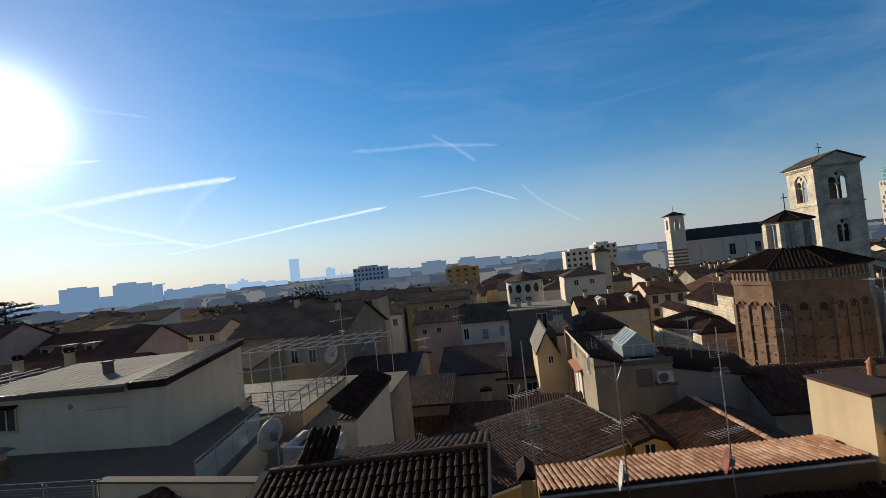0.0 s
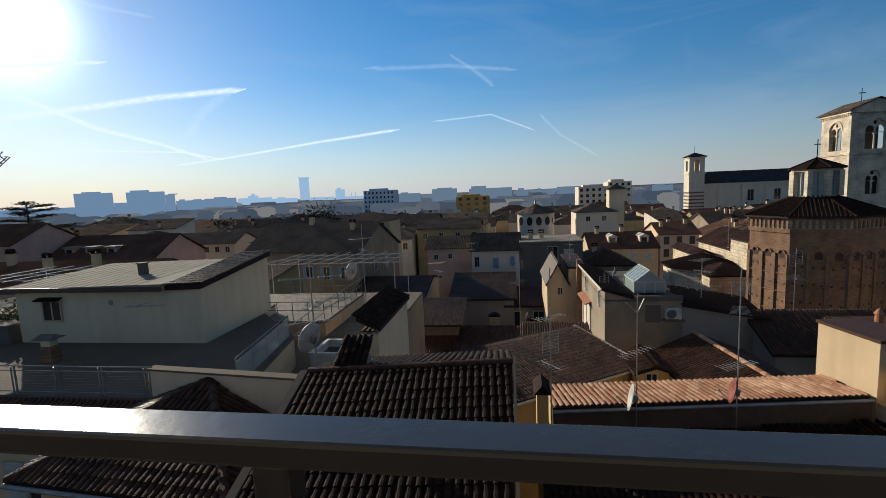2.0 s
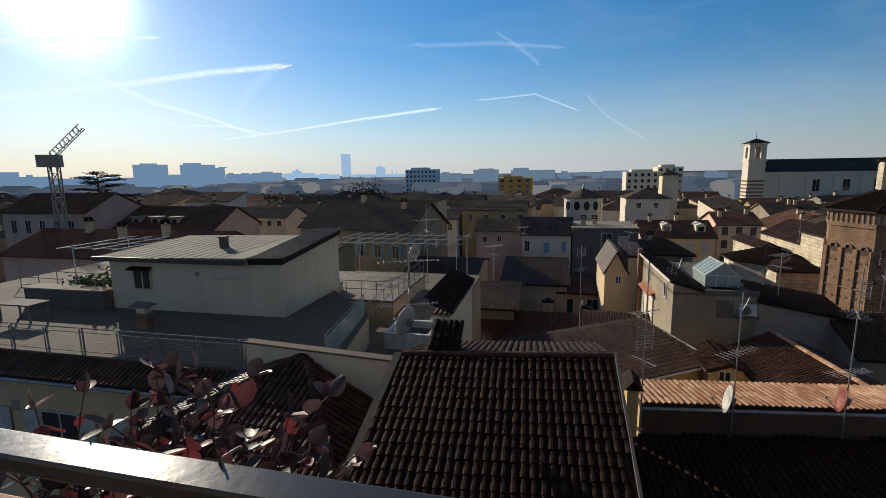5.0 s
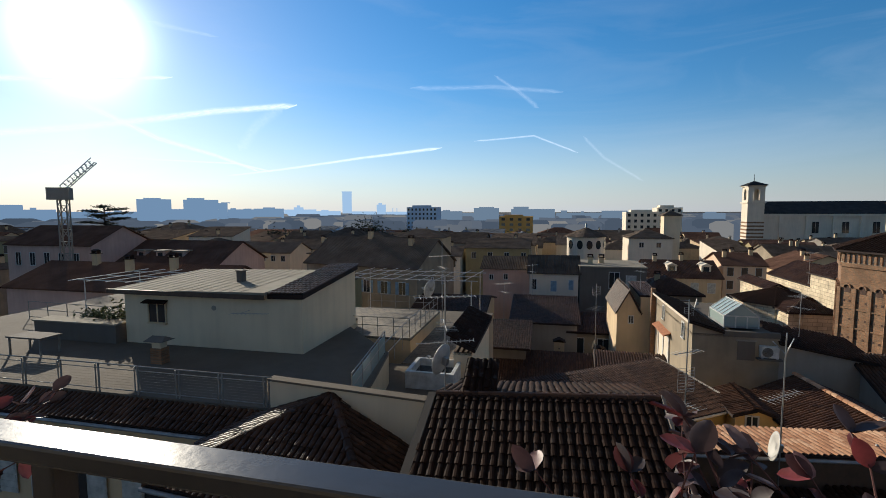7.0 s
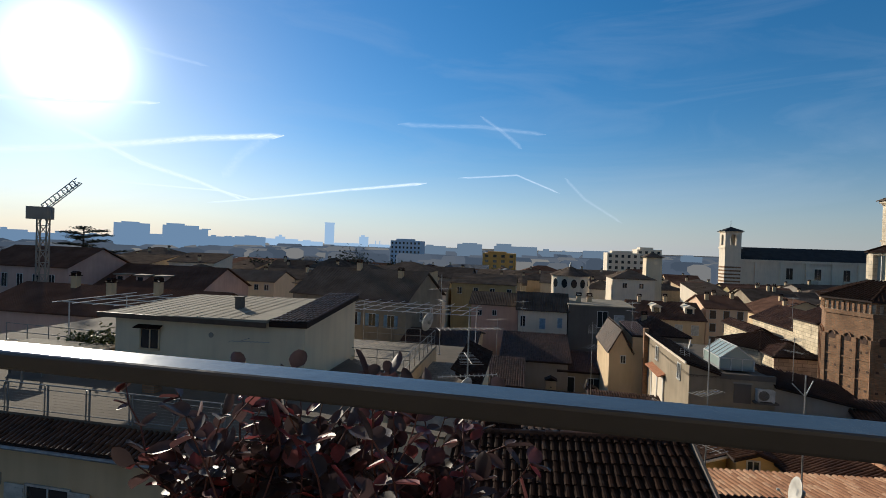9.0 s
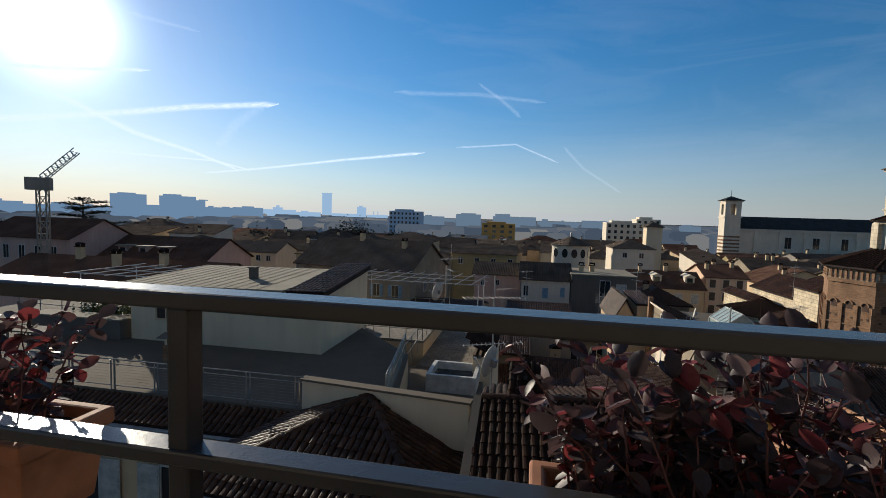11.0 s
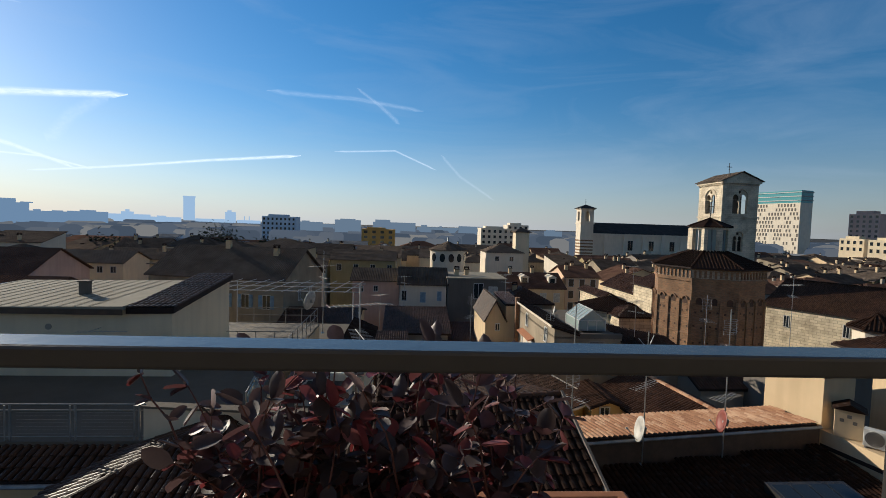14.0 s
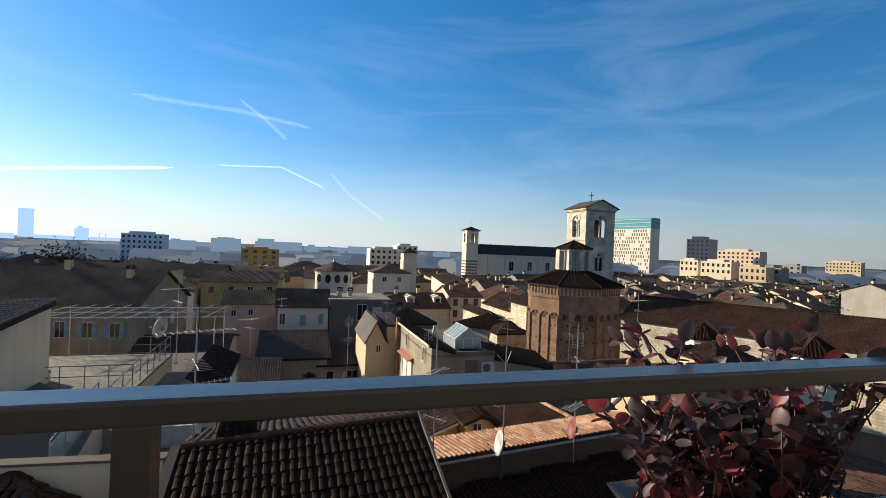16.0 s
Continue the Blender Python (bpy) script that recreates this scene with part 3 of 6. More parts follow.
# ---- planters and red-leaved shrubs ----
def leaf_material():
    m, n, l, p = nodes_of("red_shrub_leaf")
    g = n.new("ShaderNodeNewGeometry")
    c = ramp(n, l, g.outputs["Random Per Island"], [(0.0, (0.045, 0.032, 0.034)), (0.55, (0.095, 0.060, 0.062)), (0.78, (0.16, 0.035, 0.038)), (0.93, (0.28, 0.05, 0.055)), (1.0, (0.26, 0.20, 0.19))])
    v = ramp(n, l, noise_tex(n, l, 60, 3), [(0.3, (0.6, 0.6, 0.6)), (0.7, (1.1, 1.1, 1.1))])
    l.new(mix(n, l, 1.0, c, v, "MULTIPLY"), p.inputs["Base Color"])
    p.inputs["Roughness"].default_value = 0.5
    tr = n.new("ShaderNodeBsdfTranslucent")
    l.new(c, tr.inputs["Color"])
    ms = n.new("ShaderNodeMixShader")
    ms.inputs[0].default_value = 0.3
    l.new(p.outputs[0], ms.inputs[1])
    l.new(tr.outputs[0], ms.inputs[2])
    l.new(ms.outputs[0], n["Material Output"].inputs["Surface"])
    return m


M["leaf"] = leaf_material()
M["stem"] = simple("red_brown_stem", (0.12, 0.045, 0.035), 0.7)


def leaf(q, at, d, up, size):
    """An oval leaf, folded along its rib and curled at the tip."""
    d = d.normalized()
    s = d.cross(up)
    s = s.normalized() if s.length > 1e-3 else d.orthogonal().normalized()
    nrm = s.cross(d)
    w = size * 0.33
    side = [(0.10, 0.45), (0.30, 0.92), (0.52, 1.0), (0.74, 0.82), (0.90, 0.46)]
    mid = [at + d * size * u - nrm * (0.2 * w + 0.10 * size * u * u) for u, _ in side]
    lf = [at + d * size * u + s * w * k + nrm * (0.14 * w - 0.10 * size * u * u) for u, k in side]
    rt = [at + d * size * u - s * w * k + nrm * (0.14 * w - 0.10 * size * u * u) for u, k in side]
    n = len(side)
    fs = [(0, 2 + n, 2), (0, 2, 2 + 2 * n), (1 + n, 1 + 2 * n, 1), (1 + n, 1, 1 + 3 * n)]
    for i in range(n - 1):
        fs += [(2 + i, 2 + n + i, 3 + n + i, 3 + i), (2 + i, 3 + i, 3 + 2 * n + i, 2 + 2 * n + i)]
    q.add([at, at + d * size - nrm * size * 0.14, *mid, *lf, *rt], fs)


def shrub(x0, x1, height, seed, lean=0.0, n_stems=34, big=1.0):
    """A box of dark red leaves on thin arching stems, in a planter from x0 to x1."""
    rnd = random.Random(seed)
    th = thing("red_shrub", "low shrub with dark red oval leaves growing in a terracotta box", "plant", (0, 0, 0), group="shrubs along the railing")
    st, lv = VF(), VF()
    for k in range(n_stems):
        x = rnd.uniform(x0 + 0.05, x1 - 0.05)
        p = Vector((x, rail_y(x) + rnd.uniform(0.09, 0.22), 19.39))
        d = Vector((rnd.uniform(-0.45, 0.45) + lean, rnd.uniform(-0.30, 0.5), 1.0)).normalized()
        ln = height * rnd.uniform(0.45, 1.05)
        steps = 8
        for i in range(steps):
            q2 = p + d * ln / steps
            if q2.y < rail_y(q2.x) + 0.085:
                q2.y = rail_y(q2.x) + 0.085
            st.tube(p, q2, 0.0028 - 0.0002 * i, 0.0026 - 0.0002 * i, 5)
            if i > 0:
                for _ in range(2):
                    ld = (Vector((rnd.uniform(-1, 1), rnd.uniform(-0.9, 0.9), rnd.uniform(-1.0, 0.4))) + d * 0.3).normalized()
                    if q2.y + ld.y * 0.05 < rail_y(q2.x) + 0.075:
                        ld.y = abs(ld.y)
                    leaf(lv, q2, ld, Vector((rnd.uniform(-0.5, 0.5), rnd.uniform(-0.5, 0.5), 1)), rnd.uniform(0.028, 0.056) * big)
            p = q2
            d = (d + Vector((rnd.uniform(-0.25, 0.25), rnd.uniform(-0.2, 0.25), -0.07))).normalized()
        leaf(lv, p, d, Vector((0, 0, 1)) + d.orthogonal(), 0.05)
    st.ob("stem_tangle", M["stem"], th)["kind"] = "stuff"
    o = lv.ob("leaves", M["leaf"], th, smooth=True)
    o["kind"] = "stuff"
    return th


def planter(x0, x1):
    """A tapered terracotta flower box with a thick rim, outside the railing."""
    w = x1 - x0
    th = thing("planter", "weathered terracotta flower box hung outside the railing", "planter", ((x0 + x1) / 2, rail_y((x0 + x1) / 2) + 0.175, 19.20), RAIL_RZ, "flower boxes along the railing")
    q = VF()
    o0, o1, i0, i1 = (w / 2 - 0.03, 0.085), (w / 2, 0.105), (w / 2 - 0.045, 0.07), (w / 2 - 0.022, 0.083)
    ring = lambda a, z: [(-a[0], -a[1], z), (a[0], -a[1], z), (a[0], a[1], z), (-a[0], a[1], z)]
    vs = ring(o0, 0) + ring((o1[0] - 0.006, o1[1] - 0.006), 0.17) + ring((o1[0] + 0.006, o1[1] + 0.006), 0.175) + ring((o1[0] + 0.006, o1[1] + 0.006), 0.215) + ring(i1, 0.215) + ring(i0, 0.16)
    fs = [(3, 2, 1, 0)]
    for k in range(5):
        fs += [(4 * k + i, 4 * k + (i + 1) % 4, 4 * k + 4 + (i + 1) % 4, 4 * k + 4 + i) for i in range(4)]
    q.add(vs, fs)
    bevelled(q.ob("box", M["terra"], th), 0.006)
    s = VF()
    nx = 24
    rnd = random.Random(int(x0 * 100))
    vs = [(-i0[0] - 0.01 + (2 * i0[0] + 0.02) * i / nx, sy * (i0[1] + 0.01), 0.185 + rnd.uniform(-0.01, 0.012)) for i in range(nx + 1) for sy in (-1, 0, 1)]
    s.add(vs, [(3 * i + j, 3 * i + 3 + j, 3 * i + 4 + j, 3 * i + 1 + j) for i in range(nx) for j in (0, 1)])
    s.ob("soil", M["soil"], th)
    for sx in (-0.3 * w, 0.3 * w):
        br = VF().box(sx - 0.01, sx + 0.01, -0.14, -0.107, -0.012, 0.26).box(sx - 0.01, sx + 0.01, -0.14, 0.1, -0.012, -0.001)
        br.ob("bracket", M["rail"], th)
    return th


for x0, x1 in ((-7.03, -6.21), (-5.21, -4.41), (-3.74, -2.90), (-2.21, -1.53), (-0.52, 0.28)):
    planter(x0, x1)
shrub(-7.03, -6.23, 0.32, 11)
shrub(-5.20, -4.60, 0.34, 12, n_stems=80, big=0.9)
shrub(-3.34, -2.80, 0.42, 13, n_stems=76)
shrub(-2.18, -1.66, 0.27, 14, n_stems=84, big=0.78)

# ---- the white penthouse on its roof deck ----
DECK = 14.2
O = (-10.05, 13.0)
block = thing("apartment_house", "cream plastered house with a flat grey roof deck and shuttered windows", "building", (O[0], O[1], 0), -6.5)
plan = [(-22, -0.45), (2.0, -0.45), (2.2, 2.4), (1.6, 6.0), (-2.0, 10.0), (-2.2, 11.7), (-9.5, 11.9), (-9.5, 17), (-22, 17)]
VF().prism(plan, 0, 13.5).prism([(x, max(y, -0.02)) for x, y in plan], 13.5, DECK - 0.12).ob("wall", M["cream"], block)
VF().prism([(x, max(y, -0.02)) for x, y in plan], DECK - 0.12, DECK).ob("deck", M["deck"], block)
strip = [Vector((-22, -0.95, 13.68)), Vector((0.3, -0.95, 13.68)), Vector((0.3, -0.02, 14.06)), Vector((-22, -0.02, 14.06))]
VF().slab(strip, 0.12).ob("eave", M["under"], block)
tiles_joined("tiling", tile_places([p + Vector((0, 0, 0.02)) for p in strip], seed=5), M["tile_mid"], block)
VF().tube((-22, -1.02, 13.6), (0.3, -1.02, 13.6), 0.06).ob("gutter", M["lead"], block)
for wx in (-18.3, -14.6, -10.9, -7.2, -3.5):
    window(block, pose(wx, -0.45, 11.42), 1.5, 1.6, "shut_open_g", "shutter_grey")
VF().box(-9.32, -8.95, -0.47, -0.44, 12.12, 12.5).ob("vent_grille", M["grey"], block)

deck_rail = thing("deck_railing", "thin grey painted steel railing round the roof deck", "railing", (O[0], O[1], DECK), -6.5)
for k in range(11):
    x = -0.15 - 1.55 * k
    VF().box(x - 0.02, x + 0.02, 0.03, 0.07, 0, 0.92).box(x - 0.14, x - 0.11, 0.035, 0.065, 0, 0.9).ob("post", M["paintrail"], deck_rail)
    mesh_panel = VF()
    for j in range(7):
        mesh_panel.box(x - 1.40, x - 0.16, 0.048, 0.051, 0.18 + j * 0.09, 0.183 + j * 0.09)
    mesh_panel.ob("wire_mesh", M["grey"], deck_rail)["kind"] = "stuff"
VF().tube((0, 0.05, 0.93), (-17.2, 0.05, 0.93), 0.022).ob("handrail", M["paintrail"], deck_rail)
VF().tube((0, 0.05, 0.10), (-17.2, 0.05, 0.10), 0.015).tube((0, 0.05, 0.78), (-17.2, 0.05, 0.78), 0.015).ob("rail", M["paintrail"], deck_rail)

para = thing("parapet_wall", "white plastered parapet with a dark coping at the deck edge", "wall", (0, 0, 0), kind="structure")
wl0, wr0 = Vector((-10.05, 13.0, 0)), Vector((-5.25, 11.85, 0))
VF().beam(wl0 + Vector((0, 0.1, 14.45)), wr0 + Vector((0, 0.1, 14.45)), 0.2, 1.25).ob("wall_panel", M["white"], para)
VF().beam(wl0 + Vector((-0.05, 0.1, 15.10)), wr0 + Vector((0.05, 0.1, 15.12)), 0.32, 0.06).ob("coping", M["deck"], para)

ph = thing("penthouse", "white plastered rooftop house with a low pale felt roof", "house", (-19.92, 19.18, 0), -6.5)
PW, PD = 8.75, 5.4
VF().box(0, PW, 0, PD, DECK, 16.62).ob("wall", M["white"], ph)
rf = VF().slab([Vector((-0.55, -0.30, 16.62)), Vector((PW - 1.5, -0.30, 16.76)), Vector((PW - 1.5, PD + 0.2, 16.96)), Vector((-0.55, PD + 0.2, 16.82))], 0.14)
rf.ob("roof", M["felt"], ph, "pale grey felt roof with flat seams")
sm = VF()
for k in range(14):
    x = -0.4 + k * 0.5
    z = 16.622 + 0.14 * (x + 0.55) / 7.1
    sm.add([(x, -0.3, z), (x + 0.03, -0.3, z), (x + 0.03, PD + 0.2, z + 0.2), (x, PD + 0.2, z + 0.2), (x, -0.3, z + 0.012), (x + 0.03, -0.3, z + 0.012), (x + 0.03, PD + 0.2, z + 0.212), (x, PD + 0.2, z + 0.212)],
           [(4, 5, 6, 7), (0, 1, 5, 4), (1, 2, 6, 5), (3, 0, 4, 7)])
sm.ob("seams", M["felt"], ph)
VF().box(-0.58, PW - 1.5, -0.36, -0.305, 16.46, 16.66).ob("fascia", M["shutter"], ph)
ptile = [Vector((PW - 1.5, -0.12, 16.66)), Vector((PW + 0.12, -0.12, 16.70)), Vector((PW + 0.12, PD + 0.1, 17.25)), Vector((PW - 1.5, PD + 0.1, 17.15))]
VF().slab(ptile, 0.2).ob("roof_edge", M["under"], ph)
tiles_joined("tiling", tile_places([p + Vector((0, 0, 0.02)) for p in ptile], seed=8), M["tile_mid"], ph)
VF().add([(PW - 1.5, 0, 16.6), (PW, 0, 16.6), (PW, PD, 16.6), (PW - 1.5, PD, 16.6), (PW - 1.5, PD, 17.0), (PW, PD, 17.05)], [(0, 1, 5, 4), (1, 2, 5), (2, 3, 4, 5), (3, 0, 4), (3, 2, 1, 0)]).ob("gable", M["white"], ph)
window(ph, pose(1.72, 0, 15.60), 0.84, 0.80, "plain", "cream")
VF().add([(1.1, -0.28, 16.10), (2.34, -0.28, 16.10), (2.30, 0, 16.2), (1.14, 0, 16.2), (1.1, -0.28, 16.06), (2.34, -0.28, 16.06), (2.30, 0, 16.16), (1.14, 0, 16.16)], [(0, 1, 2, 3), (7, 6, 5, 4), (0, 4, 5, 1), (1, 5, 6, 2), (3, 7, 4, 0)]).ob("window_hood", M["tile"], ph)
flue = VF().box(4.35, 4.65, 1.9, 2.2, 16.7, 17.28).box(4.31, 4.69, 1.86, 2.24, 17.28, 17.33)
flue.ob("flue", M["dark"], ph)
oval = VF().tube((4.6, -0.02, 15.95), (4.6, 0.01, 15.95), 0.11, n=12)
oval.ob("vent", M["grey"], ph)

vent = thing("roof_vent", "brick vent stack with a dark sheet cap on the deck", "chimney", (-16.35, 16.6, DECK), -6.5)
VF().box(-0.25, 0.25, -0.2, 0.2, 0, 0.62).ob("shaft", M["brick"], vent)
VF().box(-0.2, 0.2, -0.16, 0.16, 0.62, 0.86).ob("neck", M["white"], vent)
VF().add([(-0.42, -0.35, 0.90), (0.42, -0.35, 0.90), (0.42, 0.35, 0.90), (-0.42, 0.35, 0.90), (-0.3, 0, 1.07), (0.3, 0, 1.07)], [(0, 1, 5, 4), (2, 3, 4, 5), (1, 2, 5), (3, 0, 4), (3, 2, 1, 0)]).ob("cap", M["dark"], vent)

# ---- hipped roof in front of the parapet ----
def tiled_roof_thing(name, label, polys, z_under, seed=1, single_box=None, tmat="tile", cat="roof", walls=None, wall="cream", thick=0.16):
    """A tiled roof from sloping polygons (eave edge first). single_box: the plan stretch whose tiles are parts of their own."""
    th = thing(name, label, cat)
    r = VF()
    for p in polys:
        r.slab([Vector(v) for v in p], thick)
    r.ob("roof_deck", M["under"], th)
    if walls:
        VF().prism(walls, 0, z_under).ob("wall", M[wall], th)
    near, rest = [], []
    for i, p in enumerate(polys):
        for m in tile_places([Vector(v) + Vector((0, 0, 0.02)) for v in p], seed=seed + i):
            x, y = m.translation.x, m.translation.y
            if single_box and single_box[0] < x < single_box[1] and single_box[2] < y < single_box[3] and len(near) < 300:
                near.append(m)
            else:
                rest.append(m)
    tiles_joined("tiling", rest, M[tmat], th)
    return th, near


def ridge_tiles(th, a, b, mat="tile", r=0.13):
    """A row of half-round ridge tiles from a to b, each lapping the next."""
    a, b = Vector(a), Vector(b)
    n = max(2, int((b - a).length / 0.36))
    d = (b - a) / n
    q = VF()
    up = Vector((0, 0, 1))
    s = d.cross(up).normalized()
    for i in range(n):
        p, e = a + d * i, a + d * (i + 1.12)
        vs = []
        for pt, rr in ((p, r), (e, r * 0.86)):
            vs += [pt + s * math.cos(math.pi * k / 6) * rr + up * math.sin(math.pi * k / 6) * rr * 0.9 for k in range(7)]
        q.add(vs, [(k, k + 1, 8 + k, 7 + k) for k in range(6)] + [tuple(range(6, -1, -1))])
    return q.ob("ridge_tiles", M[mat], th)


LATE = []
AP = (-8.0, 12.6, 14.92)
BL, BR = (-11.9, 10.05, 13.5), (-5.85, 8.85, 13.5)
BBR, BBL = (-5.2, 12.6, 13.6), (-11.6, 13.1, 13.6)
hip, near = tiled_roof_thing("hipped_roof_house", "old house with a hipped roof of brown barrel tiles", [[BL, BR, AP], [BR, BBR, AP], [BBL, BL, AP]], 13.4, 21,
                             (-10.5, -6.0, 9, 11.4), tmat="tile_mid", walls=[(-11.4, 10.4), (-6.2, 9.3), (-5.5, 12.4), (-11.2, 12.9)], cat="house")
LATE.append((near, "tile_mid", hip))
ridge_tiles(hip, BR, AP, "tile_mid")
ridge_tiles(hip, BL, AP, "tile_mid")
VF().tube((BL[0], BL[1] - 0.07, 13.42), (BR[0], BR[1] - 0.07, 13.42), 0.06).ob("gutter", M["lead"], hip)

# ---- the big brown roof below the terrace ----
TL, TR = Vector((-4.95, 12.0, 15.25)), Vector((0.56, 11.62, 15.5))
dn = Vector((-0.113, -0.9936, -0.325)) * 6.4
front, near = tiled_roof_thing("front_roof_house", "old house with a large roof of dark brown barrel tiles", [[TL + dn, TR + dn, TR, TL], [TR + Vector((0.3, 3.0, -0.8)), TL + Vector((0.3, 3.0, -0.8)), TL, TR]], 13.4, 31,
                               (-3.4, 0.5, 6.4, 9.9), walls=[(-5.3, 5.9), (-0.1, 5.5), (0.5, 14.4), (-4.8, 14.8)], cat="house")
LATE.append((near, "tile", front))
ridge_tiles(front, TL, TR, "tile_mid")
VF().beam(TR + dn + Vector((0.06, 0, 0.03)), TR + Vector((0.06, 0, 0.03)), 0.06, 0.22).ob("verge_board", M["dark"], front)
VF().beam(TL + dn + Vector((-0.10, 0, -0.02)), TL + Vector((-0.10, 0, -0.02)), 0.2, 0.2).ob("verge_gutter", M["deck"], front)
stack = thing("tiled_stack_roof", "small steep roof of old barrel tiles behind the ridge", "roof")
sq = [Vector((-4.32, 11.85, 15.25)), Vector((-3.44, 11.75, 15.25)), Vector((-3.34, 13.0, 15.88)), Vector((-4.18, 13.1, 15.92))]
VF().slab(sq, 0.15).ob("roof_deck", M["under"], stack)
VF().prism([(-4.25, 12.2), (-3.5, 12.1), (-3.42, 12.95), (-4.17, 13.0)], 13.0, 15.4).ob("wall", M["grey"], stack)
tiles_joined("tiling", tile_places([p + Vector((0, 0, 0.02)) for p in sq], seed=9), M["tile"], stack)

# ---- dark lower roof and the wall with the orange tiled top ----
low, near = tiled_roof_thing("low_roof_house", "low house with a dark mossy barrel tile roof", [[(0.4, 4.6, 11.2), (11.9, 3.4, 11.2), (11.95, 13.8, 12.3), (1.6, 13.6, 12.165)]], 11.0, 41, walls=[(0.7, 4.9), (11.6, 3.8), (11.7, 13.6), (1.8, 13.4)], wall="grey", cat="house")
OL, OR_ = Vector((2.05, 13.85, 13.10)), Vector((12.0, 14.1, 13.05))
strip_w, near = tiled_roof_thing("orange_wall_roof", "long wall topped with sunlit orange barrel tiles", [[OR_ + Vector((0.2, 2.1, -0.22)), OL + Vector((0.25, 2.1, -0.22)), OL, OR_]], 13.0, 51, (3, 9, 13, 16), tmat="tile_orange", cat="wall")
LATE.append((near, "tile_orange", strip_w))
VF().beam(OL + Vector((0, 0.02, -0.55)), OR_ + Vector((0, 0.02, -0.55)), 0.25, 0.98).ob("wall_panel", M["shutter"], strip_w, "dark brown boarded wall face")
VF().prism([(2.1, 14.0), (11.9, 14.3), (12.1, 16.0), (2.3, 15.8)], 0, 12.75).ob("wall", M["yellow"], strip_w)
VF().tube(OL + Vector((0, -0.16, -0.06)), OR_ + Vector((0, -0.16, -0.06)), 0.05).ob("gutter", M["lead"], strip_w)
yp = thing("yellow_pier", "small yellow plastered pier with a tiled cap", "pier", (1.75, 13.7, 0), -6.5)
VF().box(-0.22, 0.1, -0.25, 0.3, 10, 13.75).ob("shaft", M["yellow"], yp)
VF().add([(-0.32, -0.35, 13.75), (0.2, -0.35, 13.75), (0.2, 0.4, 13.9), (-0.32, 0.4, 13.9), (-0.06, -0.35, 14.05), (-0.06, 0.4, 14.15)], [(0, 1, 4), (1, 2, 5, 4), (2, 3, 5), (3, 0, 4, 5), (3, 2, 1, 0)]).ob("cap", M["tile"], yp)
cb = thing("cream_block", "sunlit cream plastered stair block with a flat coping", "building", (12.3, 14.2, 0), 2)
VF().box(0, 1.5, 0, 2.4, 8, 14.72).ob("wall", M["cream"], cb)
VF().box(-0.06, 1.56, -0.06, 2.46, 14.72, 14.82).ob("coping", M["tile_mid"], cb)

# ---- houses behind, nearest first ----
house("courtyard_house", "low house with a broad roof of striped barrel tiles", -4.2, 33.9, 8.6, 9.0, 6.9, 1.75, "gx", "cream", tiles=True)
house("courtyard_house", "low house with brown barrel tile roof", -4.95, 37.2, 4.1, 8.5, 9.2, 1.15, "gx", "dark", tiles=True)
house("courtyard_house", "tiled house with a white end wall beyond the terrace", -12.6, 50.2, 8.0, 12.0, 8.6, 1.3, "gx", "white", tiles=True, wins=[("r", 2.2, 7.2, 0.8, 1.2)])
house("courtyard_house", "dark tiled house with a wide roof", -1.5, 47.6, 6.4, 13.0, 8.75, 1.55, "gx", "grey", tiles=True)
house("courtyard_house", "low house with tiled roof and dark windows", 4.2, 47.2, 5.6, 9.0, 7.95, 1.0, "gx", "stained", tiles=True, wins=[("f", 0.7, 6.6, 1.3, 1.5), ("f", 3.2, 6.6, 1.0, 1.5)])
house("lean_to_house", "low white walled house with a narrow tiled lean-to roof", 4.1, 34.0, 4.9, 2.4, 8.55, 0.62, "shedf", "white", rz=-9, tiles=True, ov=0.25)

yh = house("yellow_house", "yellow plastered house with brown barrel tile roof", -1.58, 20.01, 12.3, 5.2, 9.6, 0.95, "shedf", "yellow", rz=28, tiles=True, ov=0.3)
VF().tube((-0.3, -0.36, 9.58), (12.6, -0.36, 9.58), 0.07).ob("gutter", M["pale"], yh, "pale painted gutter")
VF().beam((12.62, -0.3, 9.68), (12.62, 5.5, 10.6), 0.16, 0.12).ob("verge_flashing", M["pale"], yh)
wing = house("yellow_wing", "yellow wing with a broad brown barrel tile roof", 10.7, 16.5, 5.0, 10.5, 9.75, 1.15, "gy", "yellow", rz=0, tiles=True, ov=0.3, wins=[("l", 3.5, 8.9, 0.55, 0.8), ("l", 5.6, 8.9, 0.55, 0.8)])
ridge_tiles(wing, (2.5, -0.3, 11.0), (2.5, 10.8, 11.0), "tile_orange", 0.15)
house("yellow_gable", "small yellow gable wall with a window", 8.75, 24.4, 1.9, 3.2, 9.75, 0.4, "gy", "yellow", tiles=True, ov=0.2, wins=[("f", 0.75, 9.35, 0.5, 0.75)])

house("pale_gable_house", "tall pale plastered house with a narrow gable", 7.3, 41.7, 1.9, 7.0, 11.1, 1.95, "gy", "cream", tiles=True, ov=0.12, wins=[("f", 1.15, 10.6, 0.35, 0.6)])
house("pale_gable_wing", "pale plastered wing with a flat tiled top beside the gable", 9.19, 41.5, 1.5, 6.0, 12.7, 0.3, "shedf", "cream", tiles=True, ov=0.08)

# the weathered corner house: sunlit side wall, dark front, low flat roof behind a parapet
CO = (8.65, 29.6)
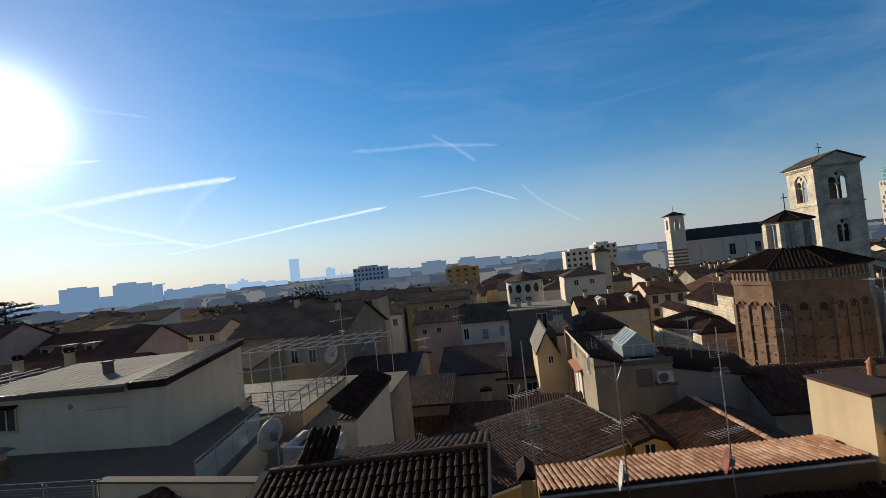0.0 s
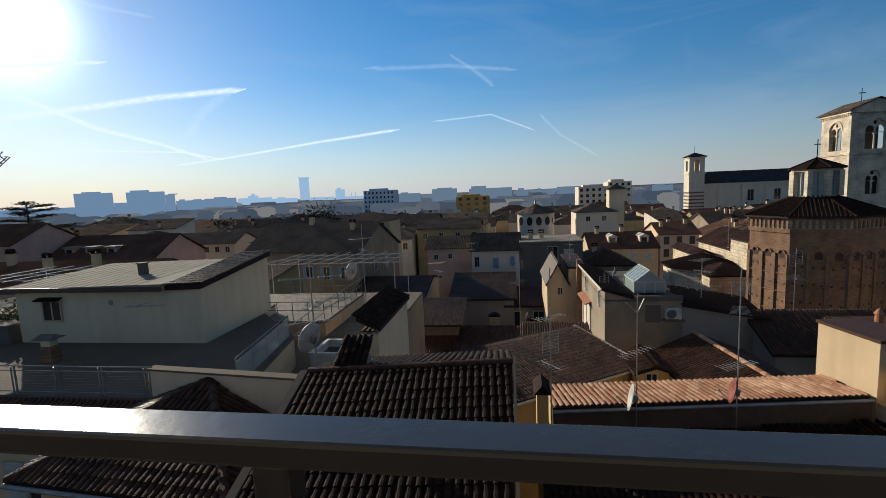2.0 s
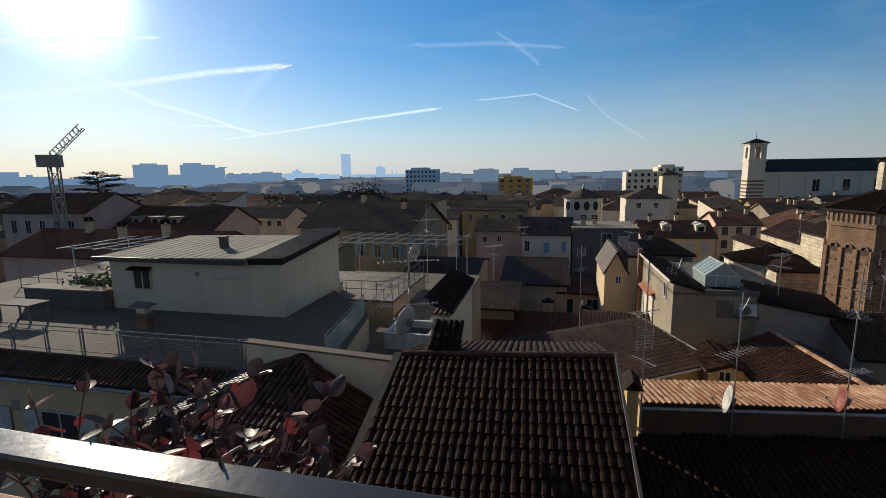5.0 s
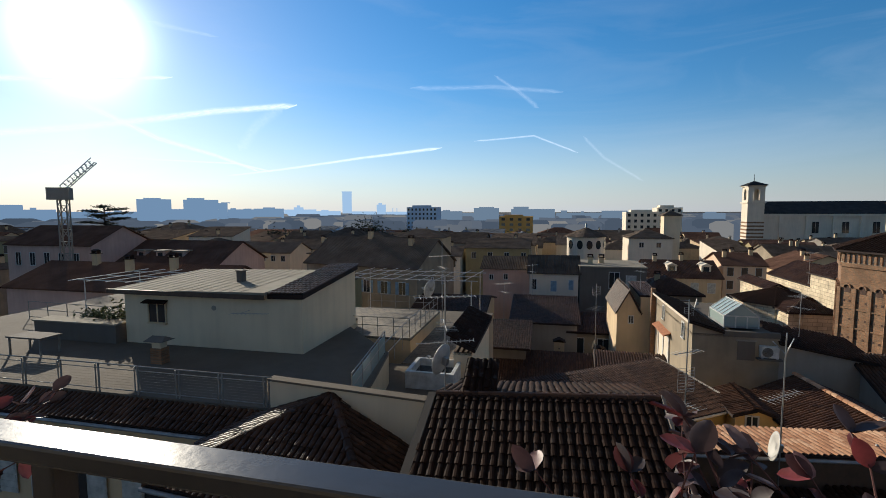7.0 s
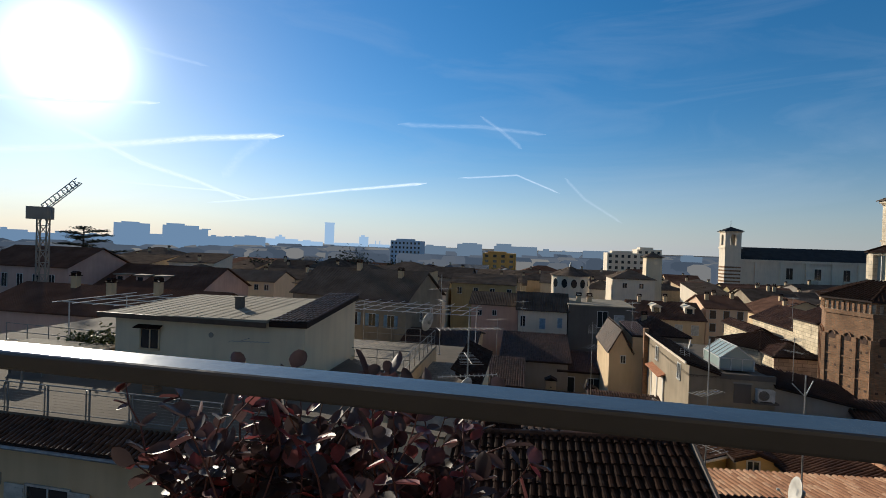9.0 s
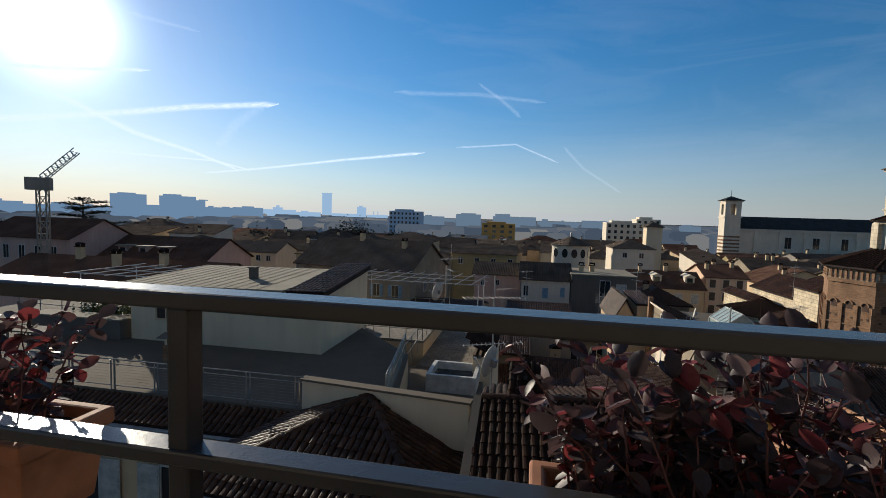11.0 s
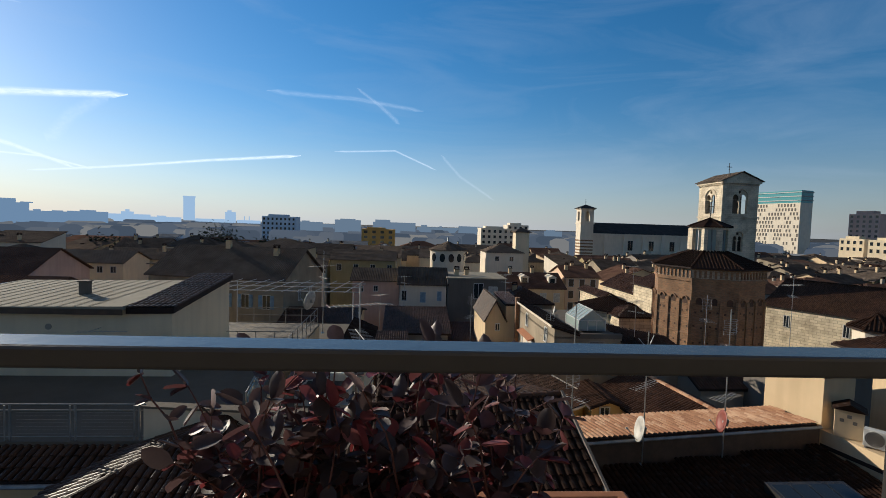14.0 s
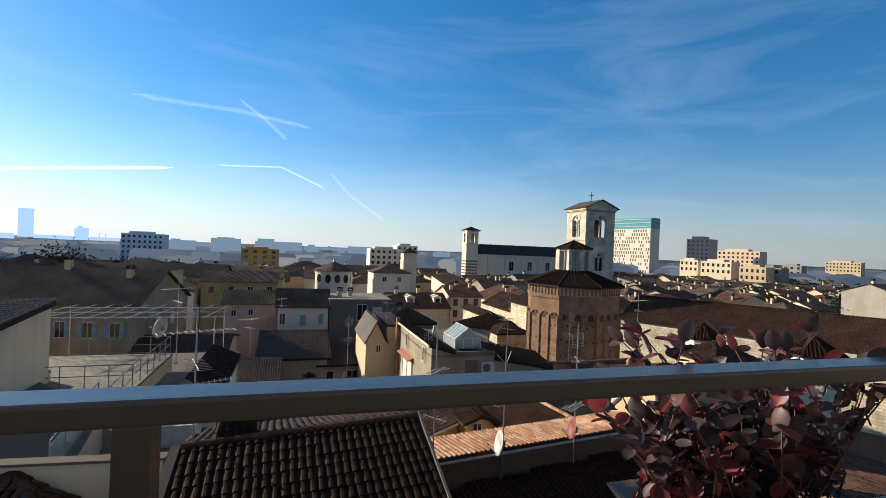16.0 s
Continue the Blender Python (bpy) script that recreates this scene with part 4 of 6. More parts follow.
corner = house("corner_house", "weathered plaster house with sunlit side wall and dark roof", *CO, 4.75, 10.4, 12.55, 0.2, "flat", "stained", rf="deck", ov=0.0, wins=[("l", 1.9, 12.3, 0.55, 0.95), ("l", 7.2, 12.3, 0.55, 0.95)])
VF().add([(0, 0.02, 12.5), (1.7, 0.02, 12.5), (1.7, 10.38, 12.5), (0, 10.38, 12.5), (0, 0.02, 13.2), (0, 10.38, 13.2), (1.7, 0.02, 12.72), (1.7, 10.38, 12.72)],
         [(0, 1, 6, 4), (1, 2, 7, 6), (2, 3, 5, 7), (3, 0, 4, 5), (4, 6, 7, 5), (0, 3, 2, 1)]).ob("attic_wall", M["stained"], corner)
cpl = [Vector((1.75, -0.1, 12.76)), Vector((1.75, 10.5, 12.76)), Vector((-0.22, 10.5, 13.33)), Vector((-0.22, -0.1, 13.33))]
VF().slab(cpl, 0.12).ob("roof_slope", M["under"], corner)
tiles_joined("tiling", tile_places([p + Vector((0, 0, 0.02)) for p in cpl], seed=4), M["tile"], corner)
VF().beam((-0.24, -0.1, 13.30), (-0.24, 10.5, 13.30), 0.10, 0.14).ob("eave_board", M["pale"], corner)
VF().box(1.7, 4.75, -0.05, 0.2, 12.5, 12.82).ob("parapet", M["dark"], corner, "dark sheet covered parapet")
VF().box(-0.10, 0.0, 5.1, 5.3, 7.6, 11.0).box(-0.10, 0.0, 8.3, 8.5, 7.6, 11.0).box(-0.10, 0.0, 5.3, 8.3, 10.8, 11.0).box(-0.10, 0.0, 6.7, 6.9, 7.6, 10.8).ob("door_frame", M["frame"], corner, "white framed door bay")
VF().box(-0.05, 0.0, 5.3, 6.7, 7.6, 10.8).ob("door_panel", M["pale"], corner)
VF().box(-0.05, 0.0, 6.9, 8.3, 7.6, 10.8).ob("door_panel", M["pale"], corner)
VF().add([(-0.5, 4.9, 11.1), (-0.5, 8.7, 11.1), (0, 8.7, 11.3), (0, 4.9, 11.3), (-0.5, 4.9, 11.02), (-0.5, 8.7, 11.02), (0, 8.7, 11.2), (0, 4.9, 11.2)], [(0, 3, 2, 1), (4, 5, 6, 7), (0, 1, 5, 4), (1, 2, 6, 5), (3, 0, 4, 7)]).ob("door_canopy", M["terra"], corner)
VF().box(-0.35, -0.02, 9.9, 10.3, 5, 13.7).ob("flue", M["brick"], corner, "tall red-brown flue on the side wall")
# flat dark slab in place of the shaded hollow of the window
VF().box(2.5, 3.45, -0.02, 0.05, 11.1, 12.25).ob("recess", M["dark"], corner, "flat dark panel for the shade in a window recess")
VF().box(2.42, 3.53, -0.06, 0.02, 12.25, 12.33).ob("lintel", M["grey"], corner)
VF().box(3.5, 4.75, -0.5, 0.0, 11.25, 11.35).ob("shelf", M["dark"], corner)

lwh = thing("long_wall_house", "long grey rendered wall sloping down under a dark tiled roof", "house", (13.36, 29.05, 0), -6.5)
VF().add([(0, 0, 0), (4.9, 0, 0), (4.9, 3.2, 0), (0, 3.2, 0), (0, 0, 12.2), (4.9, 0, 11.3), (4.9, 3.2, 11.75), (0, 3.2, 12.65)], [(0, 1, 5, 4), (1, 2, 6, 5), (2, 3, 7, 6), (3, 0, 4, 7), (4, 5, 6, 7), (0, 3, 2, 1)]).ob("wall", M["grey"], lwh)
lpl = [Vector((-0.05, -0.2, 12.26)), Vector((5.05, -0.2, 11.33)), Vector((5.05, 3.3, 11.86)), Vector((-0.05, 3.3, 12.79))]
VF().slab(lpl, 0.1).ob("roof_deck", M["under"], lwh)
tiles_joined("tiling", tile_places([p + Vector((0, 0, 0.02)) for p in lpl], seed=14), M["tile"], lwh)

stub = house("white_stub_house", "narrow white plastered wall with a dark tile slope on top", -5.15, 19.7, 0.8, 5.9, 14.0, 0.1, "flat", "white", ov=0.0)
spl = [Vector((0.95, -0.15, 14.22)), Vector((0.95, 6.0, 14.22)), Vector((-0.12, 6.0, 14.68)), Vector((-0.12, -0.15, 14.68))]
VF().slab(spl, 0.16).ob("roof_slope", M["under"], stub)
tiles_joined("tiling", tile_places([p + Vector((0, 0, 0.02)) for p in spl], seed=15), M["tile"], stub)

# ---- middle distance ----
house("long_house", "long plastered house with tall windows and a tiled roof", -73.5, 60.5, 15.0, 10, 15.3, 2.6, "gx", "pink", "roof_red", wins=[("f", 2 + 2.6 * k, 13.3, 0.9, 1.8) for k in range(5)], group="town houses")
dorm = house("dormer_house", "low long red tiled house with three roof dormers", -57.5, 62.0, 16.5, 11, 12.6, 3.0, "gx", "pink", "roof_red")
house("dormer_house", "wide red tiled house with chimneys", -49.0, 39.0, 22.0, 9, 13.0, 2.0, "gx", "pink", "roof_red", chims=[(6, 4, 1.1), (11, 3, 1.2), (15.5, 3.5, 1.2)])
for dx in (2.6, 5.9, 9.2):
    dm = VF().box(dx - 0.7, dx + 0.7, 1.5, 4.0, 13.2, 14.25).ob("dormer", M["pink"], dorm)
    # pale cap, its colour carrying the sunlight on the dormer top
    VF().box(dx - 0.95, dx + 0.95, 1.2, 4.6, 14.25, 14.42).ob("dormer_roof", M["felt"], dorm)
    VF().box(dx - 0.4, dx + 0.4, 1.46, 1.5, 13.45, 14.05).ob("dormer_window", M["glass"], dorm)
house("villa", "small white villa with a hipped roof", -56.0, 77.0, 5.4, 6, 14.0, 1.2, "hip", "white", wins=[("f", 1.5, 13, 0.8, 1.2), ("f", 3.8, 13, 0.8, 1.2)])
house("white_long_house", "long white house with a row of small windows", -55.5, 87.0, 13.5, 8, 12.0, 1.8, "gx", "white", wins=[("f", 1.5 + 2.1 * k, 10.9, 0.8, 1.0) for k in range(6)])
house("big_house", "large weathered house with a broad tiled roof and gable", -28.5, 60.5, 17.0, 10.5, 13.1, 3.3, "gx", "stained", rz=-20, wins=[("f", 2.0 + 2.6 * k, 10.6, 0.9, 1.5, "shut_open_b") for k in range(6)] + [("r", 4, 11, 0.5, 1.2), ("r", 7, 11, 0.5, 1.2)], chims=[(7, 5, 1.0), (14, 4, 0.9)])
house("pavilion_house", "roof pavilion with a hipped tile roof", -27.8, 80.5, 6.0, 6, 15.0, 1.3, "pyr", "brick", chims=[])
house("pavilion_house", "open roofed attic house with a hipped tile roof", -22.8, 87.2, 10.0, 8, 15.0, 1.5, "hip", "cream", wins=[("f", 2, 14, 1.6, 1.3), ("f", 5, 14, 1.6, 1.3), ("f", 8, 14, 1.6, 1.3)])
house("attic_house", "flat roofed yellow attic with dark openings", -33.2, 73.0, 6.4, 6, 13.2, 0.2, "flat", "cream", wins=[("f", 2, 12.2, 1.6, 1.0), ("f", 5, 12.2, 1.0, 1.0)])
house("yellow_attic_house", "yellow house with blue shutters behind the pergola", -27.2, 44.5, 8.4, 7, 12.3, 0.8, "shedf", "olive", wins=[("f", 1.2, 11.1, 0.9, 1.4), ("f", 4.2, 11.1, 0.9, 1.4, "shut_b"), ("f", 7.0, 11.1, 0.9, 1.4, "shut_b")])
house("pink_house", "faded pink house with small windows", -4.9, 65.3, 6.4, 7, 12.0, 1.4, "gx", "pink", wins=[("f", 1.2, 10.8, 0.5, 0.7), ("f", 3.2, 10.9, 0.5, 0.7), ("r", 2.4, 10.6, 0.5, 1.1)])
house("white_house", "white plastered house with blue shutters", 1.3, 62.0, 6.2, 7, 11.9, 2.0, "gx", "pale", wins=[("f", 0.6, 10.4, 0.55, 1.3), ("f", 3.1, 10.2, 0.7, 1.3, "shut_b"), ("f", 5.3, 10.4, 0.55, 1.2, "shut_b")])
house("dark_house", "dark rendered flat roofed house with barred windows", 7.6, 61.2, 8.0, 8, 12.9, 0.3, "flat", "dark", rf="felt", ov=0.1, wins=[("f", 4.2, 11.2, 1.2, 2.0, "plain", "frame"), ("f", 6.2, 11.0, 1.1, 1.6, "shut_g")], chims=[(1.5, 3, 0.9), (3.0, 4, 0.8)])
house("roof_house", "house with a hipped brown tiled roof", 15.7, 60.2, 6.2, 9, 9.6, 1.7, "hip", "stained", tiles=True, wins=[("f", 1.5, 8.3, 0.9, 1.3, "shut"), ("f", 4.3, 8.3, 0.9, 1.3, "shut")], chims=[(2.0, 4.4, 0.9)])
dh = house("dormer_house", "cream house with two white dormers in its tiled roof", 23.1, 83.4, 11.5, 11, 8.55, 2.5, "gx", "cream", "roof_red", wins=[("f", 4.6, 6.9, 1.1, 1.6, "shut_g"), ("f", 7.4, 6.9, 1.1, 1.6, "shut_g"), ("f", 10.0, 6.9, 1.1, 1.6, "shut_g")], chims=[(2.0, 5.0, 1.0), (6.5, 5.4, 1.0)])
for dx in (4.2, 9.6):
    VF().box(dx - 0.75, dx + 0.75, 1.7, 4.4, 9.2, 10.55).ob("dormer", M["pale"], dh)
    VF().add([(dx - 0.95, 1.4, 10.5), (dx + 0.95, 1.4, 10.5), (dx + 0.95, 4.9, 10.5), (dx - 0.95, 4.9, 10.5), (dx, 1.4, 10.95), (dx, 4.9, 10.95)], [(0, 1, 4), (1, 2, 5, 4), (2, 3, 5), (3, 0, 4, 5), (3, 2, 1, 0)]).ob("dormer_roof", M["pale"], dh)
    VF().box(dx - 0.45, dx + 0.45, 1.66, 1.7, 9.5, 10.3).ob("dormer_window", M["glass"], dh)
house("peach_gable_house", "tall peach house with brown shutters and a sunlit gable", 36.5, 85.9, 6.7, 10, 10.4, 1.9, "gx", "peach", "roof_red", wins=[("f", 1.1 + 2.2 * i, 9.3 - 2.3 * j, 0.95, 1.4, "shut") for i in range(3) for j in range(3)], chims=[(1, 3, 1.1), (3.4, 6.5, 1.0), (5.6, 4, 1.0)])
house("cream_row_house", "long stone house with a sunlit side wall below the brick tower", 33.5, 58.0, 6.6, 11.0, 11.2, 1.9, "gy", "stone_lit", tiles=True)
house("cream_row_house", "stone house with a sunlit side wall beside the brick tower", 32.06, 52.5, 5.6, 4.8, 12.9, 1.3, "gy", "stone_lit", tiles=True)
house("striped_row_house", "low striped stone house in the row", 31.4, 63.0, 1.9, 9.0, 10.0, 0.7, "gy", "stone_lit", tiles=True)
house("white_block", "white hipped house with small windows", 30.5, 122.0, 10.2, 10, 13.0, 2.2, "pyr", "pale", wins=[("f", 3, 11.3, 1.0, 1.2), ("f", 7, 11.3, 1.0, 1.2)])
house("clock_tower", "small square tower with a round clock and pyramid roof", 41.6, 130.0, 4.0, 4.0, 18.6, 1.3, "pyr", "white", cat="tower", ov=0.5)


def poly_ring(cx, cy, r, n, a0):
    return [(cx + r * math.cos(a0 + 2 * math.pi * i / n), cy + r * math.sin(a0 + 2 * math.pi * i / n)) for i in range(n)]


def cone_roof(poly, z0, apex, z1, r_top=0.0):
    """Sloping faces from a plan polygon up to an apex, eave edge first."""
    ax, ay = apex
    out = []
    n = len(poly)
    for i in range(n):
        a, b = poly[i], poly[(i + 1) % n]
        out.append([Vector((*a, z0)), Vector((*b, z0)), Vector((ax, ay, z1))])
    return out


# ---- round white church drum ----
rot = thing("rotunda", "round white church drum with oval windows and a cone roof", "rotunda", (20.8, 126.5, 0))
VF().prism(poly_ring(0, 0, 4.9, 20, 0), 0, 13.2).ob("wall", M["pale"], rot)
VF().prism(poly_ring(0, 0, 5.1, 20, 0), 12.9, 13.25).ob("cornice", M["pale"], rot)
r = VF()
for f in cone_roof(poly_ring(0, 0, 5.5, 20, 0), 13.25, (0, 0), 15.6):
    r.slab(f, 0.1)
r.ob("roof", M["roof"], rot)
VF().tube((0, 0, 15.4), (0, 0, 16.6), 0.35, 0.15).ob("finial", M["lead"], rot)
for a in (-150, -118, -90, -62, -30):
    q = VF()
    q.add([(0.75 * math.cos(2 * math.pi * k / 14), -0.06, 1.15 * math.sin(2 * math.pi * k / 14)) for k in range(14)] + [(0.75 * math.cos(2 * math.pi * k / 14), 0.3, 1.15 * math.sin(2 * math.pi * k / 14)) for k in range(14)],
          [tuple(range(14)), *[(k, 14 + k, 14 + (k + 1) % 14, (k + 1) % 14) for k in range(14)]])
    o = q.ob("window", M["glass"], rot)
    o.matrix_basis = Matrix.Rotation(radians(a + 90), 4, 'Z') @ pose(0, -4.9, 11.2)

# ---- brick octagon of the church, with its lantern ----
OC = (31.8, 43.2)
# near-black brick paints the shade inside the blind arches and putlog holes
M["brick_shade"] = masonry("recess_shade_brick", (0.10, 0.045, 0.025), (0.07, 0.03, 0.018), (0.06, 0.045, 0.035), 0.28, 0.075, 0.014, 0.03)
face_cam = math.atan2(0 - OC[1], -4.2 - OC[0])
A0 = face_cam - radians(14)
octo = thing("brick_octagon_tower", "octagonal red brick church tower with tiled roof and glazed lantern", "tower")
ring = poly_ring(*OC, 5.2, 8, A0)
VF().prism(ring, 0, 15.2).ob("wall", M["brick"], octo)
VF().prism(poly_ring(*OC, 5.34, 8, A0), 15.2, 15.55).ob("cornice", M["brick"], octo)
VF().prism(poly_ring(*OC, 5.22, 8, A0), 15.55, 16.35).ob("frieze", M["stone"], octo)
VF().prism(poly_ring(*OC, 5.5, 8, A0), 16.35, 16.62).ob("cornice", M["brick"], octo)
for i in range(8):
    a, b = Vector((*ring[i], 0)), Vector((*ring[(i + 1) % 8], 0))
    d = (b - a).normalized()
    nrm = Vector((d.y, -d.x, 0))
    rot_m = Matrix((d, -nrm, Vector((0, 0, 1)))).transposed().to_4x4()
    L = (b - a).length
    for u in (0.0, 0.34, 0.66):
        q = VF().box(-0.15, 0.15, -0.12, 0.1, 0, 13.4)
        o = q.ob("pilaster", M["brick"], octo)
        o.matrix_basis = Matrix.Translation(a + d * L * u) @ rot_m
    for u in (0.17, 0.5, 0.83):
        q = VF()
        arch = [(-0.27, 13.0)] + [(0.27 * math.cos(math.pi - math.pi * k / 8), 13.4 + 0.27 * math.sin(math.pi * k / 8)) for k in range(9)] + [(0.27, 13.0)]
        q.add([(x, -0.015, z) for x, z in arch], [tuple(range(len(arch)))])
        o = q.ob("niche", M["brick_shade"], octo)
        o.matrix_basis = Matrix.Translation(a + d * L * u) @ rot_m
        q = VF()
        for k in range(9):
            a0, a1 = math.pi * k / 9, math.pi * (k + 1) / 9
            p = [(0.27 * math.cos(a0), 13.4 + 0.27 * math.sin(a0)), (0.37 * math.cos(a0), 13.4 + 0.37 * math.sin(a0)), (0.37 * math.cos(a1), 13.4 + 0.37 * math.sin(a1)), (0.27 * math.cos(a1), 13.4 + 0.27 * math.sin(a1))]
            q.add([(x, -0.12, z) for x, z in p] + [(x, 0.05, z) for x, z in p], [(0, 1, 2, 3), (1, 5, 6, 2), (3, 7, 4, 0)])
        o = q.ob("arch", M["brick"], octo)
        o.matrix_basis = Matrix.Translation(a + d * L * u) @ rot_m
    for k in range(9):
        q = VF().box(-0.1, 0.1, -0.12, 0.1, 15.6, 16.3)
        o = q.ob("colonnette", M["brick"], octo)
        o.matrix_basis = Matrix.Translation(a + d * L * (k + 0.5) / 9) @ rot_m
for z in (6.6, 8.3, 10.0, 11.6):
    VF().prism(poly_ring(*OC, 5.29, 8, A0), z, z + 0.10).ob("string_course", M["brick"], octo)
rnd_o = random.Random(12)
hole = VF().box(-0.09, 0.09, -0.02, 0.05, -0.09, 0.09).ob("putlog_hole", M["brick_shade"], octo)
hole.location = (OC[0], OC[1], 14.0)
for i in range(8):
    a, b = Vector((*ring[i], 0)), Vector((*ring[(i + 1) % 8], 0))
    d = (b - a).normalized()
    rot_m = Matrix((d, -Vector((d.y, -d.x, 0)), Vector((0, 0, 1)))).transposed().to_4x4()
    for z in (7.5, 9.2, 10.8, 12.3):
        for u in (0.10, 0.25, 0.42, 0.58, 0.75, 0.90):
            o = new("putlog_hole", hole.data)
            o.parent, o.matrix_basis = octo, Matrix.Translation(a + d * (b - a).length * (u + rnd_o.uniform(-0.02, 0.02)) + Vector((0, 0, z + rnd_o.uniform(-0.1, 0.1)))) @ rot_m
rfaces = cone_roof(poly_ring(*OC, 5.75, 8, A0), 16.6, OC, 18.75)
for f in rfaces:
    VF().slab(f, 0.12).ob("roof_slope", M["under"], octo)
pl = []
for i, f in enumerate(rfaces):
    pl += tile_places([p + Vector((0, 0, 0.03)) for p in f], pu=0.30, pv=0.42, seed=60 + i)
tiles_joined("tiling", pl, M["tile"], octo)
for f in rfaces:
    ridge_tiles(octo, f[0], f[2], r=0.15)
lring = poly_ring(*OC, 1.75, 8, A0)
VF().prism(lring, 17.4, 18.2).ob("lantern_base", M["ashlar"], octo)
VF().prism(poly_ring(*OC, 1.95, 8, A0), 20.35, 20.65).ob("lantern_cornice", M["ashlar"], octo)
VF().prism(poly_ring(*OC, 1.6, 8, A0), 18.2, 20.35).ob("lantern_glass", M["skyglass"], octo)
for i in range(8):
    a, b = Vector((*lring[i], 0)), Vector((*lring[(i + 1) % 8], 0))
    VF().beam(a + Vector((0, 0, 18.2)), a + Vector((0, 0, 20.4)), 0.42, 0.42).ob("lantern_pier", M["ashlar"], octo)
    m = (a + b) / 2
    VF().beam(m + Vector((0, 0, 18.2)), m + Vector((0, 0, 20.4)), 0.07, 0.07).ob("mullion", M["lead"], octo)
r = VF()
lf = cone_roof(poly_ring(*OC, 2.2, 8, A0), 20.65, OC, 21.55)
for f in lf:
    r.slab(f, 0.1)
r.ob("lantern_roof", M["tile"], octo)
for f in lf:
    ridge_tiles(octo, f[0], f[2], r=0.09)
VF().tube((*OC, 21.4), (*OC, 23.2), 0.04).box(OC[0] - 0.3, OC[0] + 0.3, OC[1] - 0.03, OC[1] + 0.03, 22.7, 22.78).ob("cross", M["rail"], octo)

# low hipped chapels beside it
def chapel(name, label, cx, cy, r, n, z0, z1, a0, wallm):
    th = thing(name, label, "chapel")
    VF().prism(poly_ring(cx, cy, r, n, a0), 0, z0).ob("wall", M[wallm], th)
    fs = cone_roof(poly_ring(cx, cy, r + 0.4, n, a0), z0, (cx, cy), z1)
    for f in fs:
        VF().slab(f, 0.12).ob("roof_slope", M["under"], th)
    p = []
    for i, f in enumerate(fs):
        p += tile_places([v + Vector((0, 0, 0.03)) for v in f], pu=0.26, pv=0.42, seed=80 + i)
    tiles_joined("tiling", p, M["tile"], th)
    for f in fs:
        ridge_tiles(th, f[0], f[2], r=0.12)
    return th


chapel("low_chapel", "low stone chapel with an octagonal tiled roof", 29.6, 58.2, 4.3, 8, 9.6, 11.0, 0.25, "stone_lit")
house("side_chapel", "low stone chapel wing with a tiled roof", 27.3, 51.9, 4.4, 4.2, 9.35, 1.1, "hip", "stone_lit", tiles=True, cat="chapel")


# ---- walls with real openings ----
def holed_wall(name, outer, holes, thick, mat, parent, m):
    """A wall panel in its own x, z plane, front at y = 0, with openings through it."""
    bm = bmesh.new()
    edges = []
    loops = [outer, *holes]
    for lp in loops:
        vs = [bm.verts.new((x, 0, z)) for x, z in lp]
        edges += [bm.edges.new((vs[i], vs[(i + 1) % len(vs)])) for i in range(len(vs))]
    bmesh.ops.triangle_fill(bm, use_beauty=True, use_dissolve=False, edges=edges, normal=(0, -1, 0))
    ext = bmesh.ops.extrude_face_region(bm, geom=list(bm.faces))
    for v in ext["geom"]:
        if isinstance(v, bmesh.types.BMVert):
            v.co.y += thick
    bmesh.ops.recalc_face_normals(bm, faces=list(bm.faces))
    bm.verts.index_update()
    ob = mesh(name, [v.co.copy() for v in bm.verts], [tuple(v.index for v in f.verts) for f in bm.faces], mat, parent)
    bm.free()
    ob.matrix_basis = m
    return ob


def arch(cx, z0, w, h, n=10):
    """Outline of a round-headed opening: width w, full height h, sill at z0."""
    s = z0 + h - w / 2
    return [(cx - w / 2, z0), (cx + w / 2, z0)] + [(cx + w / 2 * math.cos(math.pi * k / n), s + w / 2 * math.sin(math.pi * k / n)) for k in range(n + 1)]


def belfry(name, label, x, y, side, z_top, openings, mat, rz=-6.5):
    th = thing(name, label, "bell tower", (x, y, 0), rz)
    outer = [(0, 0), (side, 0), (side, z_top), (0, z_top)]
    for k, m in enumerate((pose(0, 0, 0), pose(side, 0, 0, 0, 0, 90), pose(side, side, 0, 0, 0, 180), pose(0, side, 0, 0, 0, -90))):
        holed_wall("wall", outer if k % 2 == 0 else [(0.5, 0), (side - 0.5, 0), (side - 0.5, z_top), (0.5, z_top)], [arch(*o) for o in openings[k % len(openings)]], 0.5, M[mat], th, m)
    return th


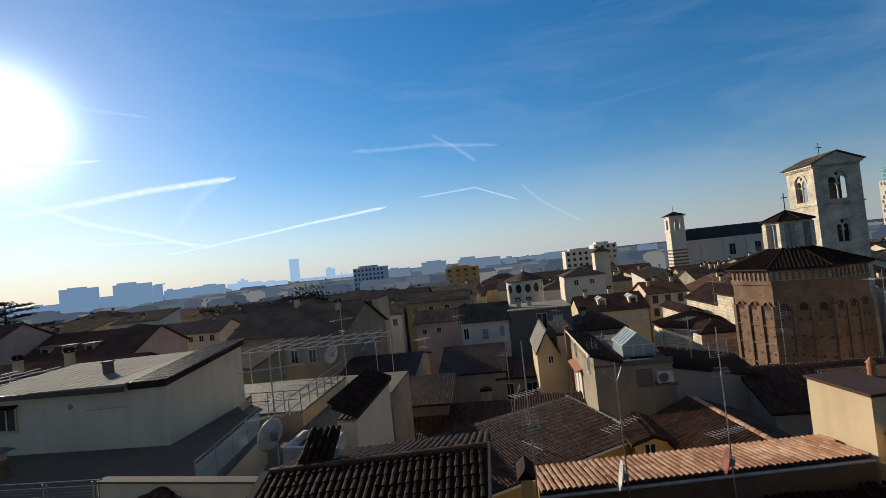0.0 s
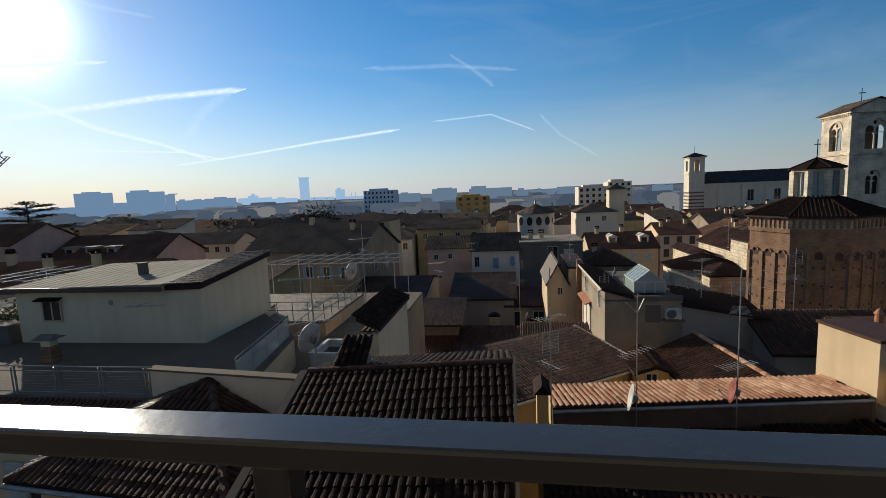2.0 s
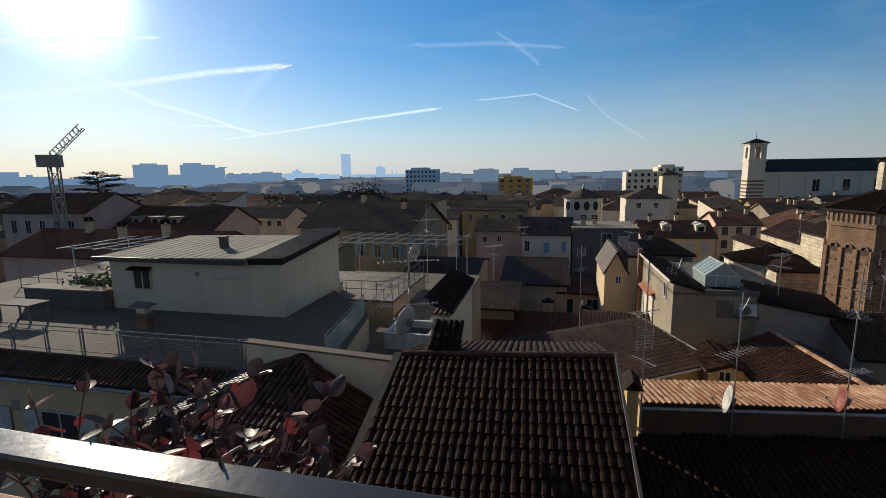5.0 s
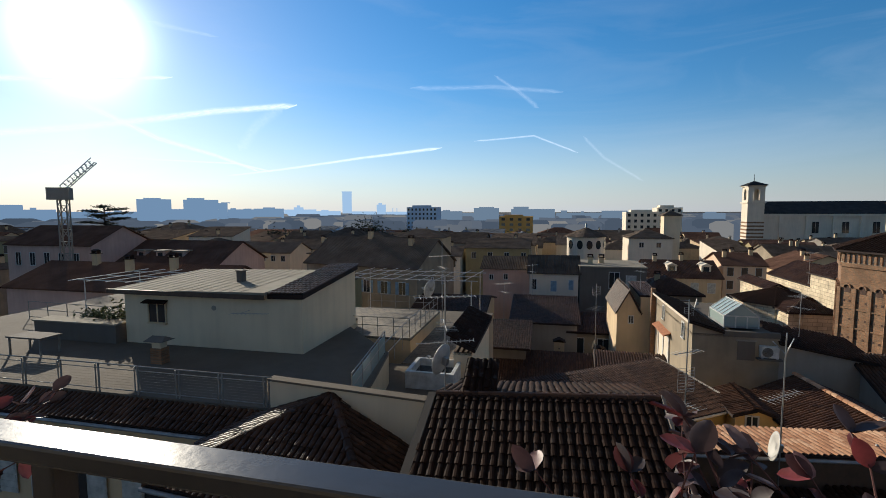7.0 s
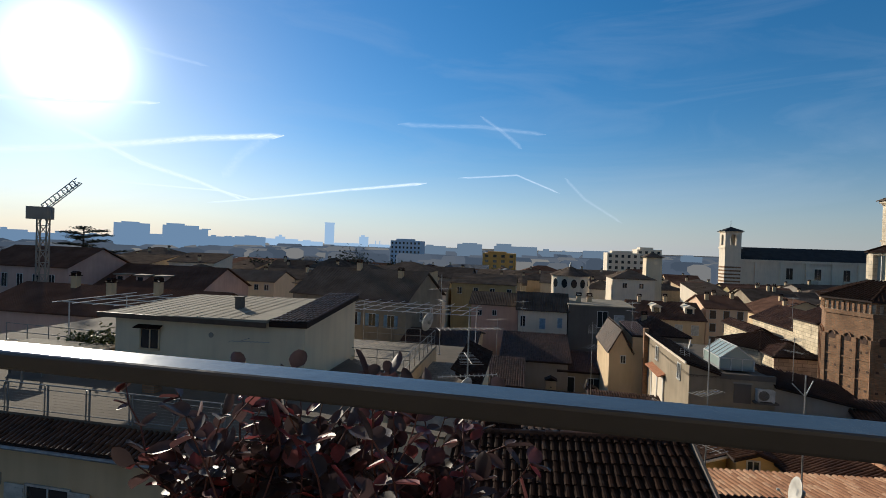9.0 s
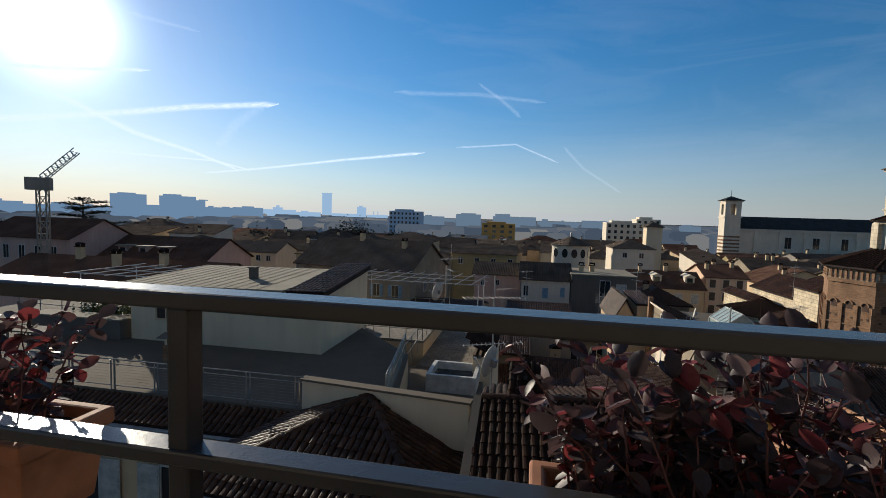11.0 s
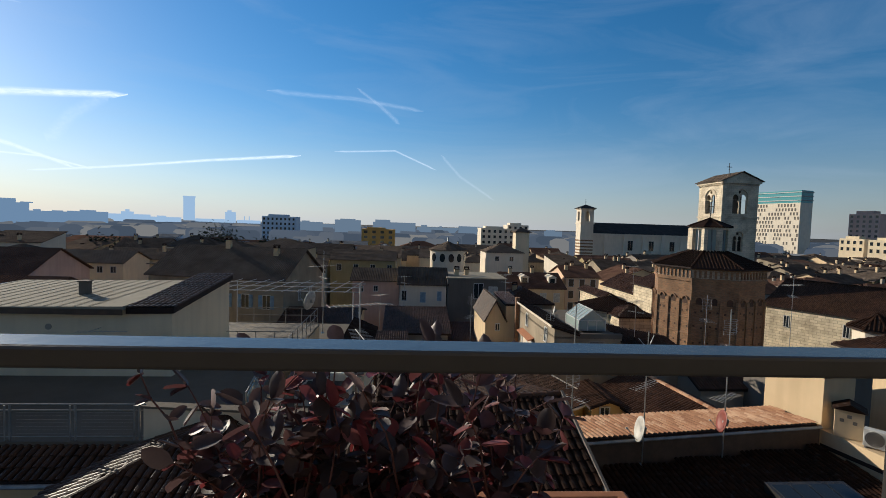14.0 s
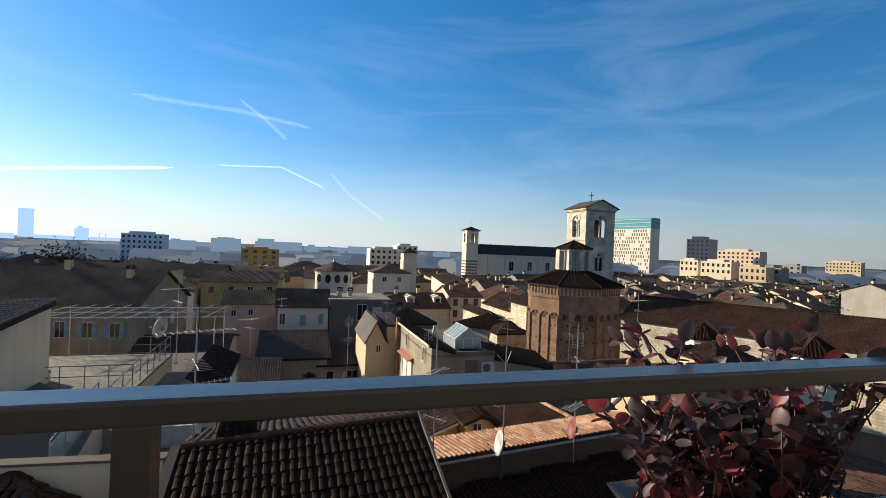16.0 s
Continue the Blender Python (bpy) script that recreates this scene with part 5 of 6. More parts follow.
BT = 6.0
bell = belfry("bell_tower", "pale stone bell tower with twin arched openings and a gabled roof", 52.3, 64.9, BT, 28.0,
              [[(3.0, 23.2, 2.5, 3.9), (3.0, 17.2, 1.7, 3.2)], [(3.0, 23.2, 2.5, 3.9)]], "ashlar")
# dark block added inside, standing for the shade behind the openings
VF().box(0.5, BT - 0.5, 0.5, BT - 0.5, 0, 16.8).box(0.5, BT - 0.5, 0.5, BT - 0.5, 21.6, 22.6).box(1.3, BT - 1.3, 1.3, BT - 1.3, 16.8, 21.6).box(1.6, BT - 1.6, 1.6, BT - 1.6, 22.6, 27.9).ob("dark_core", M["dark"], bell)
for k, (m, ops) in enumerate(((pose(0, 0, 0), ((3.0, 23.2, 2.5, 3.9), (3.0, 17.2, 1.7, 3.2))), (pose(0, BT, 0, 0, 0, -90), ((3.0, 23.2, 2.5, 3.9),)))):
    for cx, z0, w, h in ops:
        c = VF().tube((cx, 0.25, z0), (cx, 0.25, z0 + h * 0.5), 0.11).box(cx - 0.2, cx + 0.2, 0.1, 0.4, z0 + h * 0.5, z0 + h * 0.56)
        o = c.ob("column", M["ashlar"], bell)
        o.matrix_basis = m
        zz = z0 + h * 0.56
        s = z0 + h - w / 2
        top = [(cx + (w / 2 + 0.02) * math.cos(math.pi * j / 10), s + (w / 2 + 0.02) * math.sin(math.pi * j / 10)) for j in range(11)]
        hw = w / 4 - 0.08
        holes = [[(cx + sg * w / 4 + hw * math.cos(math.pi * j / 8), zz + 0.25 + hw * math.sin(math.pi * j / 8) * 1.2) for j in range(9)] + [(cx + sg * w / 4 - hw, zz + 0.02), (cx + sg * w / 4 + hw, zz + 0.02)] for sg in (-1, 1)]
        holes.append([(cx + 0.26 * math.cos(2 * math.pi * j / 10), zz + hw * 1.2 + 0.62 + 0.26 * math.sin(2 * math.pi * j / 10)) for j in range(10)])
        holed_wall("tracery", [(cx - w / 2, zz - 0.01), (cx + w / 2, zz - 0.01)] + top, holes, 0.2, M["ashlar"], bell, m @ pose(0, 0.15, 0))
        ring_v = VF()
        for j in range(12):
            a0, a1 = math.pi * j / 12, math.pi * (j + 1) / 12
            p = [(cx + rr * math.cos(aa), s + rr * math.sin(aa)) for rr, aa in ((w / 2, a0), (w / 2 + 0.28, a0), (w / 2 + 0.28, a1), (w / 2, a1))]
            ring_v.add([(px, -0.08, pz) for px, pz in p] + [(px, 0.0, pz) for px, pz in p], [(0, 1, 2, 3), (1, 5, 6, 2), (3, 7, 4, 0)])
        o = ring_v.ob("archivolt", M["ashlar"], bell)
        o.matrix_basis = m
VF().box(-0.15, BT + 0.15, -0.15, BT + 0.15, 22.55, 22.75).ob("string_course", M["ashlar"], bell)
VF().box(-0.3, BT + 0.3, -0.3, BT + 0.3, 28.0, 28.35).ob("cornice", M["ashlar"], bell)
dent = VF()
for k in range(16):
    u = 0.1 + k * 0.385
    dent.box(u - 0.09, u + 0.09, -0.2, 0, 27.7, 27.98).box(-0.2, 0, u - 0.09, u + 0.09, 27.7, 27.98)
dent.ob("dentils", M["ashlar"], bell)
VF().add([(-0.3, -0.3, 28.35), (BT + 0.3, -0.3, 28.35), (BT / 2, -0.3, 29.7), (-0.3, BT + 0.3, 28.35), (BT + 0.3, BT + 0.3, 28.35), (BT / 2, BT + 0.3, 29.7)],
         [(0, 1, 2), (5, 4, 3), (0, 3, 4, 1), (1, 4, 5, 2), (3, 0, 2, 5)]).ob("gable", M["ashlar"], bell)
r = VF()
for f in roof_faces("gy", BT, BT, 28.40, 1.5, 0.55):
    r.slab(f, 0.12)
r.ob("roof", M["roof"], bell)
VF().tube((BT / 2, BT / 2, 29.7), (BT / 2, BT / 2, 31.6), 0.05).box(BT / 2 - 0.45, BT / 2 + 0.45, BT / 2 - 0.04, BT / 2 + 0.04, 30.9, 31.0).ob("cross", M["rail"], bell)

# ---- white campanile and its church ----
CS = 5.6
camp = belfry("campanile", "slim white campanile with a striped base and pyramid roof", 90.6, 186.0, CS, 28.6, [[(2.8, 23.6, 2.0, 4.2)], [(2.8, 23.6, 2.0, 4.2)]], "pale")
VF().box(0.5, CS - 0.5, 0.5, CS - 0.5, 0, 23.4).ob("dark_core", M["dark"], camp)
VF().box(-0.35, CS + 0.35, -0.35, CS + 0.35, 22.4, 22.9).ob("string_course", M["pale"], camp)
VF().box(-0.4, CS + 0.4, -0.4, CS + 0.4, 28.6, 29.1).ob("cornice", M["pale"], camp)
for k in range(6):
    VF().box(-0.06, CS + 0.06, -0.06, CS + 0.06, 8.2 + k * 1.35, 8.8 + k * 1.35).ob("stripe", M["brick"], camp)
r = VF()
for f in roof_faces("pyr", CS, CS, 29.1, 1.7, 0.8):
    r.slab(f, 0.12)
r.ob("roof", M["slate"], camp)
VF().tube((CS / 2, CS / 2, 30.6), (CS / 2, CS / 2, 33.2), 0.08).ob("spire", M["rail"], camp)
church = house("white_church", "long white church nave with pilasters and a dark roof", 96.9, 187.0, 62, 18, 18.6, 4.6, "gx", "pale", "slate", cat="church",
               wins=[("f", 17 + 9.5 * k, 13.5, 2.2, 4.2, "plain", "pale") for k in range(5)])
for k in range(7):
    VF().box(5 + 8.6 * k, 6.4 + 8.6 * k, -0.7, 0.1, 0, 17.9).ob("pilaster", M["pale"], church)
VF().box(-0.4, 62.4, -0.8, 0.0, 17.6, 18.4).ob("cornice", M["pale"], church)
for k in range(3):
    VF().box(24 + 11 * k, 27 + 11 * k, -5, 0, 0, 11.5).ob("buttress", M["pale"], church)

# ---- long nave roof on the other side ----
nave = house("long_nave", "long stone convent wing with a broad brown tiled roof", 55.9, 59.5, 62, 13.5, 9.5, 3.6, "gx", "stone_lit", rz=-71, tiles=True, cat="church", wins=[("f", 3.0 + 7 * k, 7.6, 0.6, 1.6) for k in range(2)])

# ---- right hand foreground roofs ----
chapel("turret", "white turret with a small octagonal tiled cap", 35.0, 29.0, 1.5, 8, 13.0, 14.1, 0.2, "pale")
chapel("turret", "white turret with a pale conical tiled cap", 37.5, 21.5, 1.9, 8, 13.0, 14.4, 0.2, "pale")
house("hipped_small_house", "small house with a brown hipped tile roof", 30.6, 24.6, 4.4, 4.0, 11.9, 1.2, "hip", "cream", tiles=True)
house("dark_tiled_house", "dark tiled house between the walls", 17.2, 26.0, 9.0, 7.0, 10.0, 1.6, "gx", "grey", tiles=True)
acb = house("white_roof_house", "cream walled house with chimneys and air conditioners on its edge", 12.35, 0.4, 6.5, 14.2, 12.2, 0.55, "shedb", "cream", ov=0.05, rz=0, tiles=True, wins=[("l", 11.0, 11.4, 0.5, 0.5)])
VF().box(-0.02, 0.75, 0, 14.2, 12.0, 12.78).ob("parapet", M["cream"], acb)



# ---- far town: houses carpet, blocks, skyline ----
rndt = random.Random(77)
taken = [(-12, 8, 12, 45), (-80, -35, 30, 95), (-36, 10, 38, 98), (4, 48, 30, 78), (46, 72, 55, 78), (14, 52, 115, 140), (85, 165, 180, 215), (46, 112, 8, 74), (10, 46, 12, 60), (18, 48, 76, 99)]


def free(x, y, w, d):
    return not any(x + w > a and x < b and y + d > c and y < e for a, b, c, e in taken)


walls_l = ["white", "cream", "olive", "stained", "grey", "pale", "stained", "cream"]
count = 0
row = 40.0
while row < 300:
    depth = rndt.uniform(8, 11) * (1 + row / 450)
    x = -1.25 * row - 20
    while x < 1.9 * row + 30:
        w = rndt.uniform(6, 13) * (1 + row / 420)
        y = row + rndt.uniform(-2, 2)
        if free(x, y, w, depth) and count < 300:
            ze = rndt.uniform(9.0, 12.8) + (rndt.uniform(0, 3) if rndt.random() < 0.12 else 0)
            bearing = math.degrees(math.atan2(x + w / 2, y))
            if 4 < bearing < 80 and row > 60 or row > 140:
                ze = rndt.uniform(7.6, 9.4)
            k = rndt.choice(["gx", "gx", "gx", "gy", "hip", "hip", "shedf"])
            rise = 0.19 * (w if k == "gy" else depth)
            ws = []
            if row < 130:
                n = max(2, int(w / 3.2))
                st = rndt.choice(["plain", "shut", "shut_open", "shut_g", "plain"])
                ws = [("f", w * (i + 0.5) / n, ze - 1.7, 1.0, 1.4, st) for i in range(min(n, 5))]
            # past 150 m on the left, walls and roofs take the haze-tinted colours
            house("town_house", "old plastered town house with a brown tiled roof", x, y, w - 0.6, depth, ze, min(rise, 3.4), k, rndt.choice(walls_l) if row < 150 or bearing > 5 else "hazy", "roof_red" if rndt.random() < 0.22 else "roof" if row < 150 or bearing > 5 else "roof_hazed",
                  rz=-6.5 + rndt.choice([0, 0, 0, -4, 5, 12]), wins=ws, chims=[(rndt.uniform(1, w - 2), rndt.uniform(1.5, depth - 1.5), rndt.uniform(0.7, 1.4)) for _ in range(2 if row < 170 else 1)], group="town houses")
            count += 1
        x += w + rndt.choice([0.2, 0.2, 0.5, 4.0])
    row += depth + rndt.choice([0.5, 3, 6])


def tower_block(name, label, x, y, w, d, h, mat, floors, cols, rz=-6.5, flat_top=True, wmat=None):
    """A distant block of flats: body, attic, and every window of its front and sides."""
    th = thing(name, label, "apartment block", (x, y, 0), rz, "distant blocks")
    VF().box(0, w, 0, d, 0, h).ob("wall", M[mat], th)
    VF().box(w * 0.15, w * 0.7, d * 0.2, d * 0.8, h, h + h * 0.06).ob("attic", M[mat], th)
    fh = min(3.2, (h - 3) / floors)
    for i in range(floors):
        for j in range(cols):
            window(th, pose(w * (j + 0.5) / cols, 0, h - 1.8 - i * fh), w / cols * 0.42, fh * 0.48, "plain", "grey", False)
    return th


# distance haze put into flat glowing blues, palest towards the bright air
M["glow_far"] = glow("far_blue_haze_glow", (0.145, 0.215, 0.295), 1.0)
M["glow_mid"] = glow("mid_blue_haze_glow", (0.125, 0.165, 0.205), 1.0)
M["glow_low"], n_l, l_l, p_l = nodes_of("low_blue_haze_glow")
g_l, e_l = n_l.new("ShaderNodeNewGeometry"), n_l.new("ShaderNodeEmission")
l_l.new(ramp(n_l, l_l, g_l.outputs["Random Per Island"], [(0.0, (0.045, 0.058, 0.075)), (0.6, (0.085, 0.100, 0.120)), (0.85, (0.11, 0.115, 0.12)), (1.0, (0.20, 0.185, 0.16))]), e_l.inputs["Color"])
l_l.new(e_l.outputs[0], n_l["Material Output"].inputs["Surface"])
M["glow_pale"] = glow("pale_blue_haze_glow", (0.31, 0.42, 0.53), 1.0)


def far_at(az, dist):
    return -4 + dist * math.sin(radians(az)), dist * math.cos(radians(az))


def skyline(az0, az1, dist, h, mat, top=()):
    """A block on the skyline between two bearings, part of the plain distance; its haze is its glow."""
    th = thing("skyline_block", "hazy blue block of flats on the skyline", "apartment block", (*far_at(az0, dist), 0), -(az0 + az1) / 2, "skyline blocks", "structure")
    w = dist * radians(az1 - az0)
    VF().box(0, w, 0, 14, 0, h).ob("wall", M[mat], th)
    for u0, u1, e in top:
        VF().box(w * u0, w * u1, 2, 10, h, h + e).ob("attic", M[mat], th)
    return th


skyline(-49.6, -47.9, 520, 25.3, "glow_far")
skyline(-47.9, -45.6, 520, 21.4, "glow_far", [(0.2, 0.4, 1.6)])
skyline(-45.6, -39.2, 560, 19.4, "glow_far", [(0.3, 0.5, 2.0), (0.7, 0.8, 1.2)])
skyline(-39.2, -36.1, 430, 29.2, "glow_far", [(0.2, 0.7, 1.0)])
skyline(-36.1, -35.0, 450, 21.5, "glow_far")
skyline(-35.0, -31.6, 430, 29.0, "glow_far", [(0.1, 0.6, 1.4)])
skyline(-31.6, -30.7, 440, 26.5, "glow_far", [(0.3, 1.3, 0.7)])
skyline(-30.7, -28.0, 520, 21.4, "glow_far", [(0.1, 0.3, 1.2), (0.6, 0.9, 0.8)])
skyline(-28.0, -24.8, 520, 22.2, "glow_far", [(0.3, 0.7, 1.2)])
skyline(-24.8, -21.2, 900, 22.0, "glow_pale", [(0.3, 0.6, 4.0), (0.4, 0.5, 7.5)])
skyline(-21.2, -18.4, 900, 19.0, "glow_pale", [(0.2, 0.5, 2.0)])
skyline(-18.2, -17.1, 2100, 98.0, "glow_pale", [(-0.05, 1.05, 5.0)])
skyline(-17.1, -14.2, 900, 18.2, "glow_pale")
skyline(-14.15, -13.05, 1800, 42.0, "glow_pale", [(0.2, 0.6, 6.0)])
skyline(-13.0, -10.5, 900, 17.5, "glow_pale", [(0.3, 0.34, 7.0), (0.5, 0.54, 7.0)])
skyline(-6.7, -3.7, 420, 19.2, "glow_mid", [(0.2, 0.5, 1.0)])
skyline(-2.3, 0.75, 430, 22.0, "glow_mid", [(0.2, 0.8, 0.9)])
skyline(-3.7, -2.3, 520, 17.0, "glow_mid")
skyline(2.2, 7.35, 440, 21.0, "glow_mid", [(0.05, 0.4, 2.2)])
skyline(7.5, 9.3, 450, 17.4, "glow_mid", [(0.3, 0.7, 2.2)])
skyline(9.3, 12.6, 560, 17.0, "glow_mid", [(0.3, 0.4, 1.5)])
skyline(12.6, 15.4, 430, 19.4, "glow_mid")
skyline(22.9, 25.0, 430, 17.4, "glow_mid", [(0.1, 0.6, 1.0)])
tower_block("antenna_block", "grey block of flats with aerials along its roof", *far_at(-10.45, 345), 22.6, 14, 22.4, "hazy", 5, 8)
tower_block("ochre_block", "ochre block of flats with balconies", *far_at(0.8, 292), 20.2, 14, 16.2, "ochre", 4, 4)
tower_block("white_block_of_flats", "white block of flats with rows of windows", *far_at(15.3, 275), 19.6, 14, 19.0, "pale", 4, 6)
tower_block("white_block_of_flats", "grey block of flats behind the clock tower", *far_at(18.5, 300), 13.5, 14, 21.4, "pale", 3, 4)
gt = thing("hotel_tower", "tall pale tower with scattered slot windows and a glass crown", "tower", (*far_at(43.7, 425), 0), -82, "distant blocks")
VF().box(0, 38, 0, 12, 0, 43).ob("wall", M["pale"], gt)
slot = VF().box(-0.55, 0.55, -0.06, 0.25, -1.05, 1.05).ob("window", M["dark"], gt)
slot.location = (1.6, 0, 41.2)
rnd_h = random.Random(4)
for i in range(13):
    for j in range(17):
        if (i, j) != (0, 0) and rnd_h.random() < 0.72:
            o = new("window", slot.data)
            o.parent, o.location = gt, (1.6 + 2.18 * j + (0.5 if i % 2 else -0.3), 0, 41.2 - 2.95 * i)
VF().box(3, 38, 0.3, 12, 43, 51.5).ob("glass_crown", M["teal"], gt)
for k in range(3):
    VF().box(2.6, 38.4, -0.1, 12.4, 44.5 + 2.8 * k, 45.0 + 2.8 * k).ob("floor_edge", M["lead"], gt)
tower_block("brick_block", "pink-brown block of flats with balconies", *far_at(51.6, 420), 17, 14, 36, "pink", 6, 5, rz=-78)
tower_block("beige_block", "low beige block of flats", *far_at(51.0, 300), 10, 10, 19.6, "white", 2, 4, rz=-78)
tower_block("beige_block", "low beige block of flats", *far_at(53.0, 285), 15, 10, 19.3, "white", 2, 6, rz=-78)
tower_block("pink_block", "stepped salmon pink block of flats", *far_at(54.5, 450), 31, 14, 28.0, "peach", 4, 9, rz=-78)
tower_block("yellow_block", "low cream block of flats", *far_at(56.5, 262), 11, 10, 17.6, "cream", 2, 5, rz=-78)
tower_block("grey_block", "low grey block of flats", *far_at(57.6, 272), 12, 10, 17.5, "grey", 1, 3, rz=-78)
tower_block("yellow_block", "long pale cream block of flats", *far_at(63.4, 600), 27, 14, 23.0, "cream", 3, 10, rz=-78)
tower_block("beige_block", "low beige block of flats", *far_at(60.1, 400), 11, 10, 18.5, "grey", 2, 3, rz=-78)

# the low town beyond, too far to tell its houses apart, glowing in haze colours
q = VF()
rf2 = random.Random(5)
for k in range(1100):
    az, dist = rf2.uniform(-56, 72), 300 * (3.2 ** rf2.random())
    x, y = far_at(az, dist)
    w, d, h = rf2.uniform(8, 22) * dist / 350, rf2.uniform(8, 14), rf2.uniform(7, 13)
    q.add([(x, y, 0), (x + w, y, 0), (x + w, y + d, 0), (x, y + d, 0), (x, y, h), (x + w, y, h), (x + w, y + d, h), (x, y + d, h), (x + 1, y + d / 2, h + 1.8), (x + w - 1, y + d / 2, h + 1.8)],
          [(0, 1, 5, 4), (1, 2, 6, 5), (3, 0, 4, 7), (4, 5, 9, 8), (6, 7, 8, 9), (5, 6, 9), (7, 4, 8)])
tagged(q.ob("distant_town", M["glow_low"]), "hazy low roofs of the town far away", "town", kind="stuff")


# ---- vapour trails high in the sky ----
def trail_material(name, strength):
    m, n, l, p = nodes_of(name)
    tc = n.new("ShaderNodeTexCoord")
    sp = n.new("ShaderNodeSeparateXYZ")
    l.new(tc.outputs["UV"], sp.inputs[0])
    nz = n.new("ShaderNodeTexNoise")
    nz.inputs["Scale"].default_value, nz.inputs["Detail"].default_value = 5.0, 6
    l.new(tc.outputs["UV"], nz.inputs["Vector"])
    r = n.new("ShaderNodeValToRGB")
    e = r.color_ramp.elements
    e[0].position, e[1].position = 0.0, 1.0
    e[0].color = e[1].color = (0, 0, 0, 1)
    mid = e.new(0.5)
    mid.color = (1, 1, 1, 1)
    r.color_ramp.interpolation = "EASE"
    l.new(sp.outputs["Y"], r.inputs["Fac"])
    mu = n.new("ShaderNodeMath")
    mu.operation = "MULTIPLY"
    l.new(r.outputs["Color"], mu.inputs[0])
    l.new(nz.outputs["Fac"], mu.inputs[1])
    m2 = n.new("ShaderNodeMath")
    m2.operation, m2.use_clamp = "MULTIPLY", True
    m2.inputs[1].default_value = strength
    l.new(mu.outputs[0], m2.inputs[0])
    em, tr, ms = n.new("ShaderNodeEmission"), n.new("ShaderNodeBsdfTransparent"), n.new("ShaderNodeMixShader")
    em.inputs["Color"].default_value, em.inputs["Strength"].default_value = (0.86, 0.93, 1.0, 1), 0.95
    l.new(m2.outputs[0], ms.inputs[0])
    l.new(tr.outputs[0], ms.inputs[1])
    l.new(em.outputs[0], ms.inputs[2])
    l.new(ms.outputs[0], n["Material Output"].inputs["Surface"])
    return m


TRAIL = {"bright": trail_material("vapour_bright", 1.7), "mid": trail_material("vapour_mid", 0.8), "soft": trail_material("vapour_soft", 0.28)}


def trail(points, w0, w1, kind="bright"):
    """A vapour trail through bearings and heights in degrees, w0 to w1 degrees wide."""
    R = 4300.0
    pts = []
    for (a0, e0), (a1, e1) in zip(points, points[1:]):
        pts += [(a0 + (a1 - a0) * k / 6, e0 + (e1 - e0) * k / 6) for k in range(6)]
    pts.append(points[-1])
    vs, uvs = [], []
    n = len(pts)
    for i, (a, e) in enumerate(pts):
        a2, e2 = pts[min(i + 1, n - 1)]
        a1, e1 = pts[max(i - 1, 0)]
        dx, dy = a2 - a1, e2 - e1
        ln = math.hypot(dx, dy)
        w = (w0 + (w1 - w0) * i / (n - 1)) / 2 * (0.25 if i in (0, n - 1) else 1)
        for s in (-1, 1):
            aa, ee = radians(a - dy / ln * w * s), radians(e + dx / ln * w * s)
            vs.append((R * math.sin(aa) * math.cos(ee) - 3, R * math.cos(aa) * math.cos(ee), 20 + R * math.sin(ee)))
            uvs.append((i * 0.35, 0.0 if s < 0 else 1.0))
    ob = mesh("vapour_trail", vs, [(2 * i, 2 * i + 2, 2 * i + 3, 2 * i + 1) for i in range(n - 1)], TRAIL[kind], uv=False)
    lay = ob.data.uv_layers.new(name="UVMap")
    for lp in ob.data.loops:
        lay.data[lp.index].uv = uvs[lp.vertex_index]
    tagged(ob, "white vapour trail high in the blue sky", "cloud", "vapour trails", "structure")
    ob.visible_shadow = False
    return ob


trail([(-52, 6.3), (-44.3, 7.8), (-38.4, 9.1), (-31.7, 10.6), (-23.1, 11.9)], 1.0, 0.9)
trail([(-47.5, 5.5), (-38.6, 5.3), (-29.6, 5.2), (-26.0, 4.4)], 0.25, 0.3)
trail([(-44.0, 10.6), (-37.0, 7.4), (-31.8, 6.0), (-27.3, 4.4)], 0.9, 0.4)
trail([(-30.8, 3.8), (-24.9, 4.7), (-15.9, 6.2), (-6.2, 7.5)], 0.25, 0.55)
trail([(0.0, 15.5), (2.7, 13.8), (5.2, 11.8)], 0.4, 0.8, "soft")
trail([(-2.4, 8.2), (4.7, 8.7), (9.8, 6.6)], 0.3, 0.3, "mid")
trail([(10.3, 8.4), (12.7, 5.9), (16.9, 3.2)], 0.5, 0.4, "soft")
trail([(-37.5, 18.4), (-31.0, 18.0)], 0.7, 0.4, "soft")
trail([(-29.3, 6.6), (-27.6, 9.3), (-24.7, 11.7)], 1.6, 1.6, "soft")
trail([(-51, 11.2), (-42.8, 12.4), (-35.5, 13.6)], 0.8, 0.5)
trail([(-10, 14.2), (0, 14.3), (8, 13.4)], 0.8, 0.6, "soft")

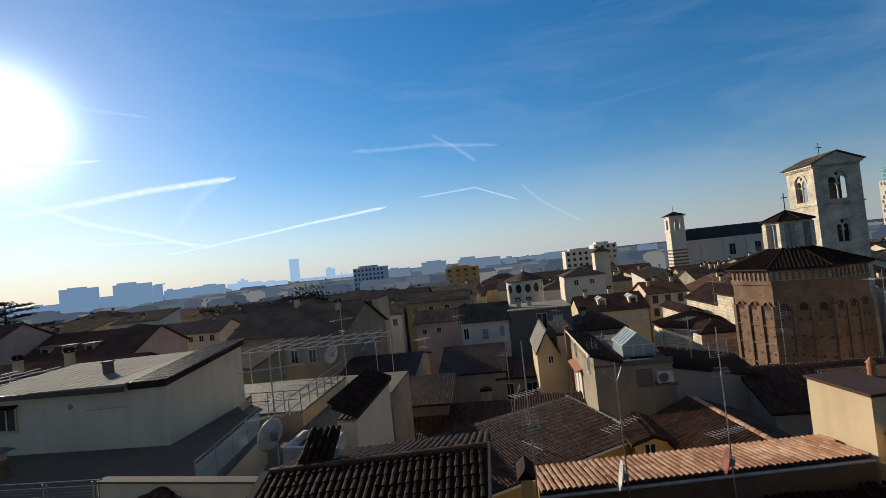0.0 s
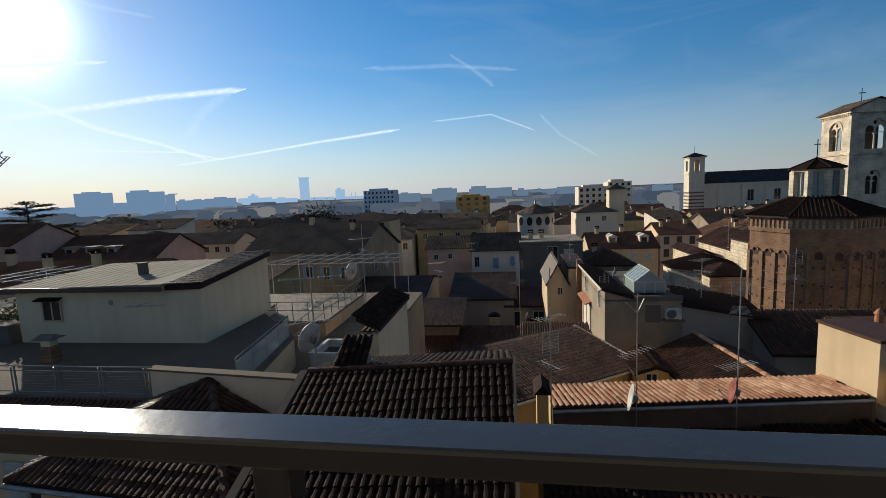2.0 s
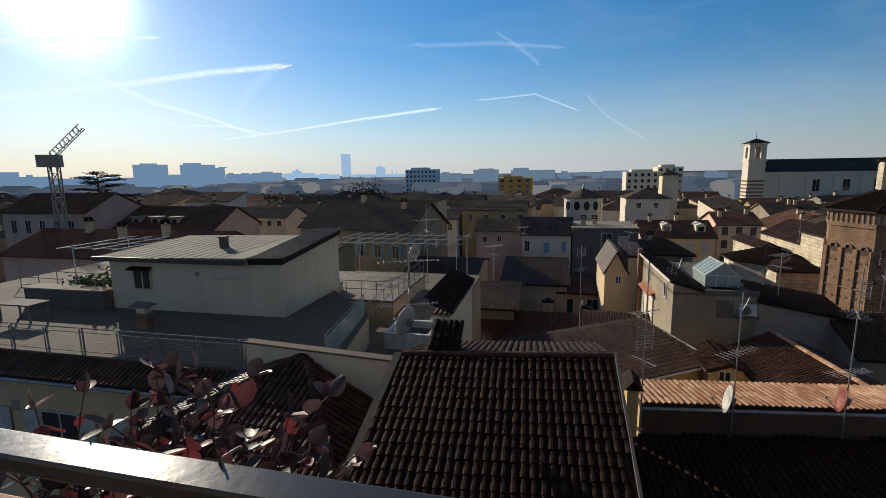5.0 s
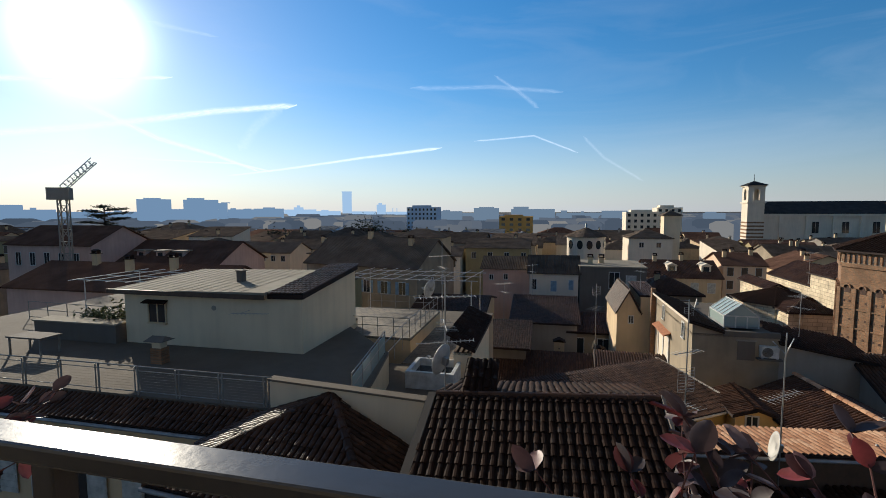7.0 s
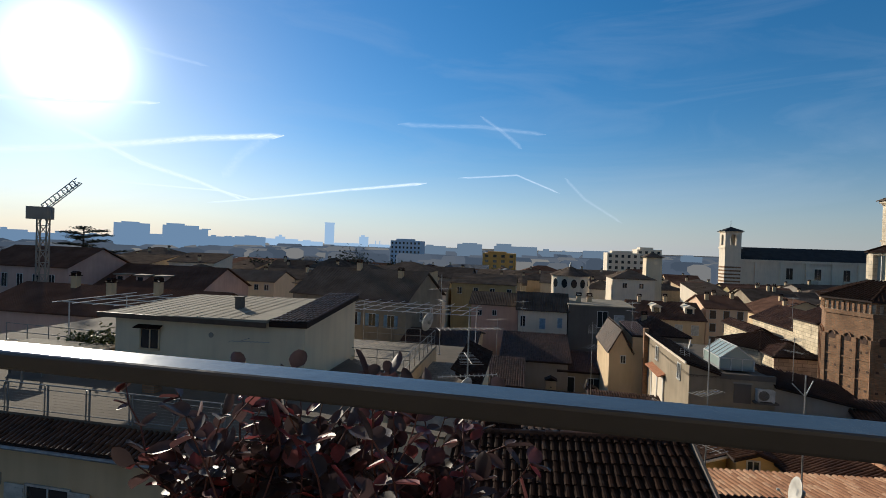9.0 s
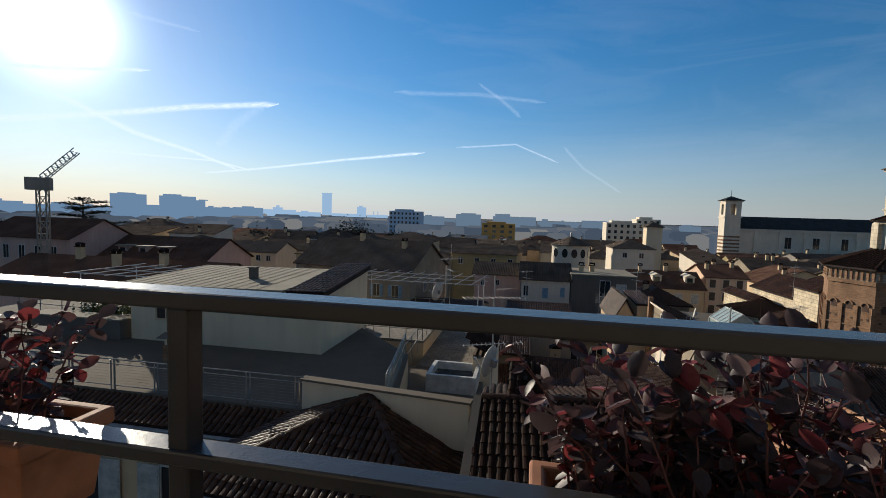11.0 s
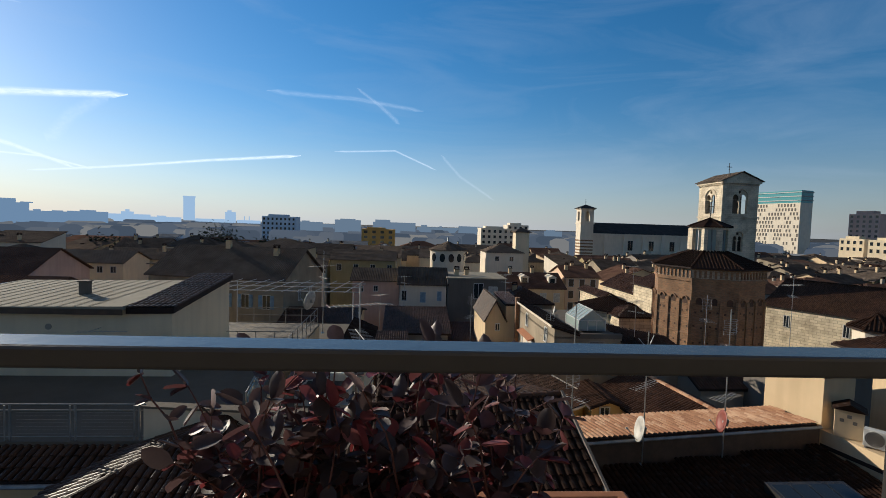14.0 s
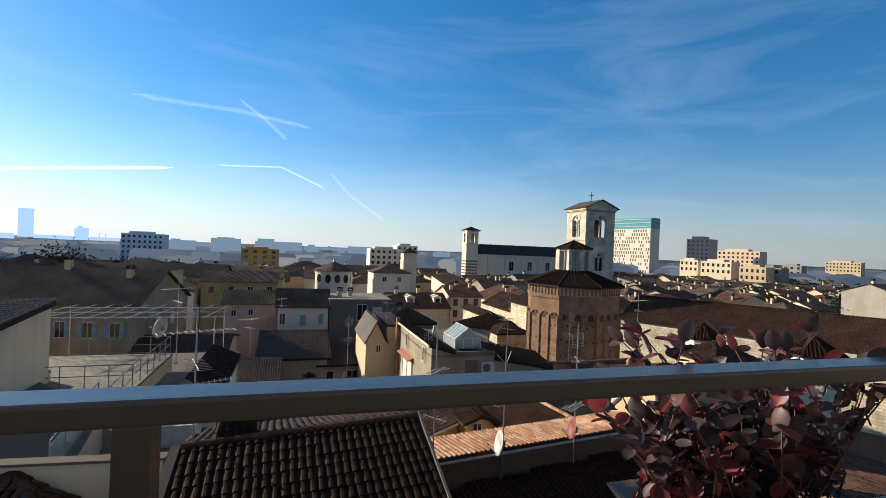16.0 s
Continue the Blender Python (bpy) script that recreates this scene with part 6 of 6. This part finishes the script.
# ---- aerials, dishes and machines ----
def dish(at, r, aim, mat="dish", tilt=12, label="round satellite dish on a mast"):
    """A shallow bowl with its feed arm; aim is the bearing of its face in degrees."""
    th = thing("satellite_dish", label, "satellite dish", at, 0, "satellite dishes")
    q = VF()
    n, rings = 24, 4
    pts = [(0, 0.16 * r, 0)]
    for j in range(1, rings + 1):
        rr = r * j / rings
        pts += [(rr * math.cos(2 * math.pi * k / n), 0.16 * r * (1 - (j / rings) ** 2), rr * 1.06 * math.sin(2 * math.pi * k / n)) for k in range(n)]
    fs = [(0, 1 + (k + 1) % n, 1 + k) for k in range(n)]
    for j in range(rings - 1):
        b = 1 + j * n
        fs += [(b + k, b + (k + 1) % n, b + n + (k + 1) % n, b + n + k) for k in range(n)]
    q.add(pts, fs)
    o = q.ob("bowl", M[mat], th, smooth=True)
    sol = o.modifiers.new("sheet", "SOLIDIFY")
    sol.thickness = 0.02
    m = pose(0, 0, 0, -tilt, 0, -aim + 180)
    o.matrix_basis = m
    arm = VF().tube((0, 0.02, -r), (0, -r * 0.95, -r * 0.25), 0.012).box(-0.035, 0.035, -r * 1.08, -r * 0.9, -r * 0.30, -r * 0.16)
    a = arm.ob("feed_arm", M["alu"], th)
    a.matrix_basis = m
    b = VF().box(-0.06, 0.06, 0.10 * r, 0.10 * r + 0.16, -0.1, 0.1).ob("bracket", M["steel"], th)
    b.matrix_basis = m
    return th


def yagi(parent, z, length, aim, n=9, span=0.5, tilt=0):
    th = VF().tube((-length / 2, 0, 0), (length / 2, 0, 0), 0.012)
    o = th.ob("boom", M["alu"], parent)
    o.matrix_basis = pose(0, 0, z, 0, tilt, aim)
    for k in range(n):
        x = -length / 2 + length * k / (n - 1)
        s = span * (1.15 - 0.45 * k / n) / 2
        e = VF().tube((x, -s, 0), (x, s, 0), 0.006, n=5).ob("element", M["alu"], o)
    return o


def panel_aerial(parent, z, aim, w=0.55, h=0.7):
    g = VF()
    for k in range(9):
        zz = -h / 2 + h * k / 8
        g.tube((-w / 2, 0.0, zz), (w / 2, 0.0, zz), 0.006, n=5)
    g.tube((-w / 2, 0, -h / 2), (-w / 2, 0, h / 2), 0.008, n=5).tube((w / 2, 0, -h / 2), (w / 2, 0, h / 2), 0.008, n=5)
    o = g.ob("reflector_grid", M["alu"], parent)
    o.matrix_basis = pose(0, 0, z, 0, 0, aim)
    for k in range(4):
        zz = -h / 2 + h * (k + 0.5) / 4
        VF().tube((-0.17, -0.14, zz + 0.07), (0, -0.12, zz), 0.006, n=5).tube((0.17, -0.14, zz + 0.07), (0, -0.12, zz), 0.006, n=5).ob("dipole", M["alu"], o)
    return o


def mast(at, top, label="thin steel aerial mast on the roof"):
    th = thing("aerial_mast", label, "aerial", at, 0, "roof aerials")
    h = top - at[2]
    VF().tube((0, 0, 0), (0, 0, h), 0.022, 0.018).ob("pole", M["steel"], th)
    VF().box(-0.08, 0.08, -0.08, 0.08, 0, 0.05).ob("foot", M["steel"], th)
    return th


m1 = mast((-4.72, 12.05, 14.9), 18.4, "aerial mast carrying the large dish behind the ridge")
yagi(m1, 2.95, 1.6, 15, 12, 0.4)
yagi(m1, 2.2, 1.2, 100, 9, 0.5)
yagi(m1, 1.75, 1.5, 185, 14, 0.3, 4)
dish((-4.80, 11.86, 16.25), 0.40, -62)
m2 = mast((1.96, 13.6, 12.4), 17.6)
panel_aerial(m2, 2.9, 20)
yagi(m2, 2.2, 0.9, 120, 7, 0.5)
yagi(m2, 3.7, 1.0, 30, 8, 0.4)
m3 = mast((4.6, 13.7, 12.2), 16.7)
yagi(m3, 2.7, 1.2, 25, 9, 0.4, -6)
VF().tube((0, 0, 3.9), (-0.35, 0, 4.25), 0.015).tube((0, 0, 3.9), (0.2, 0, 4.35), 0.015).ob("fork", M["steel"], m3)
dish((4.40, 13.62, 13.48), 0.40, -75)
m4 = mast((7.62, 13.65, 12.2), 17.4)
panel_aerial(m4, 4.6, 10, 0.6, 0.5)
yagi(m4, 3.9, 1.0, 60, 8, 0.5)
yagi(m4, 2.2, 1.3, 20, 10, 0.45)
dish((7.42, 13.55, 13.62), 0.36, -70, "rust", label="red-brown satellite dish on a mast")
m5 = mast((3.65, 33.1, 8.4), 15.0)
panel_aerial(m5, 6.1, 30, 0.7, 0.6)
yagi(m5, 4.9, 1.6, 60, 9, 0.8)
m6 = mast((-6.6, 28.5, 13.3), 18.2)
yagi(m6, 4.0, 1.6, 40, 9, 0.5)
yagi(m6, 3.3, 1.3, 110, 9, 0.5)
dish((-7.35, 28.3, 15.3), 0.55, -60)
dish((5.3, 41.4, 8.35), 0.42, -62)
dish((11.1, 35.2, 13.35), 0.36, -70)
m7 = mast((22.0, 31.5, 9.6), 15.2)
panel_aerial(m7, 4.9, 15, 1.1, 0.9)
yagi(m7, 3.6, 1.8, 60, 10, 1.0)
m8 = mast((25.5, 27.6, 10.5), 17.0)
yagi(m8, 6.0, 2.0, 10, 10, 0.6)
yagi(m8, 5.2, 1.6, 50, 9, 0.6)
m9 = mast((9.3, 31.8, 9.6), 14.0)
panel_aerial(m9, 3.6, 30, 0.9, 1.1)
yagi(m9, 2.4, 1.8, 110, 9, 0.8)
for at, top in (((-2.5, 41.2, 10.2), 13.8), ((1.0, 53.8, 10.2), 14.0), ((15.2, 30.4, 12.05), 15.0), ((9.9, 44.0, 12.8), 15.4), ((31, 55, 12), 15.5)):
    mm = mast(at, top)
    yagi(mm, top - at[2] - 0.15, 1.6, 35, 9, 0.8)
    yagi(mm, top - at[2] - 0.9, 1.2, 120, 7, 0.8)

wa = thing("wall_aerial", "small comb aerial fixed to the white wall", "aerial", (-13.6, 18.3, 15.95), -6.5)
VF().tube((0, 0.1, 0), (0, -0.5, 0), 0.012).ob("bracket", M["alu"], wa)
yagi(wa, 0.0, 1.5, 8, 10, 0.4).location = (0.4, -0.5, 0)


def air_conditioner(at, rz, size=1.0):
    th = thing("air_conditioner", "white outdoor air conditioner unit with a round grille", "air conditioner", at, rz, "air conditioners")
    th.scale = (size, size, size)
    bevelled(VF().box(-0.42, 0.42, -0.16, 0.16, 0.05, 0.65).ob("casing", M["frame"], th), 0.02)
    g = VF()
    for r in (0.06, 0.11, 0.16, 0.21, 0.25):
        for k in range(20):
            a0, a1 = 2 * math.pi * k / 20, 2 * math.pi * (k + 1) / 20
            g.beam((-0.12 + r * math.cos(a0), -0.175, 0.35 + r * math.sin(a0)), (-0.12 + r * math.cos(a1), -0.175, 0.35 + r * math.sin(a1)), 0.012, 0.012)
    g.ob("grille", M["paintrail"], th)
    # dark disc on the closed casing, for the shaded hollow behind the grille
    VF().tube((-0.12, -0.158, 0.35), (-0.12, -0.167, 0.35), 0.26, n=24).ob("fan_opening", M["dark"], th)
    for sx in (-0.35, 0.35):
        VF().box(sx - 0.03, sx + 0.03, -0.18, 0.18, 0, 0.05).ob("foot", M["steel"], th)
    return th


air_conditioner((12.75, 12.55, 12.78), -60)
air_conditioner((12.78, 11.45, 12.78), -60)
air_conditioner(along(CO, 4.1, -0.24, 11.35), -6.5, 1.12)


def holed_chimney(at, rz, w, h):
    th = thing("chimney", "cream plastered chimney with square vent holes and a tiled cap", "chimney", at, rz, "plastered chimneys")
    VF().box(-w / 2, w / 2, -w / 2.4, w / 2.4, 0, h).ob("shaft", M["cream"], th)
    # dark squares on the face give the shade of holes that aren't cut
    for hx, hz in ((-w * 0.25, h * 0.62), (w * 0.2, h * 0.58), (0.0, h * 0.78)):
        VF().box(hx - 0.06, hx + 0.06, -w / 2.4 - 0.008, -w / 2.4 + 0.02, hz - 0.06, hz + 0.06).ob("vent_hole", M["dark"], th)
    VF().add([(-w * 0.62, -w * 0.55, h), (w * 0.62, -w * 0.55, h), (w * 0.62, w * 0.55, h), (-w * 0.62, w * 0.55, h), (0, -w * 0.55, h + w * 0.3), (0, w * 0.55, h + w * 0.3)],
             [(0, 1, 4), (1, 2, 5, 4), (2, 3, 5), (3, 0, 4, 5), (3, 2, 1, 0)]).ob("cap", M["tile"], th)
    return th


holed_chimney((12.75, 13.6, 12.8), -50, 0.8, 1.0)
holed_chimney((12.75, 10.2, 12.8), -50, 0.95, 1.25)
pot = thing("chimney_pot", "round terracotta chimney pot with a pointed cap", "chimney", (21.0, 24.0, 12.0))
# the dark wall colour stands in for shade on this shed
house("low_tiled_shed", "low roof with a brick chimney and orange tiles", 19.8, 23.0, 6.0, 2.8, 12.0, 0.25, "flat", "dark", rf="roof_red")
VF().tube((0, 0, 0), (0, 0, 0.75), 0.2, 0.17, 12).ob("pot", M["terra"], pot)
VF().tube((0, 0, 0.75), (0, 0, 1.05), 0.24, 0.02, 12).ob("cap", M["terra"], pot)
holed_chimney((12.2, 19.0, 10.35), -6, 0.5, 0.7)
holed_chimney((2.5, 42.4, 5.6), -6, 0.9, 2.7)
holed_chimney((5.9, 41.6, 5.2), -6, 0.9, 2.7)
house("courtyard_house", "low flat roofed link between the courtyard houses", 1.2, 41.2, 6.4, 4.5, 5.6, 0.2, "flat", "stained", rf="deck")

roof_light = thing("roof_window", "dark glazed roof window set in the low tiled roof", "window", (8.85, 11.2, 12.16), -6.5)
VF().add([(-1.3, -0.65, 0.0), (1.3, -0.65, 0.0), (1.3, 0.65, 0.2), (-1.3, 0.65, 0.2), (-1.3, -0.65, -0.3), (1.3, -0.65, -0.3), (1.3, 0.65, -0.3), (-1.3, 0.65, -0.3)],
         [(0, 1, 2, 3), (0, 4, 5, 1), (1, 5, 6, 2), (2, 6, 7, 3), (3, 7, 4, 0)]).ob("frame", M["rail"], roof_light)
for k in range(4):
    x = -1.2 + 0.61 * k
    VF().slab([(x, -0.55, 0.035), (x + 0.54, -0.55, 0.035), (x + 0.54, 0.5, 0.195), (x, 0.5, 0.195)], 0.02).ob("pane", M["glass"], roof_light)

# glazed lantern on the corner house
gh = thing("roof_greenhouse", "small glazed roof lantern with white frames", "skylight", along(CO, 2.12, 1.2, 12.75), -6.5)
gw, gd, g0, g1 = 1.95, 2.7, 0.74, 1.5
VF().box(0, gw, 0, gd, 0, 0.12).ob("base", M["lead"], gh)
for a, b in (((0, 0, 0), (0, 0, g0)), ((gw, 0, 0), (gw, 0, g0)), ((gw, gd, 0), (gw, gd, g0)), ((0, gd, 0), (0, gd, g0)), ((gw / 3, 0, 0), (gw / 3, 0, g0)), ((2 * gw / 3, 0, 0), (2 * gw / 3, 0, g0)),
             ((0, 0, g0), (gw, 0, g0)), ((0, gd, g0), (gw, gd, g0)), ((0, 0, g0), (0, gd, g0)), ((gw, 0, g0), (gw, gd, g0)), ((gw / 2, 0, g1), (gw / 2, gd, g1)), ((0, 0, g0), (gw / 2, 0, g1)), ((gw, 0, g0), (gw / 2, 0, g1))):
    VF().beam(a, b, 0.06, 0.06).ob("frame_bar", M["frame"], gh)
for k in range(6):
    y = gd * k / 5
    VF().beam((0, y, g0 + 0.01), (gw / 2, y, g1 + 0.01), 0.05, 0.05).ob("rafter", M["frame"], gh)
    VF().beam((gw, y, g0 + 0.01), (gw / 2, y, g1 + 0.01), 0.05, 0.05).ob("rafter", M["frame"], gh)
for poly in (((0.02, 0.02, 0.1), (gw - 0.02, 0.02, 0.1), (gw - 0.02, 0.02, g0), (gw / 2, 0.02, g1), (0.02, 0.02, g0)), ((0.02, gd, 0.1), (0.02, 0.02, 0.1), (0.02, 0.02, g0), (0.02, gd, g0)),
             ((0, 0, g0), (gw / 2, 0, g1), (gw / 2, gd, g1), (0, gd, g0))):
    c = VF()
    c.add(poly, [tuple(range(len(poly)))])
    o = c.ob("pane", M["skyglass"], gh)
    sol = o.modifiers.new("sheet", "SOLIDIFY")
    sol.thickness = 0.012

# ---- paved terrace, its rails and pergolas ----
house("terrace_house", "low flat roofed house under the pergola", -14.0, 29.9, 10.0, 5.5, 12.5, 0.1, "flat", "stained", rf="deck", ov=0.0)
ter = thing("paved_terrace", "paved roof terrace with grey railings above low walls", "terrace", (-11.0, 22.6, 0), -6.5)
VF().box(-0.3, 3.4, 0.5, 2.2, 0, 13.6).box(-4.5, 3.4, 2.2, 7.0, 0, 13.6).ob("wall", M["cream"], ter)
VF().box(-0.3, 3.4, 0.5, 2.2, 13.6, 13.72).box(-4.5, 3.4, 2.2, 7.0, 13.6, 13.72).ob("floor", M["paving"], ter)
VF().box(3.4, 6.1, -1.0, 6.0, 0, 12.85).ob("low_wall", M["cream"], ter)
VF().box(3.4, 6.1, -1.0, 6.0, 12.85, 12.95).ob("low_paving", M["paving"], ter)
VF().box(2.4, 6.6, -7.0, -1.0, 0, 12.9).ob("lower_floor", M["deck"], ter)


def low_rail(name, label, a, b, z, h=0.95, n=5, bars=2, glassy=False):
    th = thing(name, label, "railing")
    a, b = Vector(a), Vector(b)
    for k in range(n + 1):
        p = a.lerp(b, k / n)
        VF().tube((p.x, p.y, z), (p.x, p.y, z + h), 0.022, n=6).ob("post", M["paintrail"], th)
    for k in range(bars):
        zz = z + h - k * h * 0.45
        VF().tube((a.x, a.y, zz), (b.x, b.y, zz), 0.02, n=6).ob("rail", M["paintrail"], th)
    if glassy:
        pn = VF().beam((a.x, a.y, z + h * 0.47), (b.x, b.y, z + h * 0.47), 0.015, h * 0.8)
        pn.ob("glass_panel", M["skyglass"], th)
    return th


low_rail("terrace_rail", "thin grey steel railing along the paved terrace", (-11.0, 23.3, 0), (-7.65, 22.9, 0), 13.72, n=4)
low_rail("terrace_rail", "thin grey steel railing along the paved terrace", (-11.6, 29.6, 0), (-6.95, 29.1, 0), 13.72, n=5, bars=4)
low_rail("terrace_rail", "thin grey steel railing along the paved terrace", (-7.65, 22.9, 0), (-6.95, 29.1, 0), 13.72, n=6)
low_rail("terrace_rail", "thin grey steel railing beside the light well", (-7.9, 18.6, 0), (-7.65, 22.9, 0), 13.5, h=1.15, n=3)
low_rail("glass_balustrade", "glass panelled balustrade at the deck edge", (-7.75, 13.6, 0), (-7.9, 18.6, 0), 14.2, n=4, glassy=True)
lw = thing("light_well", "white framed roof opening over a light well", "skylight", (-7.0, 18.3, 12.9), -6.5)
VF().box(0, 2.0, 0, 0.15, 0, 0.7).box(0, 2.0, 1.75, 1.9, 0, 0.7).box(0, 0.15, 0.15, 1.75, 0, 0.7).box(1.85, 2.0, 0.15, 1.75, 0, 0.7).ob("curb", M["frame"], lw)
VF().box(0.15, 1.85, 0.15, 1.75, 0.35, 0.38).ob("pane", M["glass"], lw)


def pergola(at, w, d, h, n, rz, label):
    th = thing("pergola", label, "pergola", at, rz, "roof pergolas")
    for x in (0, w):
        for y in (0, d):
            VF().tube((x, y, 0), (x, y, h), 0.03, n=6).ob("post", M["frame"], th)
    for y in (0, d / 2, d):
        VF().tube((-0.4, y, h), (w + 0.4, y, h), 0.03, n=6).ob("beam", M["frame"], th)
    for k in range(n):
        x = w * k / (n - 1)
        q = VF()
        pts = [(x - 0.5, -0.5, h + 0.02), (x + 0.2, d + 0.5, h + 0.12)]
        for a, b in zip(pts, pts[1:]):
            q.tube(a, b, 0.022, n=6)
        q.ob("bar", M["frame"], th)
    return th


pergola((-13.2, 30.5, 12.6), 8.4, 4.0, 3.0, 10, -6.5, "white steel tube pergola without a cover")
pergola((-26.0, 23.5, 14.2), 7.5, 3.6, 2.1, 7, -6.5, "bare white steel pergola on the roof deck")
low_rail("terrace_rail", "thin grey steel railing round the roof deck", (-29.0, 23.0, 0), (-20.5, 21.5, 0), 14.2, n=6, bars=3)


def leaf_clump(name, label, cat, at, rx, ry, rz_, n, size, mat, seed):
    rnd = random.Random(seed)
    th = thing(name, label, cat, at)
    q = VF()
    for _ in range(n):
        a, b, c = rnd.gauss(0, 0.42), rnd.gauss(0, 0.42), rnd.gauss(0, 0.42)
        leaf(q, Vector((a * rx, b * ry, rz_ + c * rz_)), Vector((rnd.uniform(-1, 1), rnd.uniform(-1, 1), rnd.uniform(-0.4, 1))), Vector((0.2, 0.1, 1)), size * rnd.uniform(0.6, 1.3))
    o = q.ob("foliage", M[mat], th)
    o["kind"] = "stuff"
    VF().tube((0, 0, 0), (0, 0, rz_), 0.05, 0.03, 6).ob("stem", M["bark"], th)
    return th


leaf_clump("potted_bush", "yellow-green bush in a tub on the roof deck", "bush", (-21.3, 20.2, 14.2), 1.3, 0.8, 0.75, 900, 0.16, "leafgreen", 3)
leaf_clump("potted_bush", "yellow-green bush in a tub on the roof deck", "bush", (-22.8, 20.6, 14.2), 0.9, 0.7, 0.6, 600, 0.16, "leafgreen", 4)
trough = thing("plant_trough", "long dark planting trough with a pale rim on the deck", "planter", (-22.4, 19.5, DECK), -6.5)
VF().box(-2.3, 2.3, -0.4, 0.4, 0, 0.82).ob("body", M["dark"], trough)
VF().box(-2.36, 2.36, -0.46, 0.46, 0.82, 0.88).ob("rim", M["felt"], trough)
tub = thing("deck_table", "covered garden table and chairs on the roof deck", "table", (-22.5, 17.3, DECK), -6.5)
VF().box(-0.9, 0.9, -0.45, 0.45, 0.70, 0.76).ob("tabletop", M["dark"], tub)
for sx in (-0.8, 0.8):
    for sy in (-0.38, 0.38):
        VF().box(sx - 0.03, sx + 0.03, sy - 0.03, sy + 0.03, 0, 0.7).ob("leg", M["paintrail"], tub)

# ---- crane and cedar behind the long house ----
crane = thing("tower_crane", "grey lattice tower crane with a raised jib", "crane", (-60.5, 57.0, 0), 25)
q = VF()
for k in range(14):
    z0 = 1.6 * k
    for (x0, y0), (x1, y1) in (((-0.5, -0.5), (0.5, -0.5)), ((0.5, -0.5), (0.5, 0.5)), ((0.5, 0.5), (-0.5, 0.5)), ((-0.5, 0.5), (-0.5, -0.5))):
        q.beam((x0, y0, z0), (x1, y1, z0 + 1.6), 0.09, 0.09).beam((x0, y0, z0), (x1, y1, z0), 0.09, 0.09)
for x0 in (-0.5, 0.5):
    for y0 in (-0.5, 0.5):
        q.beam((x0, y0, 0), (x0, y0, 22.4), 0.14, 0.14)
q.ob("mast", M["grey"], crane)
VF().box(-1.6, 0.9, -0.7, 0.7, 21.6, 23.2).ob("cab", M["grey"], crane)
j = VF()
p0, p1 = Vector((0.2, 0, 22.8)), Vector((3.9, 0, 26.6))
for k in range(9):
    a, b = p0.lerp(p1, k / 9), p0.lerp(p1, (k + 1) / 9)
    up = Vector((-0.5, 0, 0.65))
    for s in (-0.4, 0.4):
        o = Vector((0, s, 0))
        j.beam(a + o, b + o, 0.1, 0.1).beam(a + o, a + up, 0.07, 0.07).beam(a + up, b + o, 0.07, 0.07)
    j.beam(a + up, b + up, 0.1, 0.1)
j.ob("jib", M["steel"], crane)


def cedar(at, h, r, seed):
    """A flat-topped cedar: tapered trunk, level limbs in tiers, pads of needles."""
    rnd = random.Random(seed)
    th = thing("cedar_tree", "dark flat-topped cedar with level tiers of branches", "tree", at)
    t = VF().tube((0, 0, 0), (0, 0, h * 0.6), 0.45, 0.3).tube((0, 0, h * 0.6), (0.2, 0, h), 0.3, 0.06)
    leaves = VF()
    for k in range(36):
        z = h * (0.36 + 0.64 * k / 36)
        a = k * 2.4
        ln = r * (0.55 + 0.5 * rnd.random()) * (1.25 if k < 26 else 0.8)
        e = Vector((math.cos(a) * ln, math.sin(a) * ln, z + rnd.uniform(-0.1, 0.4)))
        t.tube((0.1, 0, z - 0.3), e, 0.12, 0.03, 5)
        for _ in range(210):
            f = rnd.uniform(0.3, 1.05)
            c = Vector((0.1, 0, z - 0.3)).lerp(e, f) + Vector((rnd.gauss(0, 0.6), rnd.gauss(0, 0.6), 0.1 + rnd.gauss(0, 0.1)))
            leaf(leaves, c, Vector((rnd.uniform(-1, 1), rnd.uniform(-1, 1), rnd.uniform(-0.1, 0.3))), Vector((0, 0, 1)), rnd.uniform(0.25, 0.5))
    t.ob("trunk", M["bark"], th)
    leaves.ob("crown", M["needles"], th)["kind"] = "stuff"
    return th


cedar((-71.0, 75.0, 0), 21.2, 5.2, 9)
leaf_clump("garden_tree", "dark green tree between the far roofs", "tree", (132.0, 62.0, 6.0), 5.0, 4.0, 4.0, 2500, 0.8, "needles", 6)
for x, y, s in ((-66, 130, 1.0), (-40, 140, 1.2), (-48, 160, 1.3), (-30, 150, 1.0)):
    leaf_clump("garden_tree", "hazy round tree between the roofs", "tree", (x, y, 5), 4.5 * s, 4.0 * s, 4.6 * s, 1500, 0.8, "needles", int(x + y))

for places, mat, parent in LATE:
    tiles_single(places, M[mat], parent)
